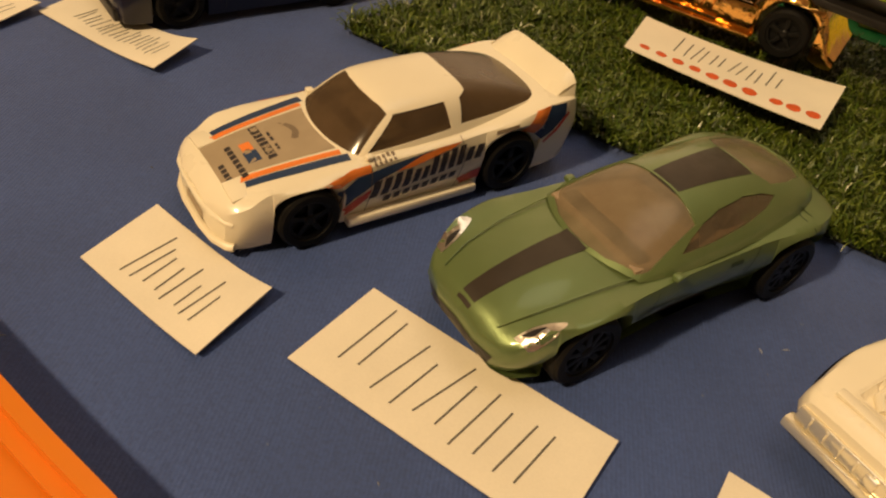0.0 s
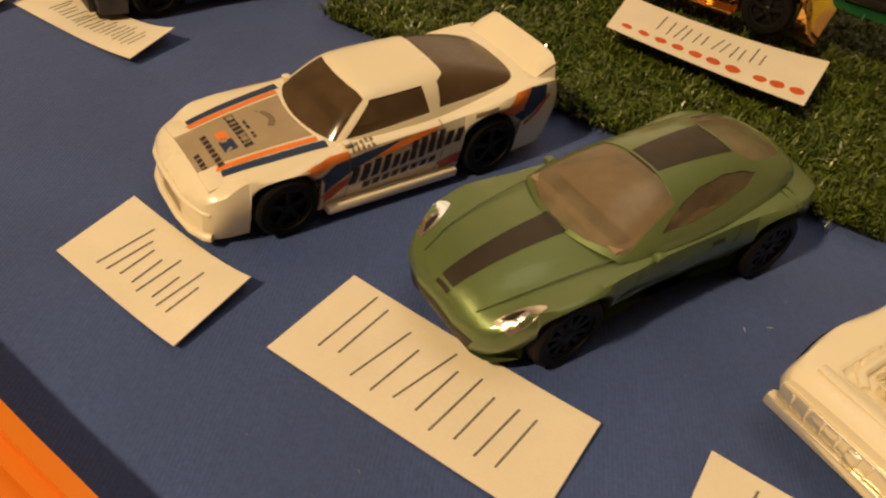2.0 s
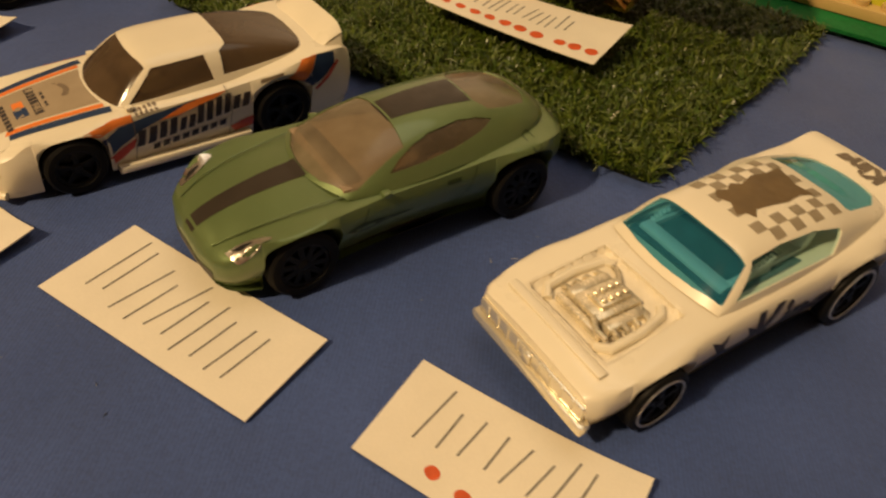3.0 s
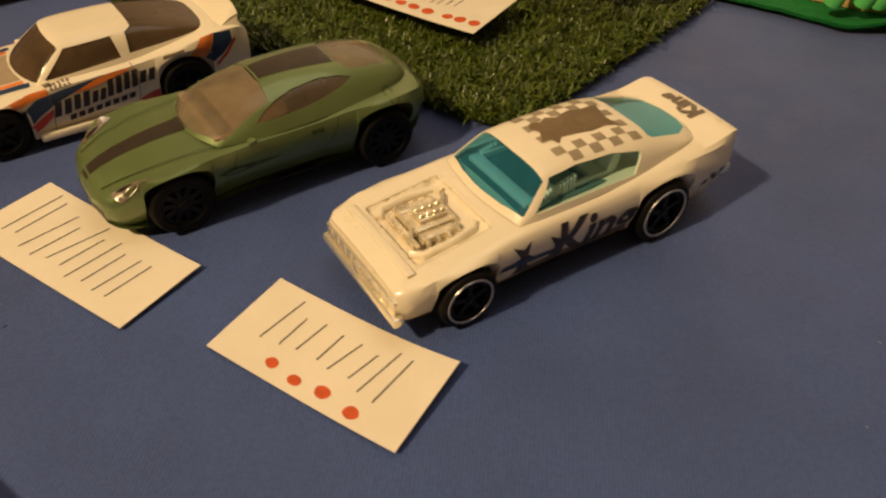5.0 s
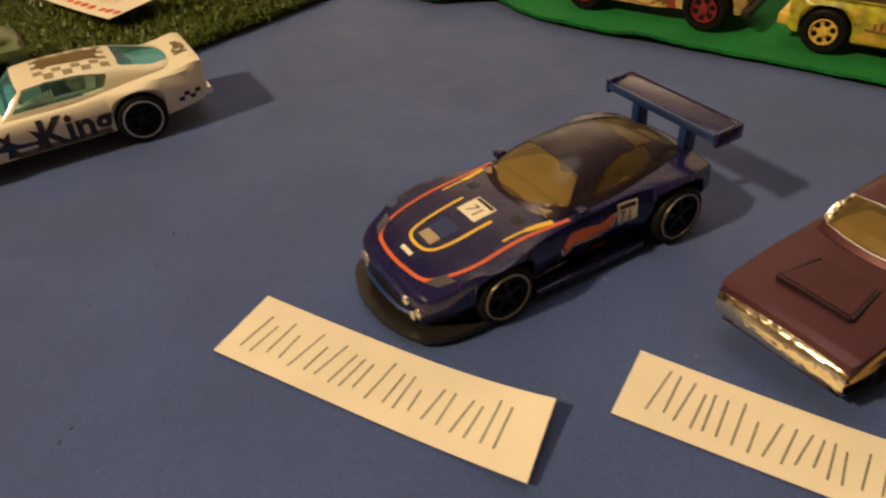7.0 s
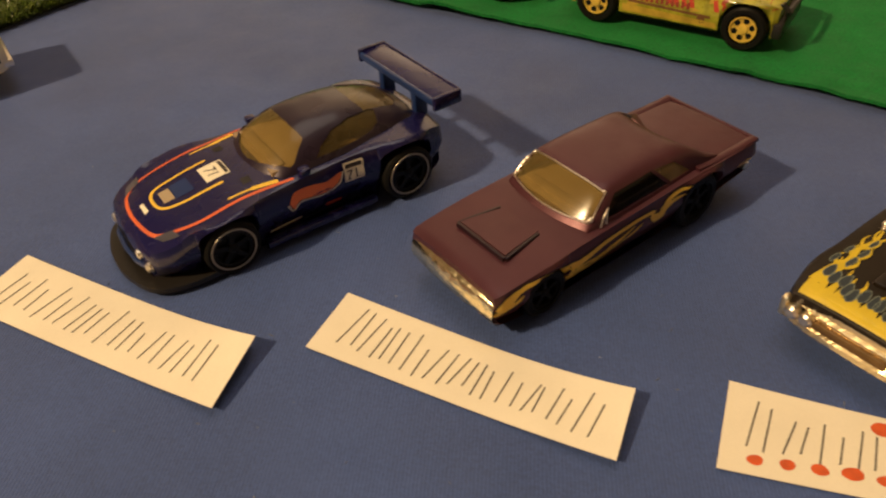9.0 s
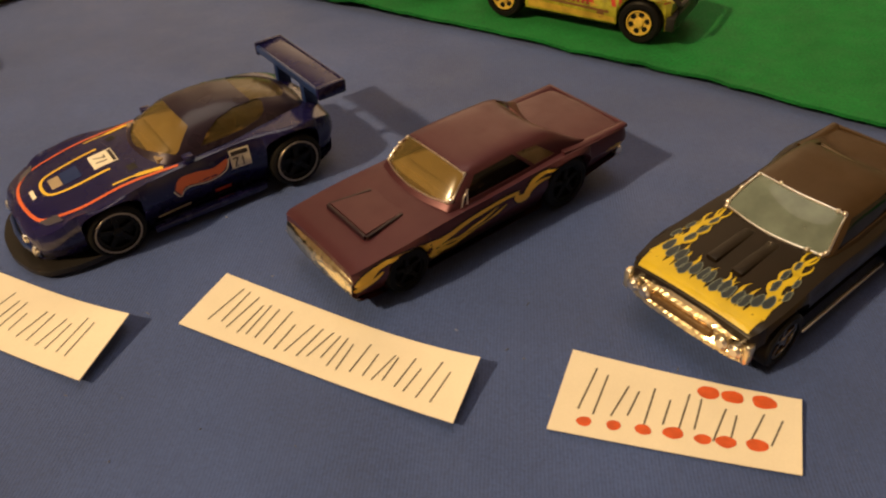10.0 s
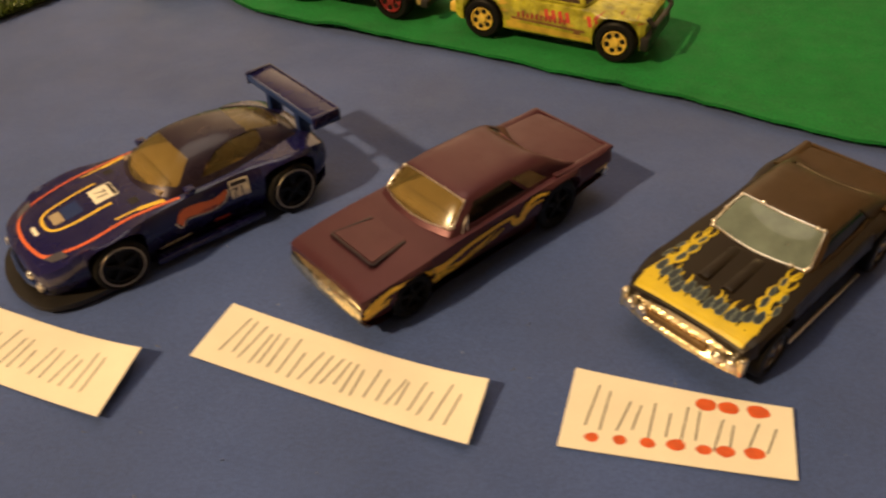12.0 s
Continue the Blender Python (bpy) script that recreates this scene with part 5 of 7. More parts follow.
racer, skin = toy_car(dict(
    label="deep blue die-cast racing coupe with a tall rear wing", at=(270.9, 46.7, 0, 220.6), size=1.03, paint=NIGHT_BLUE, roof_paint=SHEEN_PLUM, glass=AMBER_GLASS, inside=INSIDE_TAN, crown=1.0, flare=0.9, lip=RIM_BRONZE, edge=0.78,
    rows=[(38.2, 7.0, 4.0, 8.6, 9.8, 4.5), (37.2, 11.4, 2.2, 9.2, 10.8, 7.5), (34.6, 13.9, 1.8, 10.2, 11.7, 8.8), (31.4, 15.2, 1.7, 11.2, 12.6, 11.6), (26, 15.8, 1.6, 12.6, 13.5, 12.6), (18, 15.9, 1.8, 13.9, 14.8, 13.0), (10, 14.9, 2.2, 14.0, 15.3, 12.6), (2, 14.3, 2.0, 14.2, 15.6, 12.3),
          (-8, 14.4, 2.0, 14.8, 16.0, 12.4), (-16, 15.6, 2.2, 15.2, 16.6, 13.2), (-23, 16.1, 2.2, 15.4, 16.6, 13.3), (-28.6, 15.5, 2.4, 14.6, 15.8, 12.6), (-32.4, 14.2, 3.2, 13.4, 14.8, 10.2), (-34.2, 11.6, 4.6, 11.6, 13.2, 8.8)],
    arches=[(21.5, 6.5, 6.2), (-21.5, 6.8, 6.5)], wheels=[(21.5, 6.2), (-21.5, 6.5)], track=(14.5, 14.7), spokes=5,
    power=2.7, sweep=4.0, rear_sweep=1.0,
    cabin=[(10.8, 14.6, 15.0, 11.8, 0.26), (8, 14.6, 17.2, 12.1, 0.26), (4, 14.7, 19.9, 12.3, 0.26), (0.4, 14.8, 21.5, 12.4, 0.26), (-4, 15, 22.3, 12.4, 0.26), (-10, 15.2, 22.4, 12.3, 0.26), (-15, 15.4, 21.8, 12.0, 0.26),
           (-20, 15.6, 20.6, 11.3, 0.26), (-25, 15.4, 18.8, 10.2, 0.26), (-29, 15, 16.6, 8.8, 0.26), (-31, 14, 14.6, 7.6, 0.26)],
    windows=[(1, "top", [(9.8, -1), (9.7, 1.5), (8.8, 5), (6.6, 9), (4.2, 11.2), (3.2, 11.0), (-1.0, 8.2), (-0.2, 4), (0, -1)]),
             (3, "side", [(-1.6, 16.2), (-4.0, 18.2), (-7.4, 19.8), (-12.0, 20.5), (-17.8, 20.2), (-19.2, 19.7), (-18.4, 18.2), (-16.4, 17.2), (-12.0, 16.6), (-7.0, 16.3)]),
             (5, "top", [(-15.6, -1), (-15.7, 3), (-16.6, 7.2), (-24.6, 6.4), (-26.6, 4), (-27.0, -1)])],
    pane_names={1: "windshield", 3: "side_window", 5: "rear_window"}, across=(1, 5), tints={3: AMBER_DARK}))
bm = bmesh.new()
lip_line = curve2([(24.5, -16.2), (32, -16.0), (38.4, -13.2), (41.4, -6), (42.0, 0), (41.4, 6), (38.4, 13.2), (32, 16.0), (24.5, 16.2)], 5)
lows = [bm.verts.new((x, y, 1.0)) for x, y in lip_line]
tops = [bm.verts.new((x, y, 2.2)) for x, y in lip_line]
bm.faces.new(lows)
bm.faces.new(tops[::-1])
for k in range(len(lip_line)):
    j = (k + 1) % len(lip_line)
    bm.faces.new((lows[k], tops[k], tops[j], lows[j]))
bmesh.ops.recalc_face_normals(bm, faces=bm.faces)
part("front_splitter", bm, BLACK, racer, "matt black front splitter")
WING_AT = Matrix.Translation((-33.2, 0.3, 21.6)) @ Matrix.Rotation(radians(0.8), 4, "Z")
part("wing_blade", box(bmesh.new(), -3.0, 3.2, -15.4, 15.4, -0.6, 0.5, 0.4, WING_AT @ Matrix.Rotation(radians(6), 4, "Y")), NIGHT_BLUE, racer)
part("wing_edge", box(bmesh.new(), 3.0, 4.0, -15.6, 15.6, -1.5, 0.3, 0.35, WING_AT), MID_BLUE, racer)
part("wing_edge", box(bmesh.new(), -3.5, -2.9, -15.6, 15.6, -0.4, 1.0, 0.25, WING_AT), NIGHT_BLUE, racer)
for sy in (-1, 1):
    part("end_plate", box(bmesh.new(), -3.6, 4.1, sy * 15.7 - 0.6, sy * 15.7 + 0.6, -2.4, 1.0, 0.5, WING_AT), NIGHT_BLUE, racer)
for sy in (-1, 1):
    bm = bmesh.new()
    box(bm, -33.2, -29.8, sy * 7.0 - 1.0, sy * 7.0 + 1.0, 13.6, 21.3, 0.3)
    part("wing_stay", bm, MID_BLUE, racer)
    bm = bmesh.new()
    box(bm, -13.4, 14.0, sy * 14.6 - 1.2, sy * 14.6 + 1.0, 1.4, 3.0, 0.4)
    part("side_skirt", bm, NIGHT_BLUE, racer)
    bm = bmesh.new()
    box(bm, 1.0, 3.4, sy * 13.4 - 1.1, sy * 13.4 + 1.1, 14.8, 16.4, 0.4)
    part("wing_mirror", bm, NIGHT_BLUE, racer)
prints(racer, skin, "hood_line", "top", ribbon(curve2([(4.6, 12.9), (14, 12.2), (25, 12.2), (31.4, 10.6), (34.6, 7.6), (35.8, 0), (34.6, -7.6), (31.4, -10.6), (25, -12.2), (14, -12.2), (4.6, -12.9)]), 0.75), P_RED_LINE, "red orange line")
prints(racer, skin, "hood_line", "top", ribbon(curve2([(7.6, 11.7), (13, 10.8), (18.5, 10.6)]), [1.1] * 9 + [0.5] * 8), P_YELLOW, "yellow line")
prints(racer, skin, "hood_line", "top", ribbon(curve2([(7.6, -11.7), (13, -10.8), (18.5, -10.6)]), [1.1] * 9 + [0.5] * 8), P_YELLOW, "yellow line")
prints(racer, skin, "hood_line", "top", ribbon(curve2([(17, 5.0), (25, 4.8), (29.8, 3.6), (31.0, 0), (29.8, -3.6), (25, -4.8), (17, -5.0)]), 0.7), P_YELLOW, "yellow line")
prints(racer, skin, "hood_vent", "top", [rect(26.8, 29.2, -2.2, 2.2)], P_TAN, "pale hood vent")
prints(racer, skin, "hood_vent", "top", [rect(22.6, 26.6, -2.6, 2.6)], MID_BLUE, "blue hood vent slot")
prints(racer, skin, "number_square", "top", [rect(14.4, 19.8, -3.0, 3.0)], P_WHITE, "white square with a black number")
prints(racer, skin, "number_square_edge", "top", [rect(14.6, 15.4, -2.6, 2.6)], P_DARK, lift=0.1)
num = letters("71", 2.6, 0.1)
prints(racer, skin, "number", "top", [[(18.8 - b, a - 1.7) for a, b in t] for t in num], P_DARK, "number 71", step=2, lift=0.12)
prints(racer, skin, "nose_bar", "top", [rect(32.6, 33.5, -1.8, 1.8)], P_WHITE)
for sy in (1, -1):
    prints(racer, skin, "hood_slot", "top", [rect(12.0, 14.0, sy * 6.4, sy * 8.6)], BLACK)
    prints(racer, skin, "headlight", "top", [[(34.6, sy * 8.8), (33.4, sy * 11.6), (30.2, sy * 13.2), (30.8, sy * 10.4)]], DARK_LAMP, "dark glossy headlight", lift=0.12)
for view, sgn in (("left", -1), ("right", 1)):
    prints(racer, skin, "emblem", view, [curve2([(7.2, 9.8), (6.0, 7.7), (4.6, 9.6), (-0.9, 8.8), (-4.6, 10.0), (-5.8, 12.4), (-2.2, 11.4), (1.4, 12.0), (5.6, 12.0), (7.2, 9.8)])[:-1]], P_FLAME, "red flame shape")
    prints(racer, skin, "emblem_edge", view, ribbon(curve2([(7.6, 9.6), (6.2, 7.2), (4.4, 9.2), (-1.0, 8.4), (-5.0, 9.8), (-6.2, 12.4)]), 0.35), P_WHITE, lift=0.11)
    prints(racer, skin, "number_square", view, [rect(-11.2, -6.5, 9.2, 13.9)], P_WHITE, "white square with a black number")
    prints(racer, skin, "number_square_edge", view, [rect(-10.8, -6.9, 12.5, 13.5)], P_DARK, lift=0.1)
    prints(racer, skin, "number", view, [[((-6.9 if sgn < 0 else -10.5) + sgn * a, 9.7 + b) for a, b in t] for t in letters("71", 2.4)], P_DARK, "number 71", step=2, lift=0.12)
    prints(racer, skin, "sill_bar", view, [rect(4.0, 12.0, 3.0, 3.7)], P_WHITE)
    prints(racer, skin, "sill_bar", view, [rect(-6.0, -2.0, 3.6, 4.6)], P_RED)
# chrome discs added for the bright highlight spots on the nose
for sy in (1, -1):
    for y, z in ((7.6, 7.6), (10.6, 6.0), (8.8, 4.4)):
        hit = cast(skin, "front", sy * y, z)
        if hit:
            part("highlight_disc", lathe(bmesh.new(), [(1.1, hit[0].x - 0.4), (1.1, hit[0].x + 0.3), (0.6, hit[0].x + 0.6)], 12, axis="x", centre=(0, sy * y, z)), CHROME, racer, "small chrome disc standing in for a highlight")
bm = bmesh.new()
tube(bm, [(36.6, -10.9, 4.4), (38.6, -6.0, 4.9), (39.0, 0, 5.0), (38.6, 6.0, 4.9), (36.6, 10.9, 4.4)], 0.55, 10)
part("bumper_moulding", bm, MID_BLUE, racer, "bright blue front edge")
prints(racer, skin, "grille", "front", [rect(-7.0, 7.0, 4.4, 7.0)], BLACK, lift=0.1)

# purple muscle car
PALE_AMBER = glass("pale_amber_glass", (0.6, 0.5, 0.3), (0.30, 0.22, 0.11), 0.6, 0.2)
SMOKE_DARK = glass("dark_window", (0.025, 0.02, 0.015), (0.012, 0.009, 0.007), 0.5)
PURPLE = material("plum_metallic_paint", (0.080, 0.024, 0.035), 0.42, 0.42, stain=0.06, stain_mm=12, flake=0.15, coat=0.15)
GOLD_CHROME = material("pale_gold_chrome", (0.98, 0.87, 0.60), 0.2, 1.0, bump=0.4, grain_mm=1.4)
# near-black purple: shade put into colour for scoop openings and lower sides
SHADE_PURPLE = material("painted_shade_purple", (0.016, 0.006, 0.012), 0.4, stain=0.05, stain_mm=5)
plum, skin = toy_car(dict(
    label="plum purple die-cast muscle car with yellow flames and a hood scoop", at=(339.1, 35.7, 0, 222.4), size=0.99, paint=PURPLE, glass=AMBER_GLASS, inside=INSIDE_TAN, crown=0.5, flare=0.2, sharp=32,
    rows=[(37.1, 13.2, 4.8, 11.7, 12.2, 12.8), (36.6, 13.6, 3.4, 12.0, 12.6, 13.1), (30, 14.1, 2.6, 12.6, 13.2, 13.2), (20, 14.2, 2.6, 13.2, 13.8, 13.2), (10, 14.1, 2.6, 13.5, 14.2, 13.0), (0, 14.1, 2.6, 13.7, 14.4, 12.9), (-10, 14.1, 2.6, 14.0, 14.8, 12.9),
          (-20, 14.3, 3.0, 14.4, 15.2, 13.0), (-30, 14.1, 5.0, 14.2, 14.9, 13.0), (-39.4, 13.8, 6.0, 14.0, 14.6, 13.0), (-40.4, 13.4, 7.0, 13.6, 14.3, 12.8)], edge=0.78,
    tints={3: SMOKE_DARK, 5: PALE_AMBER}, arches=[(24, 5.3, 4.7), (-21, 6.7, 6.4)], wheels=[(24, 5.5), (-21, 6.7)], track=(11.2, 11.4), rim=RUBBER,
    power=6.5, sweep=2.2, rear_sweep=-4.5,
    cabin=[(14.4, 13.6, 14.0, 11.9, 0.14), (11, 13.6, 17.3, 12.3, 0.14), (7.2, 13.6, 20.4, 12.4, 0.14), (5.0, 13.7, 21.0, 12.5, 0.14), (-2, 13.8, 21.4, 12.5, 0.14), (-10, 14, 21.2, 12.4, 0.14), (-15.5, 14.2, 20.8, 12.3, 0.14),
           (-18.2, 14.4, 19.6, 12.2, 0.14), (-21.6, 14.6, 16.4, 12.0, 0.14), (-23.4, 14.6, 15.2, 11.8, 0.14)],
    windows=[(1, "top", [(13.3, -1), (13.2, 2), (12.7, 6), (11.3, 10.6), (10.7, 11.0), (6.2, 10.0), (6.5, 5), (6.6, -1)]),
             (3, "side", [(8.4, 14.7), (4.4, 19.3), (-6.4, 19.7), (-11.0, 15.1)]),
             (5, "side", [(-7.4, 19.6), (-13.2, 19.2), (-18.2, 15.4), (-12.0, 15.2)]),
             (7, "top", [(-18.0, -1), (-18.2, 8.4), (-22.6, 9.0), (-22.4, -1)])],
    pane_names={1: "windshield", 3: "side_window", 5: "quarter_window", 7: "rear_window"}, across=(1, 7)))
bm = bmesh.new()
sheet_into(bm, lambda u, v: (36.0 + 1.7 * math.sqrt(max(0.0, 1 - (2 * v - 1) ** 2)) + 0.9 * (1 - (2 * u - 1) ** 2), 13.0 * (2 * u - 1), 10.9 - 5.6 * v - 0.5 * abs(2 * u - 1) ** 6), 40, 12, 0.3)
rnd = random.Random(21)
for v in bm.verts:
    v.co.x += rnd.uniform(-0.12, 0.12)
    v.co.z += rnd.uniform(-0.08, 0.08)
part("front_bumper", bm, GOLD_CHROME, plum, "uneven pale gold chrome bumper and grille", sharp=30)
bm = bmesh.new()
box(bm, -40.8, -39.0, -12.4, 12.4, 6.0, 8.0, 0.4)
part("rear_bumper", bm, CHROME, plum)
bm = bmesh.new()
low = [bm.verts.new(p) for p in ((29.8, -7.4, 12.6), (29.8, 7.4, 12.6), (17.4, 5.4, 13.2), (17.4, -5.4, 13.2))]
top = [bm.verts.new(p) for p in ((29.6, -7.2, 14.2), (29.6, 7.2, 14.2), (17.4, 5.2, 13.75), (17.4, -5.2, 13.75))]
bm.faces.new(top)
for k in range(4):
    bm.faces.new((low[k], low[(k + 1) % 4], top[(k + 1) % 4], top[k]))
bmesh.ops.recalc_face_normals(bm, faces=bm.faces)
bmesh.ops.bevel(bm, geom=[e for e in bm.edges if min(v.co.z for v in e.verts) > 13.5], offset=0.3, segments=2, affect="EDGES")
scoop = part("hood_scoop", bm, PURPLE, plum)
# dark boxes paint the shade in the scoop's mouth and slots
part("scoop_mouth", box(bmesh.new(), 29.5, 30.15, -7.2, 7.2, 12.6, 14.1, 0.1), SHADE_PURPLE, scoop)
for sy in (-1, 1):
    part("scoop_slot", box(bmesh.new(), 19.6, 29.6, -0.3, 0.4, 12.8, 14.0, 0.1, Matrix.Translation((29.4, sy * 7.25, 0)) @ Matrix.Rotation(sy * 0.155, 4, "Z") @ Matrix.Translation((-29.4, 0, 0))), SHADE_PURPLE, scoop)
    part("vent_window_frame", tube(bmesh.new(), [(9.2, sy * 12.55, 14.0), (8.2, sy * 12.2, 16.2), (7.0, sy * 11.9, 17.4), (7.6, sy * 12.5, 14.2)], 0.2), CHROME, plum, "thin chrome vent window frame")
frame_line = [(13.4, 0), (13.3, 2), (12.8, 6), (11.4, 10.8), (10.7, 11.2), (8.4, 10.7), (6.1, 10.1), (6.5, 5), (6.6, 0)]
frame_line += [(x, -y) for x, y in frame_line[-2::-1]]
part("windshield_frame", wire_on(skin, frame_line, 0.2), CHROME, plum, "thin chrome windshield frame")
rnd = random.Random(8)
for x, y in ((11.2, -10.7), (10.4, -10.9), (9.2, -10.7), (8.0, -10.4), (6.4, -10.0), (11.3, 10.7), (10.7, 11.0), (6.2, 9.9)):
    hit, normal = cast(skin, "top", x, y)
    bm = bmesh.new()
    bmesh.ops.create_icosphere(bm, subdivisions=2, radius=rnd.uniform(0.4, 0.65), matrix=Matrix.Translation(hit + normal * 0.1))
    part("frame_bead", bm, CHROME, plum, "worn bright chrome bead")
for sy in (-1, 1):
    bm = bmesh.new()
    sheet_into(bm, lambda u, v: (-20.0 - 20.2 * u, sy * (13.2 - 2.2 * v), 14.2 + (0.4 + 0.15 * u * u) * math.sin(math.pi * (0.15 + 0.8 * v)) + 0.9 * (1 - u) ** 3), 14, 6, 0.5)
    part("trunk_ridge", bm, PURPLE, plum)
part("tail_edge", box(bmesh.new(), -40.9, -40.0, -13.2, 13.2, 13.6, 14.6, 0.25), PURPLE, plum)
# a dark band painted for the shade along the lower sides
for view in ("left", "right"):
    prints(plum, skin, "sill_shade", view, [rect(-13.5, 18.0, 2.8, 5.0)], SHADE_PURPLE, lift=0.05)


def lick(points, widths, n=6):
    """A wavy printed flame that swells and tapers along its length."""
    line = curve2(points, n)
    last = len(points) - 1
    sizes = []
    for k in range(len(line)):
        at = min(k / n, last - 1e-6)
        i = int(at)
        sizes.append(widths[i] + (widths[i + 1] - widths[i]) * (at - i))
    return ribbon(line, sizes)


FRONT_FLAMES = (
    ([(36.9, 6.4), (36.0, 8.0), (34.4, 9.5), (31.6, 10.9), (27.4, 11.5), (23.0, 11.2), (19.4, 10.3), (16.6, 9.6)], (0.8, 2.2, 2.3, 1.0, 0.7, 0.8, 1.3, 1.6)),
    ([(36.6, 6.2), (35.0, 7.6), (33.0, 8.4), (30.6, 9.6)], (0.8, 1.5, 1.0, 0.3)),
    ([(21.0, 10.6), (18.6, 8.8), (17.6, 6.6), (16.4, 5.2), (14.0, 6.0)], (0.6, 1.4, 1.7, 1.1, 0.5)),
    ([(17.8, 7.4), (15.2, 6.9), (12.6, 5.9), (10.4, 6.4), (6.6, 7.8), (1.6, 9.2), (-2.0, 10.4)], (1.6, 1.2, 1.3, 1.2, 0.8, 0.5, 0.15)))
REAR_FLAMES = (
    ([(16.6, 8.2), (13.6, 8.3), (11.0, 7.8), (8.0, 8.9), (4.0, 9.8), (0.4, 10.9)], (1.4, 0.9, 1.0, 0.8, 0.5, 0.15)),
    ([(17.6, 9.6), (13.4, 10.2), (8.4, 11.2), (2.4, 11.7), (-2.0, 11.9), (-5.6, 11.7)], (1.5, 1.0, 0.8, 0.7, 0.6, 0.7)),
    ([(-4.4, 11.2), (-5.8, 10.0), (-7.4, 9.8), (-8.4, 11.2), (-10.0, 12.6), (-13.4, 13.3), (-17.6, 12.9)], (0.7, 1.7, 2.0, 1.5, 1.0, 0.7, 0.2)),
    ([(-8.2, 10.6), (-10.0, 11.4), (-12.6, 11.9), (-15.4, 11.8)], (1.2, 0.9, 0.6, 0.15)))
FLAME_EDGE = material("dark_flame_outline", (0.010, 0.004, 0.012), 0.45, stain=0.1, stain_mm=4)
for view in ("left", "right"):
    for points, widths in FRONT_FLAMES + REAR_FLAMES:
        prints(plum, skin, "flame_outline", view, lick(points, [w * 1.2 + 0.7 for w in widths]), FLAME_EDGE, "dark outline of a flame", step=0.7, lift=0.08)
    for k, (points, widths) in enumerate(FRONT_FLAMES + REAR_FLAMES):
        prints(plum, skin, "flame", view, lick(points, [w * 1.2 for w in widths]), P_YELLOW, "yellow printed flame", step=0.7, lift=0.12 + 0.012 * k)
    prints(plum, skin, "tail_light", view, [rect(-38.6, -33.6, 9.8, 11.0)], P_YELLOW)

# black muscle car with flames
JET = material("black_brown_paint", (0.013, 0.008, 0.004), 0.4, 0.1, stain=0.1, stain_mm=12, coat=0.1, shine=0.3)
# the warm sheen on roof and trunk is put into this lighter brown
SHEEN_BROWN = material("black_paint_warm_sheen", (0.054, 0.028, 0.008), 0.46, 0.2, stain=0.1, stain_mm=12, coat=0.12)
DARK_CHROME = material("dark_chrome_rim", (0.30, 0.26, 0.21), 0.2, 1.0)
ICE_GLASS = glass("pale_clear_glass", (0.55, 0.62, 0.56), (0.22, 0.27, 0.235), 0.6, 0.06)
P_LEMON = material("lemon_print", (0.60, 0.44, 0.012), 0.4, stain=0.1, stain_mm=4)
P_DROP_EDGE = material("blue_grey_outline", (0.16, 0.19, 0.16), 0.4)
TEAL_DARK = material("blue_grey_print", (0.02, 0.03, 0.04), 0.4)
BRIGHT_CHROME = material("worn_gold_chrome", (0.98, 0.83, 0.53), 0.28, 1.0, bump=0.4, grain_mm=1.4)
jet, skin = toy_car(dict(
    label="black die-cast muscle car with yellow hood flames and chrome front", at=(409.5, 21.9, 0, 223.2), size=1.04, paint=JET, glass=ICE_GLASS, inside=INSIDE, crown=0.5, flare=0.3, sharp=32, roof_paint=SHEEN_BROWN,
    rows=[(34.6, 12.4, 4.8, 10.6, 11.2, 11.8), (33.4, 13.3, 3.4, 11.6, 12.2, 12.6), (28, 13.8, 3.9, 12.4, 13.0, 12.8), (20, 14.0, 3.8, 13.0, 13.6, 12.8), (10, 14.0, 3.8, 13.1, 13.9, 12.6), (2, 14.0, 3.8, 12.8, 13.6, 12.4), (-7, 14.0, 3.8, 13.2, 14.0, 12.4),
          (-15, 14.2, 3.9, 13.7, 14.3, 12.6), (-23, 14.0, 4.0, 13.7, 14.1, 12.8), (-30.4, 13.6, 5.0, 13.4, 13.9, 12.8), (-31.4, 13.2, 6.2, 13.0, 13.6, 12.6)], edge=0.8,
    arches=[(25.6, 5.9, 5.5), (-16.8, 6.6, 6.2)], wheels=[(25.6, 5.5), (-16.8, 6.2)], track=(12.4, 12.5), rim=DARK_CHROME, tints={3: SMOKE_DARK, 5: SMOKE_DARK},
    power=5.6, sweep=2.4, rear_sweep=-4.0,
    cabin=[(13.4, 12.8, 13.1, 11.0, 0.16), (8.6, 12.8, 16.6, 11.6, 0.16), (4.6, 12.9, 18.8, 11.7, 0.16), (2, 13, 19.3, 11.8, 0.16), (-5, 13.2, 19.4, 11.8, 0.16), (-11, 13.4, 18.9, 11.7, 0.16), (-14.2, 13.6, 18.0, 11.6, 0.16),
           (-17.6, 13.8, 15.9, 11.4, 0.16), (-20.4, 14, 14.2, 11.2, 0.16)],
    windows=[(1, "top", [(12.4, -1), (12.2, 2), (11.8, 5), (10.5, 9.8), (9.9, 10.2), (3.4, 8.7), (4.0, 4.5), (4.2, -1)]),
             (3, "side", [(8.4, 13.9), (2.8, 17.9), (-9.0, 18.0), (-12.2, 14.6)]),
             (5, "top", [(-14.4, -1), (-14.6, 8.0), (-18.8, 8.6), (-18.6, -1)])],
    pane_names={1: "windshield", 3: "side_window", 5: "rear_window"}, across=(1, 5)))
rnd = random.Random(5)
bm = bmesh.new()
rows = []
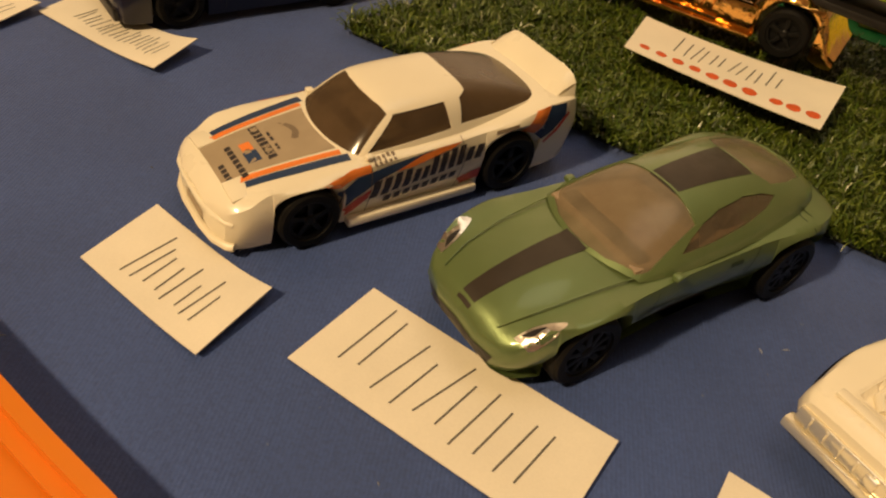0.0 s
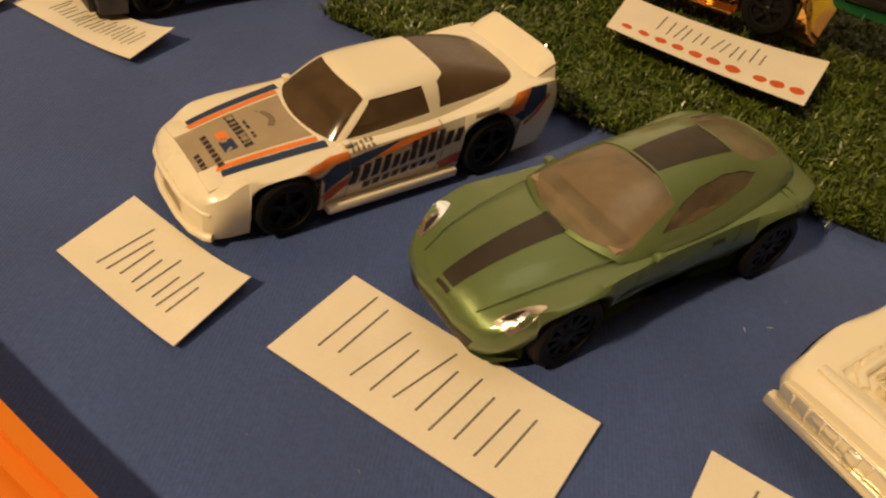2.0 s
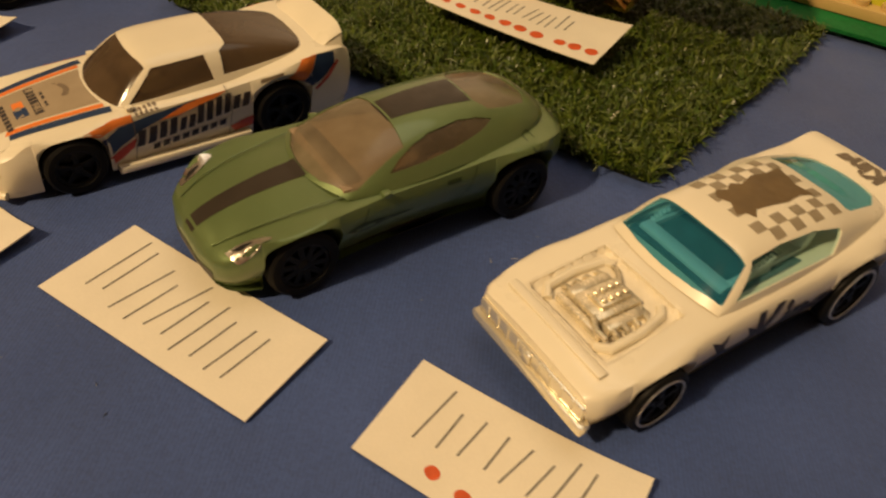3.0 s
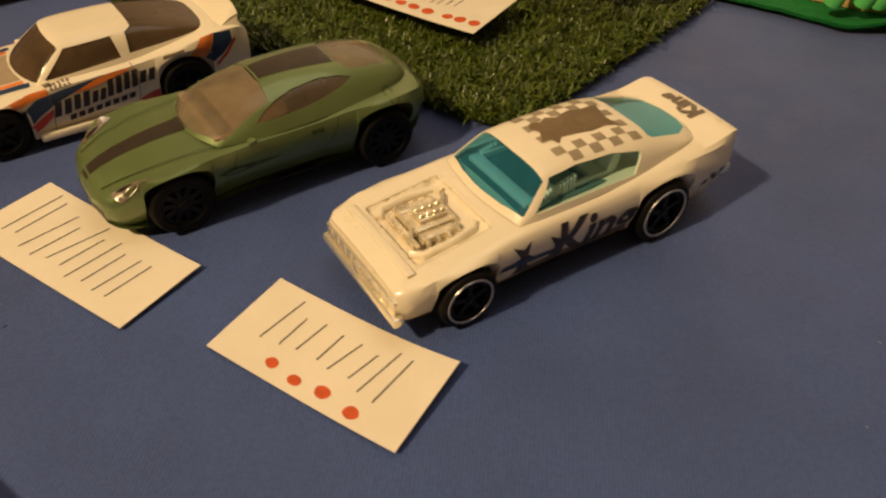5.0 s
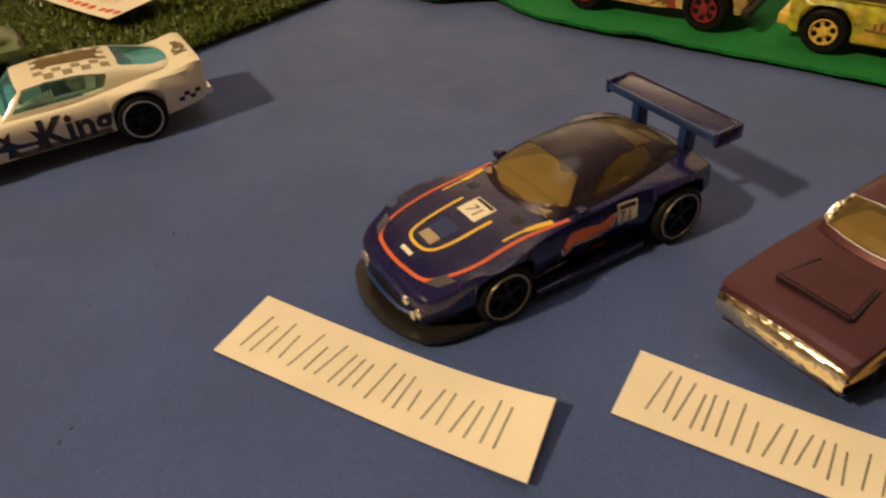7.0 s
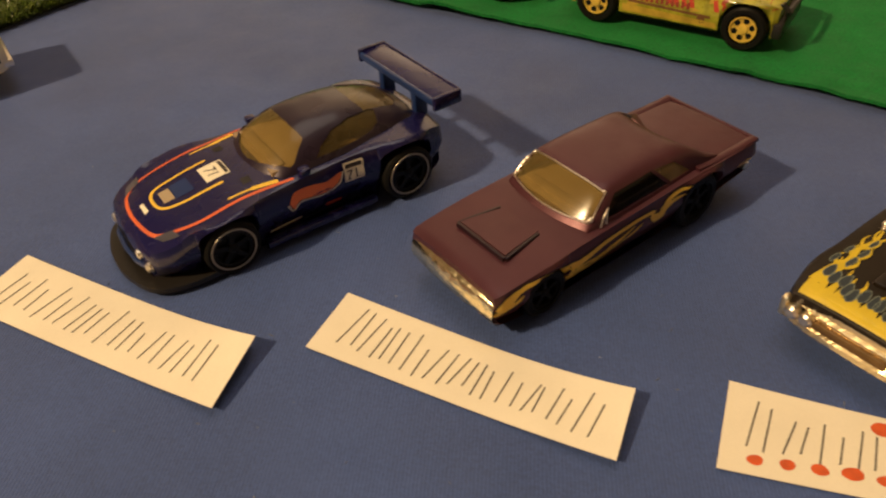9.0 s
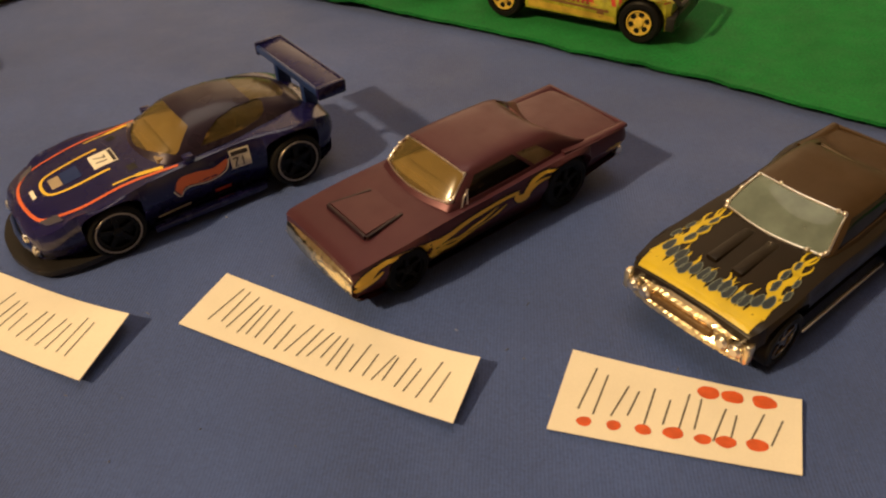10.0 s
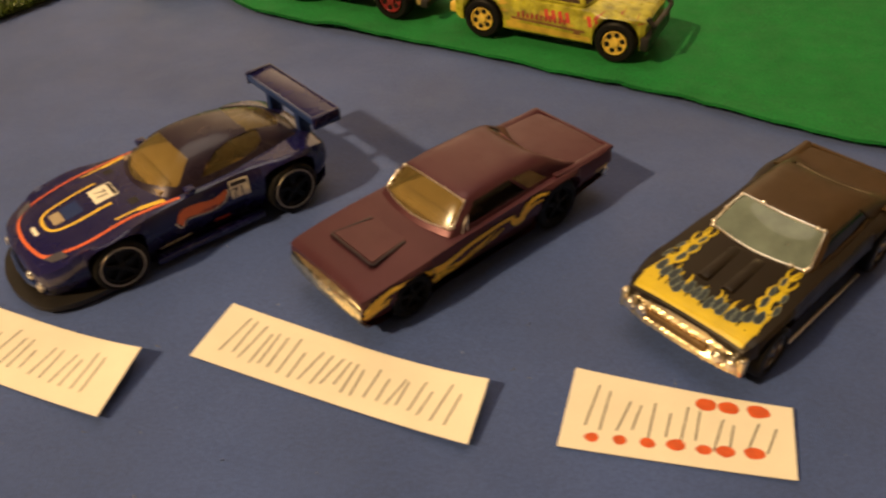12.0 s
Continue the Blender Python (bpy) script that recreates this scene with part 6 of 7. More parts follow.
for j in range(14):
    z = 4.9 + j * 0.42
    out = 35.8 - 0.09 * j + (0.5 if j in (2, 3, 10) else -0.3 if j in (5, 6, 7) else 0.0)
    rough = [0.15 + 0.85 * abs(i / 21 - 1) ** 1.5 for i in range(43)]
    rows.append([bm.verts.new((out + 0.15 * q * rnd.uniform(-1, 1) - 1.3 * abs(i / 21 - 1) ** 3, -13.0 + i * 0.619 + 0.24 * q * rnd.uniform(-1, 1), z + 0.18 * q * rnd.uniform(-1, 1))) for i, q in enumerate(rough)])
rows.append([bm.verts.new((34.0, -12.4 + i * 0.59, 10.6)) for i in range(43)])
for p, q in zip(rows, rows[1:]):
    for i in range(42):
        bm.faces.new((p[i], p[i + 1], q[i + 1], q[i]))
part("front_grille", bm, BRIGHT_CHROME, jet, "faceted sparkling chrome grille and bumper", sharp=0)
# the chrome's dark middle reflection is put into a bronze recess panel
part("grille_recess", box(bmesh.new(), 34.6, 35.95, -7.0, 6.0, 6.7, 8.3, 0.3), material("bronze_grille_reflection", (0.20, 0.12, 0.05), 0.35, 0.6, stain=0.2, stain_mm=4), jet, "grille recess with its dark reflection painted bronze")
for sy in (-1, 1):
    part("bumper_end", box(bmesh.new(), 33.4, 35.6, sy * 12.8 - 0.9, sy * 12.8 + 0.6, 5.2, 9.6, 0.7), BRIGHT_CHROME, jet)
for sy in (-1, 1):
    for k in range(2):
        part("headlight", lathe(bmesh.new(), [(1.3, 34.6), (1.3, 36.0), (0.8, 36.4)], 14, axis="x", centre=(0, sy * (11.0 - k * 2.7), 7.6)), CHROME, jet, "round chrome headlight")
frame_line = [(12.5, 0), (12.3, 2), (11.9, 5), (10.6, 10.0), (9.9, 10.4), (6.6, 9.6), (3.3, 8.8), (4.0, 4.5), (4.2, 0)]
frame_line += [(x, -y) for x, y in frame_line[-2::-1]]
part("windshield_frame", wire_on(skin, frame_line, 0.24), CHROME, jet, "worn chrome windshield frame")
rnd = random.Random(6)
for x, y in ((10.7, -9.9), (9.9, -10.3), (7.0, -9.7), (3.6, -8.8), (3.9, -4.0), (3.4, 8.6), (3.6, 7.4), (10.7, 9.8), (10.0, 10.2), (11.4, 7.4)):
    hit, normal = cast(skin, "top", x, y)
    bm = bmesh.new()
    bmesh.ops.create_icosphere(bm, subdivisions=2, radius=rnd.uniform(0.4, 0.65), matrix=Matrix.Translation(hit + normal * 0.1))
    part("frame_bead", bm, CHROME, jet, "worn bright chrome bead")
for sy in (-1, 1):
    bm = bmesh.new()
    sheet_into(bm, lambda u, v: (-17.4 - 14.0 * u, sy * (13.0 - 2.2 * v), 13.5 + (0.45 + 0.25 * u * u) * math.sin(math.pi * (0.15 + 0.8 * v)) + 0.8 * (1 - u) ** 3), 12, 6, 0.5)
    part("trunk_ridge", bm, SHEEN_BROWN, jet)
part("tail_edge", box(bmesh.new(), -31.9, -31.0, -12.8, 12.8, 12.9, 13.95, 0.25), SHEEN_BROWN, jet)
# the trunk top's reflected brown, laid on as colour
prints(jet, skin, "trunk_sheen", "top", [[(-19.5, -11.0), (-19.5, 11.0), (-30.6, 11.0), (-30.6, -11.0)]], SHEEN_BROWN, step=2.0, lift=0.04)
for sy in (-1, 1):
    bm = bmesh.new()
    box(bm, 13.6, 25.6, sy * 2.6 - 1.2, sy * 2.6 + 1.2, 12.4, 13.95, 0.5)
    part("hood_scoop", bm, JET, jet)
rnd = random.Random(11)
licks = [[(34.2, -11.6), (34.2, 11.6), (31.0, 11.8), (31.8, 6.0), (32.2, 0), (31.8, -6.0), (31.0, -11.8)]]
for k in range(15):
    y = -10.8 + k * 1.54
    reach = 3.0 + 4.4 * (abs(y) / 11) ** 2 + rnd.uniform(-0.8, 1.4)
    bend = rnd.uniform(-1.0, 1.0)
    licks.append(curve2([(32.4, y - 0.85), (29.6, y - 0.5 + bend * 0.4), (30.0 - reach * 0.6, y - 0.15 + bend), (30.0 - reach, y + bend * 0.2), (30.0 - reach * 0.66, y + 0.3 + bend), (29.8, y + 0.45 + bend * 0.4), (32.4, y + 0.85)], 4))
for sy in (-1, 1):
    licks += [q for q in lick([(31.0, sy * 10.8), (26.4, sy * 10.4), (22.6, sy * 9.6), (19.0, sy * 10.0), (15.4, sy * 9.2), (11.6, sy * 9.6)], (2.6, 1.9, 1.2, 1.0, 0.8, 0.3))]
    for x, y, w in ((25.6, 10.0, 1.2), (22.0, 9.5, 1.0), (18.4, 9.7, 0.9), (15.4, 9.2, 0.7)):
        licks += [q for q in lick([(x, sy * y), (x - 1.0, sy * (y - 1.2 * w)), (x - 2.6, sy * (y - 1.7 * w)), (x - 4.4, sy * (y - 1.2 * w))], (0.9 * w, 0.7 * w, 0.45 * w, 0.1))]
        licks += [q for q in lick([(x, sy * y), (x - 1.2, sy * (y + 0.9 * w)), (x - 2.8, sy * (y + 1.3 * w)), (x - 4.2, sy * (y + 1.0 * w))], (0.8 * w, 0.6 * w, 0.4 * w, 0.1))]
prints(jet, skin, "flame", "top", licks[:1], P_LEMON, "yellow printed flame", step=0.5, lift=0.12)
for f in licks[1:16]:
    prints(jet, skin, "flame", "top", [f], P_LEMON, "yellow printed flame")
prints(jet, skin, "flame", "top", licks[16:], P_LEMON, "yellow printed flame", lift=0.09)
for sy in (-1, 1):
    for x, y, r in ((23.4, 8.9, 1.0), (20.0, 8.5, 0.9), (16.4, 8.7, 0.8), (24.0, 11.6, 0.9), (20.4, 11.0, 0.8)):
        drop = curve2([(x + 1.5 * r, sy * y), (x + 0.6 * r, sy * (y + 0.6 * r)), (x - 1.2 * r, sy * (y + 0.4 * r)), (x - 2.0 * r, sy * y), (x - 0.8 * r, sy * (y - 0.5 * r)), (x + 1.5 * r, sy * y)], 4)[:-1]
        prints(jet, skin, "flame_drop", "top", [drop], TEAL_DARK, "dark drop in the flames", lift=0.16)
        prints(jet, skin, "flame_edge", "top", ribbon(drop + drop[:1], 0.16), P_DROP_EDGE, "pale grey drop outline", lift=0.19)
for k in range(15):
    y = -10.4 + k * 1.5 + rnd.uniform(-0.3, 0.3)
    x = 31.0 - 2.8 * (abs(y) / 11) ** 2 - rnd.uniform(0, 1.8)
    drop = curve2([(x + 1.7, y), (x + 0.9, y + 0.72), (x - 0.9, y + 0.62), (x - 2.0, y + rnd.uniform(-0.3, 0.3)), (x - 0.9, y - 0.62), (x + 0.9, y - 0.72), (x + 1.7, y)], 4)[:-1]
    prints(jet, skin, "flame_drop", "top", [drop], TEAL_DARK, "dark drop in the flames", lift=0.16)
    prints(jet, skin, "flame_edge", "top", ribbon(drop + drop[:1], 0.16), P_DROP_EDGE, "pale grey drop outline", lift=0.19)

for sy in (-1, 1):
    bm = bmesh.new()
    box(bm, -9.4, 18.6, sy * 13.9 - 0.3, sy * 13.9 + 0.3, 2.6, 3.2, 0.12)
    part("sill_trim", bm, CHROME, jet)

# dark blue car at the row's far end
INK_BLUE = material("ink_blue_paint", (0.008, 0.008, 0.024), 0.35, 0.1, stain=0.1, stain_mm=10, coat=0.3)
far_car, skin = toy_car(dict(
    label="dark navy die-cast car seen at the row's far end", at=(-22.5, 178.5, 0, 223), paint=INK_BLUE, glass=SMOKE, crown=0.6, flare=0.4,
    rows=[(34, 10, 4.0, 8.4, 9.4, 9), (32.5, 12.6, 2.0, 9.0, 10.4, 11), (26, 13.2, 1.8, 10.0, 11.2, 11.2), (14, 13.2, 1.8, 11.0, 12.2, 11), (0, 13.2, 1.8, 12.0, 13.2, 11), (-16, 13.4, 1.8, 12.8, 14, 11), (-28, 13.2, 2.4, 13, 14.6, 11), (-33, 12.2, 3.4, 12.4, 14, 10.4)],
    arches=[(20, 6.6, 5.8), (-20, 6.8, 6.0)], wheels=[(20, 5.8), (-20, 6.0)], track=(11.4, 11.6),
    cols=[((11, 0, 12.5), (2.5, 0, 19.5), "g", 4), ((8.6, 10, 12.4), (1.2, 8.4, 19.2), "b"), ((7, 11, 12.6), (0, 8.8, 19.1), "g", 3), ((-10, 11, 13.4), (-9, 8.8, 19), "b", 2), ((-21, 9, 14.2), (-14, 8, 18.4), "g", 4), ((-23, 0, 14.4), (-15, 0, 18.6), "g")],
    pane_names={1: "windshield", 3: "side_window", 5: "rear_window"}, across=(1, 5)))
bm = bmesh.new()
box(bm, 32.6, 34.6, -10.5, 10.5, 2.2, 5.4, 0.5)
part("front_bumper", bm, BLACK, far_car)
prints(far_car, skin, "stripe", "top", [[(30, 3.0), (30, 8.0), (13, 8.6), (13, 2.6)]], P_ORANGE, "orange print")
prints(far_car, skin, "stripe", "top", [[(30, -8.0), (30, 2.4), (13, 2.0), (13, -8.6)]], CREAM_WHITE, "cream print")
for view in ("left", "right"):
    prints(far_car, skin, "side_bar", view, [rect(-8, 8, 8.0, 9.0)], P_PALE_LAMP)
    prints(far_car, skin, "door_line", view, ribbon([(8.6, 11.0), (9.0, 3.0)], 0.2), P_DARK)

# ---- behind the row ----
TAN_BRICK = material("tan_brick_plastic", (0.62, 0.42, 0.16), 0.25, stain=0.04, stain_mm=20, coat=0.3)
YELLOW_BRICK = material("yellow_brick_plastic", (0.60, 0.60, 0.035), 0.3, stain=0.04, stain_mm=20, coat=0.3)
LEAF_GREEN = material("bright_green_plastic", (0.12, 0.58, 0.14), 0.3, stain=0.05, stain_mm=10, coat=0.3)
LEAF_DARK = material("deep_green_plastic", (0.02, 0.16, 0.04), 0.3, stain=0.05, stain_mm=10, coat=0.3)


def brick_plate(label, x, y, z, rz, nx, ny, mat, height=3.2, skip=()):
    """A plate of toy bricks with nx by ny studs, its near left corner at x, y."""
    p = thing("brick_plate", label, "toy brick", x, y, z, rz, group="toy brick plates")
    part("plate", box(bmesh.new(), 0, nx * 8 - 0.2, 0, ny * 8 - 0.2, 0, height, 0.15), mat, p)
    bm = lathe(bmesh.new(), [(2.45, 0), (2.45, 1.6), (2.3, 1.75)], 16, axis="z")
    first = part("stud", bm, mat, p)
    me = first.data
    first.matrix_basis = pose(4 * MM, 4 * MM, height * MM)
    for i in range(nx):
        for j in range(ny):
            if (i, j) == (0, 0) or (i, j) in skip:
                continue
            s = new("stud", me)
            s.parent = p
            s.matrix_basis = pose((4 + 8 * i) * MM, (4 + 8 * j) * MM, height * MM)
    return p


brick_plate("tan toy brick base plate lying on green felt", 150.0, 233.0, 1.9, -22.4, 12, 5, TAN_BRICK)
brick_plate("yellow toy brick plate stacked on the tan plate", 147.2, 239.2, 5.1, -22.4, 4, 5, YELLOW_BRICK, 4.2)
brick_plate("yellow toy brick plate stacked on the tan plate", 177.0, 227.8, 5.1, -22.4, 6, 5, YELLOW_BRICK, 4.2)
brick_plate("small yellow toy brick on the tan plate's edge", 166.5, 228.2, 5.1, -22.4, 2, 1, YELLOW_BRICK)


def leaf_plant(label, x, y, z, rx, ry, rz, mat, size=1.0, seed=0):
    """A toy plant: arms from a hub, with a ring stud at every tip and fork."""
    p = thing("plant_leaf", label, "toy plant", group="toy plants")
    p.matrix_basis = pose(x * MM, y * MM, z * MM, rx, ry, rz)
    rnd = random.Random(seed)
    bm = lathe(bmesh.new(), [(3.6, -1.0), (3.6, 0.8), (3.3, 1.0)], 16, axis="z")
    part("hub", bm, mat, p)
    for k in range(5):
        a = 2 * math.pi * k / 5 + rnd.uniform(-0.08, 0.08)
        reach = (16.5 if k % 3 else 18.5) * size
        bm = bmesh.new()
        turn = Matrix.Rotation(a, 4, "Z")
        box(bm, 2.0, reach - 1.5, -1.9, 1.9, -1.0, 0.8, 0.4, turn)
        forks = [(reach, 0.0)]
        for side in (-1, 1):
            box(bm, 0, 7.0 * size, -1.6, 1.6, -1.0, 0.7, 0.35, turn @ Matrix.Translation((reach * 0.45, 0, 0)) @ Matrix.Rotation(side * 0.9, 4, "Z"))
            forks.append((reach * 0.45 + 7.4 * size * math.cos(0.9), side * 7.4 * size * math.sin(0.9)))
        part("arm", bm, mat, p)
        for fx, fy in forks:
            c = turn @ Vector((fx, fy, 0))
            drop = rnd.uniform(-1.2, 0.4)
            ring = lathe(bmesh.new(), [(1.5, 2.2), (2.7, 2.2), (2.9, 1.9), (2.9, -2.6 + drop), (2.0, -2.9 + drop), (1.5, -2.6 + drop), (1.5, 2.2)], 14, axis="z", centre=c, closed=False)
            part("stud", ring, mat, p)
    return p


leaf_plant("bright green plastic toy plant beside the yellow bricks", 231.0, 205.0, 13.0, 16, 4, 12, LEAF_GREEN, 1.02, 1)
leaf_plant("bright green plastic toy plant near the jeep", 266, 226, 14.0, 18, 8, 40, LEAF_GREEN, 1.0, 2)
leaf_plant("deep green plastic toy plant behind the bright ones", 250, 229, 17.5, 16, -5, 5, LEAF_DARK, 1.0, 3)
stem = thing("round_brick", "small brown round toy brick under the plants", "toy brick", 248, 222, 2.2)
part("stem", lathe(bmesh.new(), [(3.2, 0), (3.2, 9.0), (2.4, 9.0), (2.4, 10.6)], 16, axis="z"), material("reddish_brown_plastic", (0.18, 0.06, 0.03), 0.3), stem)

# safari jeep
SAND = material("sand_paint", (0.60, 0.41, 0.15), 0.32, stain=0.45, stain_mm=5, coat=0.3)
MUD = material("brown_mud_print", (0.20, 0.09, 0.035), 0.5, stain=0.3, stain_mm=4)
DARK_RED = material("red_brown_print", (0.30, 0.055, 0.03), 0.4, stain=0.25, stain_mm=4)
INSIDE_BROWN = material("brown_interior", (0.13, 0.075, 0.035), 0.5, stain=0.3, stain_mm=4)
RED_HUB = material("red_hub_plastic", (0.19, 0.015, 0.017), 0.35, coat=0.3)
jeep = thing("toy_jeep", "sand coloured open die-cast jeep with red wheel hubs", "toy car", 302.4, 180.3, 1.9, -26.8, group="toy cars", size=1.08)
shell = body_shell([(30, 7.6, 6.0, 11.0, 13.0, 6.8), (29, 8.4, 5.0, 12.0, 14.4, 7.6), (20, 9.2, 4.6, 12.6, 15.0, 8.4), (9, 10.6, 4.6, 12.8, 15.2, 9.6), (4, 11.2, 4.2, 12.8, 13.6, 10.4), (-10, 11.4, 4.2, 12.8, 13.4, 10.6), (-24, 11.4, 4.8, 12.8, 13.4, 10.6), (-26, 11.2, 5.2, 12.6, 13.2, 10.4)],
                   [(19.5, 7.4, 6.6), (-19.5, 7.4, 6.6)], flare=0.8, crown=0.3)
skin = tree_of(shell)
part("body", shell, SAND, jeep, "muddy sand coloured body")
bm = bmesh.new()
for sy in (-1, 1):
    tube(bm, [(7.5, sy * 9.4, 13.5), (4.4, sy * 9.0, 23.0), (-8, sy * 9.2, 24.0), (-22, sy * 9.2, 23.4), (-24.5, sy * 9.4, 13.4)], 1.1)
    tube(bm, [(-8, sy * 9.2, 24.0), (-8.5, sy * 9.6, 13.4)], 1.1)
for x, z in ((4.4, 23.0), (-8, 24.0), (-22, 23.4)):
    tube(bm, [(x, -9.1, z), (x, 9.1, z)], 1.1)
part("roll_cage", bm, material("brown_cage", (0.21, 0.135, 0.06), 0.4, stain=0.3, stain_mm=5), jeep, "mud brown roll cage")
for y in (-4.6, 4.6):
    bm = bmesh.new()
    box(bm, -7.5, -5.2, y - 2.8, y + 2.8, 13.0, 19.4, 0.6)
    box(bm, -5.6, -0.6, y - 2.8, y + 2.8, 12.8, 14.6, 0.5)
    part("seat", bm, INSIDE_BROWN, jeep)
part("rear_bench", box(bmesh.new(), -20, -17.6, -7.6, 7.6, 13.0, 17.6, 0.6), INSIDE_BROWN, jeep)
part("dashboard", box(bmesh.new(), 3.4, 6.0, -9, 9, 12.8, 15.6, 0.4), INSIDE, jeep)
part("tub", box(bmesh.new(), -23.5, 3.6, -9.4, 9.4, 13.3, 13.9, 0.1), INSIDE, jeep)
bm = bmesh.new()
box(bm, 5.2, 6.0, -9.2, 9.2, 14.6, 22.2, 0.2, Matrix.Translation((6, 0, 14)) @ Matrix.Rotation(radians(-16), 4, "Y") @ Matrix.Translation((-6, 0, -14)))
part("windshield", bm, SMOKE, jeep)
bm = bmesh.new()
box(bm, 29.6, 32.2, -10.5, 10.5, 5.0, 7.6, 0.4)
part("front_bumper", bm, BLACK, jeep)
bm = bmesh.new()
box(bm, -28.4, -26.0, -10.4, 10.4, 4.8, 6.8, 0.4)
part("rear_bumper", bm, SAND, jeep)
part("chassis", box(bmesh.new(), -24, 28, -7, 7, 3.4, 8.5, 0.4), BLACK, jeep)
for view in ("left", "right"):
    prints(jeep, skin, "red_stripe", view, [[(7.4, 4.6), (10.2, 4.6), (8.4, 14.6), (5.4, 14.6)]], DARK_RED, "red brown stripe")
    prints(jeep, skin, "badge", view, [disc2(-2.5, 9.4, 2.3)], MUD)
    prints(jeep, skin, "mud", view, [[(-22, 5.4), (-12, 5.0), (-9, 6.0), (-16, 7.2)], [(12, 8.0), (20, 11.5), (26, 11.0), (18, 10.2)], [(-24, 11.5), (-14, 12.6), (-18, 10.8)]], MUD)
rnd = random.Random(9)
for view in ("left", "right"):
    for n in range(14):
        x, z, r = rnd.uniform(-25, 27), rnd.uniform(5.5, 12.2), rnd.uniform(0.6, 1.7)
        prints(jeep, skin, "mud_splash", view, [[(x + r * q * math.cos(a), z + 0.6 * r * q * math.sin(a)) for a, q in ((0, 1.7), (1.1, 0.7), (2.0, 1.2), (3.2, 0.8), (4.2, 1.3), (5.3, 0.7))]], MUD, lift=0.05)
    prints(jeep, skin, "door_line", view, ribbon(curve2([(3.6, 12.6), (3.8, 8.0), (3.0, 5.0), (-5.0, 5.0), (-9.0, 6.4), (-9.2, 12.4)]), 0.3), MUD, lift=0.06)
for x in (19.5, -19.5):
    for sy in (-1, 1):
        wheel(jeep, x, sy * 10.2, 6.6, 5.2, RED_HUB, sy, 0)
spare = new("spare_wheel")
spare.parent = jeep
spare.matrix_basis = pose(-28.4 * MM, 2.0 * MM, 13.6 * MM, 0, 0, 90)
part("tyre", lathe(bmesh.new(), [(2.0, -1.8), (5.2, -2.0), (5.9, -1.2), (5.9, 1.2), (5.2, 2.0), (2.0, 1.8)], 28), material("tan_tyre", (0.34, 0.24, 0.13), 0.5), spare)

# lime safari wagon
LIME = material("lime_yellow_paint", (0.36, 0.33, 0.028), 0.3, stain=0.55, stain_mm=4, coat=0.5)
YELLOW_RIM = material("yellow_rim_plastic", (0.64, 0.44, 0.07), 0.32, stain=0.2, stain_mm=3)
wagon, skin = toy_car(dict(
    name="toy_wagon", label="lime yellow die-cast safari wagon with yellow wheels", at=(374.2, 144.0, 1.9, -26.7), size=1.07, paint=LIME, glass=SMOKE, crown=0.5, flare=0.6,
    rows=[(29.6, 10.6, 5.4, 11.4, 12.6, 9.6), (28.9, 11.4, 4.4, 12.0, 13.4, 10.2), (22, 12.0, 4.2, 12.8, 14.4, 10.6), (12, 12.2, 4.2, 13.4, 14.8, 10.8), (0, 12.2, 4.2, 13.8, 15.0, 10.8), (-16, 12.2, 4.2, 13.8, 15.0, 10.8), (-30, 12.0, 4.6, 13.6, 15.0, 10.6), (-32, 11.2, 5.4, 13, 14.6, 10)],
    arches=[(21.4, 7.0, 6.3), (-21.8, 7.0, 6.3)], wheels=[(21.4, 6.2), (-21.8, 6.2)], track=(10.6, 10.6), rim=YELLOW_RIM, spokes=0,
    cols=[((13, 0, 15.0), (6, 0, 23.6), "g", 3), ((11.4, 10.0, 14.8), (5, 8.8, 23.4), "b"), ((9.8, 10.8, 14.9), (3.6, 9.2, 23.3), "g", 3), ((-4, 10.9, 15), (-4.4, 9.3, 23.4), "b"), ((-6, 10.9, 15), (-6.4, 9.3, 23.4), "g", 3), ((-26, 10.6, 15), (-25, 9.2, 23.0), "b"), ((-29.6, 9.4, 15), (-28, 8.4, 22.8), "g", 3), ((-30.4, 0, 15.0), (-28.8, 0, 22.9), "g")],
    pane_names=PANES, across=(1, 7)))
bm = bmesh.new()
box(bm, 28.6, 31.4, -11.6, 11.6, 4.6, 9.0, 0.7)
for sy in (-1, 1):
    tube(bm, [(30.8, sy * 9.0, 6.0), (31.6, sy * 9.2, 12.0), (29.6, sy * 9.4, 14.0)], 0.8)
tube(bm, [(31.7, -9.2, 11.6), (32.0, 0, 11.6), (31.7, 9.2, 11.6)], 0.8)
part("brush_guard", bm, BLACK, wagon, "black tubular brush guard")
part("rear_bumper", box(bmesh.new(), -35.4, -31.6, -8.6, 8.6, 4.8, 8.0, 0.6), YELLOW_RIM, wagon, "yellow rear step")
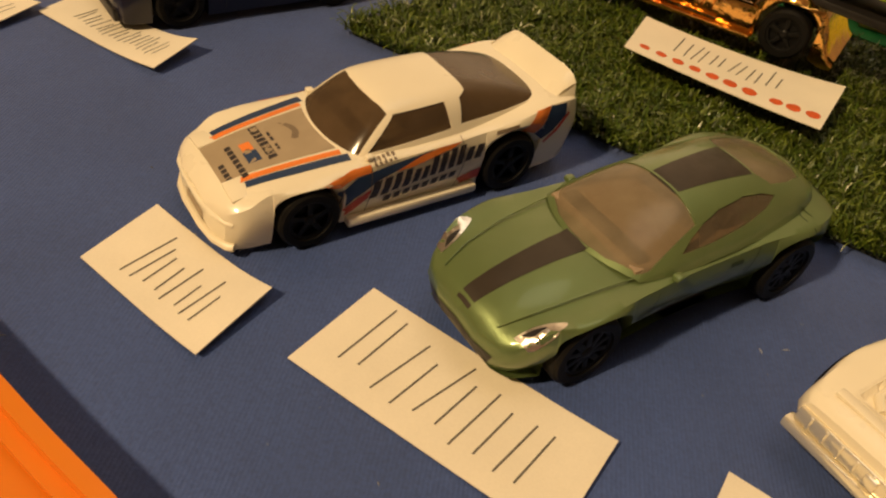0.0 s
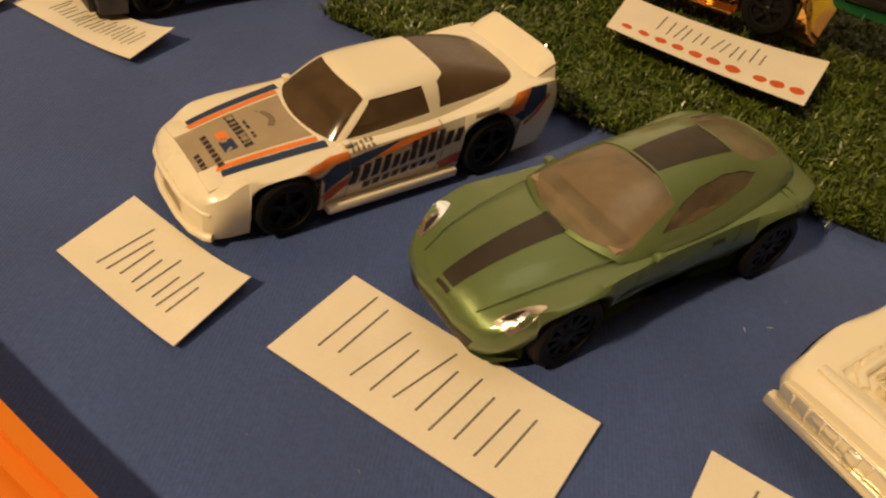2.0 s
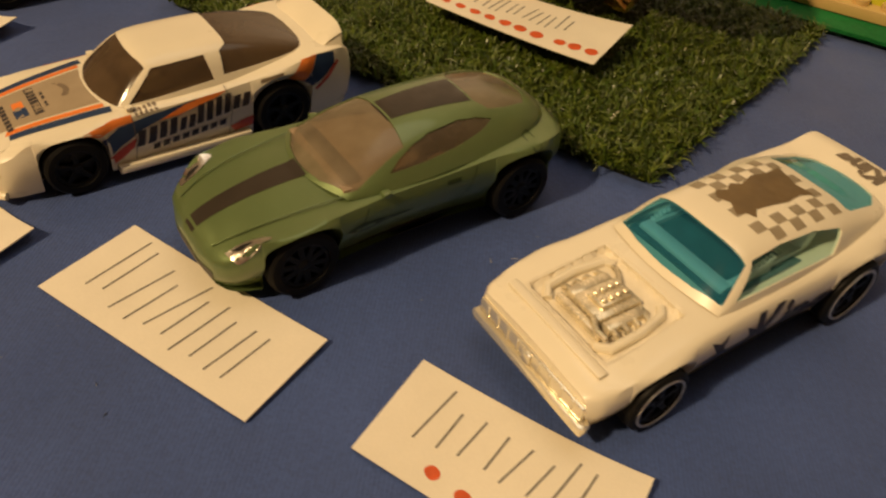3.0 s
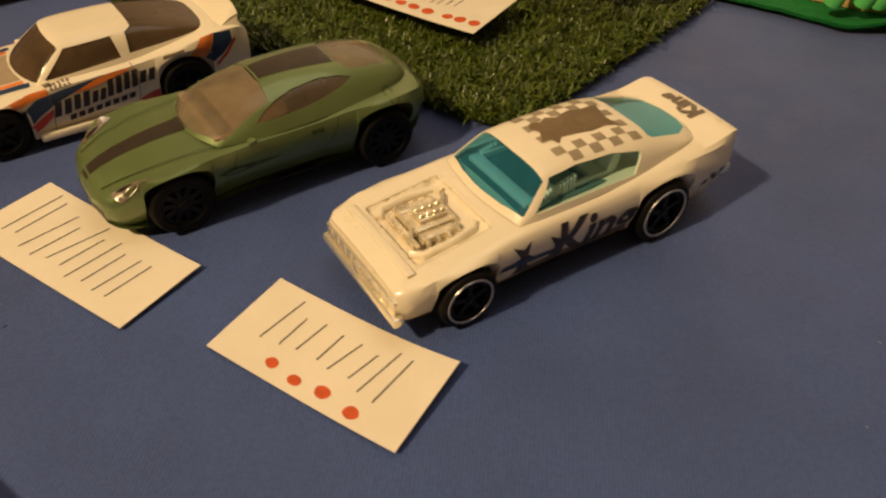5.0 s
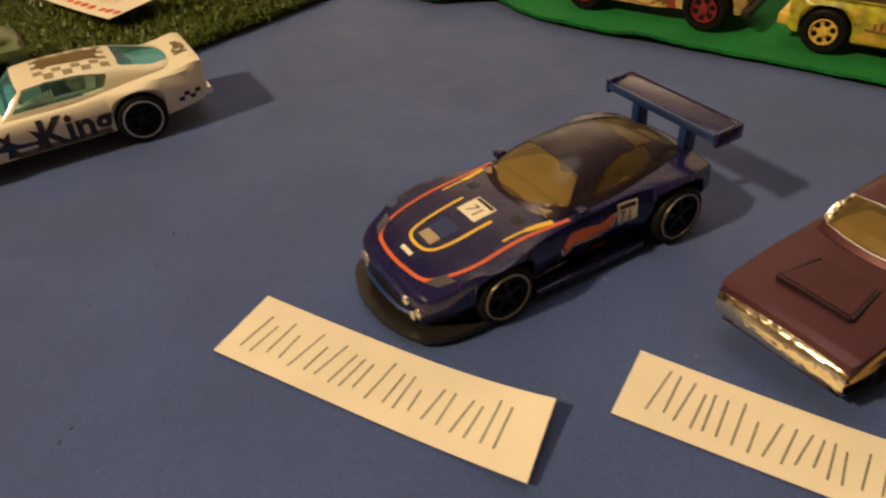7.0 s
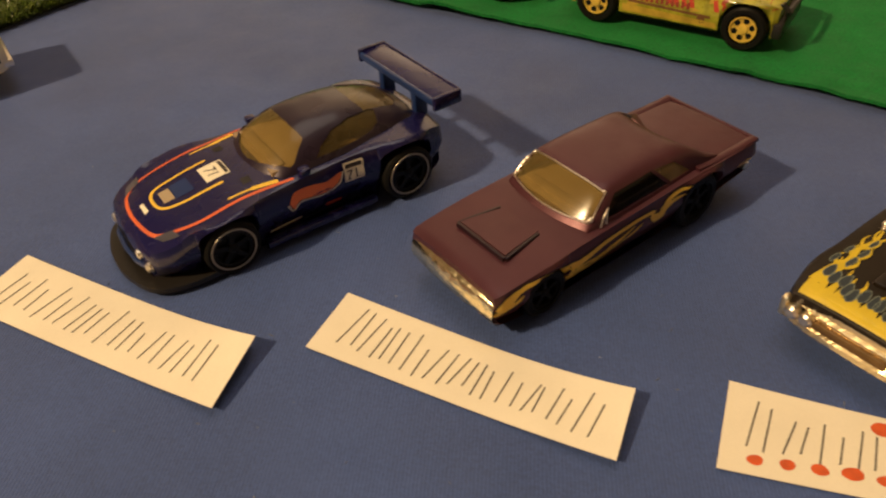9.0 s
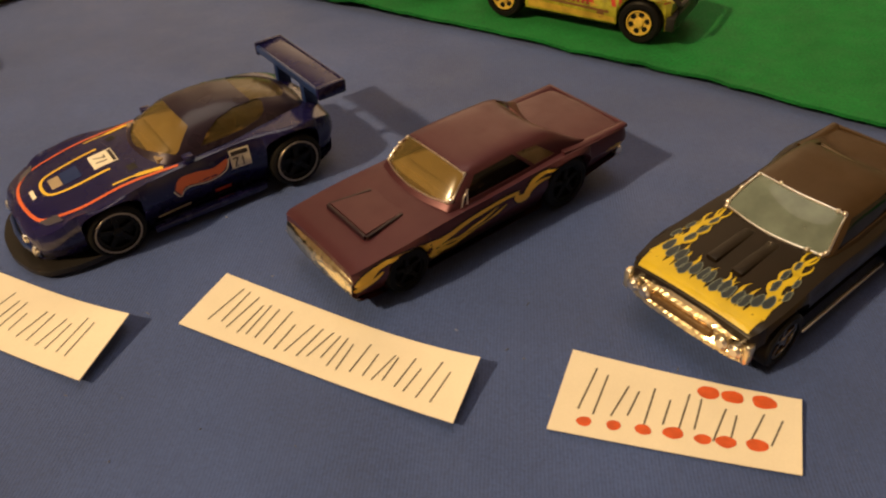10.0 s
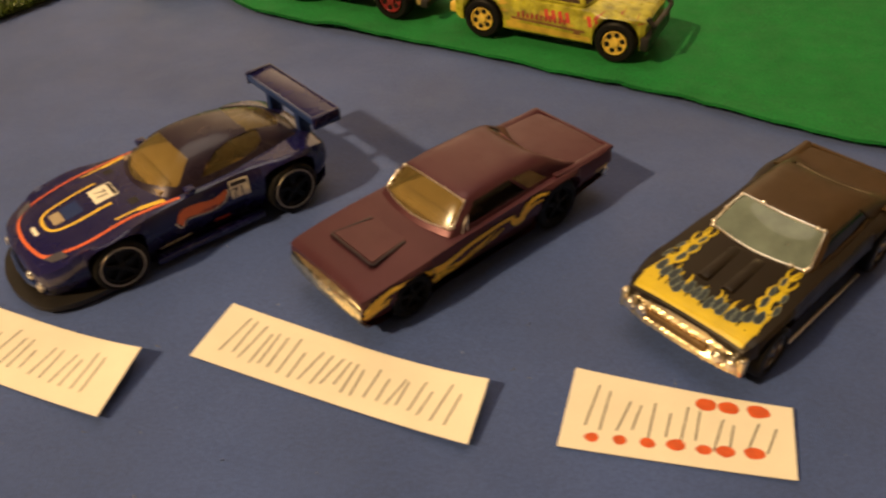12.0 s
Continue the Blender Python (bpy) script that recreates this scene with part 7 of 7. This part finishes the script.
for view in ("left", "right"):
    prints(wagon, skin, "red_mark", view, [[(6 - k * 2.2 + d, 9.6), (7.4 - k * 2.2 + d, 9.6), (6.4 - k * 2.2 + d, 12.8), (5.2 - k * 2.2 + d, 12.6)] for k in range(4) for d in (0, 13.5)], P_RED)
    prints(wagon, skin, "lower_band", view, [[(13.8, 4.6), (13.8, 6.2), (-13.8, 7.2), (-13.8, 4.8)]], material("ochre_print", (0.55, 0.36, 0.05), 0.4, stain=0.3, stain_mm=4) if view == "left" else bpy.data.materials["ochre_print"])
    prints(wagon, skin, "side_bar", view, [[(12.0, 7.2), (12.0, 8.0), (-12.0, 8.8), (-12.0, 8.0)]], MUD)
    rnd = random.Random(3)
    for n in range(16):
        x, z, r = rnd.uniform(-28, 28), rnd.uniform(7.5, 12.6), rnd.uniform(0.7, 1.8)
        prints(wagon, skin, "mud_splash", view, [[(x + r * q * math.cos(a), z + 0.6 * r * q * math.sin(a)) for a, q in ((0, 1.6), (1.1, 0.7), (2.0, 1.2), (3.2, 0.8), (4.2, 1.3), (5.3, 0.7))]], bpy.data.materials["ochre_print"], lift=0.05)
    for n in range(9):
        x, z, r = rnd.uniform(8, 29), rnd.uniform(9.0, 13.0), rnd.uniform(0.8, 1.6)
        prints(wagon, skin, "red_fleck", view, [[(x, z), (x + r * 0.5, z + r * 0.9), (x + r * 1.9, z + r * 1.5), (x + r * 1.1, z + r * 0.3)]], DARK_RED, lift=0.09)
    for n in range(11):
        x = 5.0 - n * 1.5 if view == "right" else -10.0 + n * 1.5
        prints(wagon, skin, "writing_bar", view, [[(x, 8.9), (x + 0.9, 8.9), (x + 0.9, 10.6 + 0.5 * (n % 3 == 0)), (x, 10.4 + 0.5 * (n % 2))]], DARK_RED, lift=0.12)
    prints(wagon, skin, "badge", view, [disc2(9.4, 6.6, 1.2)], MUD)

# hauler on the grass with a lime car on its bed
hauler = thing("toy_hauler", "white and gold chrome die-cast hauler truck on the grass", "toy truck", 96.4, 207.5, 8.0, 154.8, group="toy cars", size=1.15)
shell = body_shell([(31, 7.0, 3.2, 9.0, 12.6, 5.4), (30, 9.6, 2.0, 10.0, 14.2, 6.4), (26, 12.0, 1.6, 11.0, 15.4, 7.0), (20, 12.6, 1.6, 11.6, 16.4, 7.8), (15, 12.2, 1.6, 10.4, 16.8, 8.6), (11.5, 11.2, 1.8, 9.0, 16.8, 9.0)], [(22, 6.4, 5.4)], flare=1.0, crown=0.5)
part("cab", shell, CREAM_WHITE, hauler, "cream white cab and fenders")
bm = bmesh.new()
box(bm, 6.4, 13.6, -10.0, 10.0, 2.2, 24.0, 0.8)
part("cab_side", bm, material("orange_gold_print", (0.72, 0.26, 0.06), 0.25, 0.4, stain=0.1, stain_mm=6), hauler, "orange and gold cab panel")
part("window", box(bmesh.new(), 8.0, 12.6, -10.2, 10.2, 17.0, 22.6, 0.3), SMOKE, hauler)
bm = bmesh.new()
for sy in (-1, 1):
    for k in range(4):
        box(bm, -5.6 + k * 2.4, -3.6 + k * 2.4, sy * 10.2 - 1.5, sy * 10.2 + 1.5, 4.6, 9.4 - 0.2 * k, 0.4)
        lathe(bm, [(0.8, 0), (0.8, 1.6), (0.5, 1.9)], 10, axis="z", centre=(-4.6 + k * 2.4, sy * 10.2, 9.4))
    box(bm, -8.5, 6.0, sy * 9.4 - 1.2, sy * 9.4 + 1.2, 3.0, 7.6, 0.4)
    box(bm, -15.5, 12.0, sy * 11.4 - 1.4, sy * 11.4 + 1.4, 1.6, 2.8, 0.3)
    box(bm, -15.0, -7.0, sy * 10.4 - 1.0, sy * 10.4 + 1.0, 2.4, 8.6, 0.4)
part("side_engine", bm, GOLD, hauler, "shiny gold chrome engine and running boards")
fender = body_shell([(-13.2, 10.6, 2.0, 7.0, 9.0, 9.4), (-17, 11.8, 2.0, 11.5, 13.6, 10.4), (-23, 12.0, 2.0, 12.0, 14.4, 10.4), (-28.6, 11.6, 1.6, 8.0, 9.6, 10.0), (-31.6, 11.2, 0.6, 3.6, 4.6, 9.6), (-33.6, 11, 0.6, 2.2, 2.8, 9.4)], [(-22, 6.3, 5.6)], flare=0.6, crown=0.3)
part("rear_fender", fender, GOLD, hauler, "gold chrome rear fenders")
bm = bmesh.new()
box(bm, -54, 6.0, -10.6, 10.6, 13.6, 15.4, 0.4, Matrix.Translation((6, 0, 13)) @ Matrix.Rotation(radians(-2.2), 4, "Y") @ Matrix.Translation((-6, 0, -13)))
part("flat_bed", bm, BLACK, hauler, "black plastic flat bed")
for x in (22, -22):
    for sy in (-1, 1):
        wheel(hauler, x, sy * 10.4, 5.3, 4.4, BLACK_GLOSS, sy, 5)
LIME_GREEN = material("lime_green_paint", (0.24, 0.36, 0.03), 0.3, 0.3, stain=0.06, stain_mm=12, coat=0.5)
hatch, skin = toy_car(dict(
    label="lime green die-cast car parked on the truck bed", at=(128.0, 193.0, 26.2, -25.2), size=1.06, paint=LIME_GREEN, glass=SMOKE, crown=0.8, flare=0.5,
    rows=[(30, 8, 3.4, 7.8, 9.4, 6), (28.6, 11.6, 2.0, 8.6, 10.8, 9), (24, 13.0, 1.6, 10, 12, 10.4), (16, 13.4, 1.8, 11.4, 13, 10.8), (6, 13.2, 2, 12, 13.6, 10.8), (-6, 13.2, 2, 12.6, 14, 10.8), (-18, 13.4, 2, 13, 14.6, 11), (-26, 12.8, 2.6, 12.6, 14.2, 10.4), (-29, 10.8, 4, 11, 12.6, 9)],
    arches=[(18.5, 6.4, 5.6), (-18.5, 6.4, 5.6)], wheels=[(18.5, 5.7), (-18.5, 5.7)], track=(11.4, 11.4),
    cols=[((12.5, 0, 13.0), (3.5, 0, 19.8), "g", 4), ((9.8, 10.4, 13), (2, 8.4, 19.6), "b"), ((8.4, 11.2, 13.2), (0.6, 8.8, 19.5), "g", 3), ((-10, 11.2, 14), (-9, 8.8, 19.3), "b", 2), ((-21, 9.4, 14.8), (-15, 8.2, 18.8), "g", 4), ((-23, 0, 15), (-16, 0, 19), "g")],
    pane_names={1: "windshield", 3: "side_window", 5: "rear_window"}, across=(1, 5)))
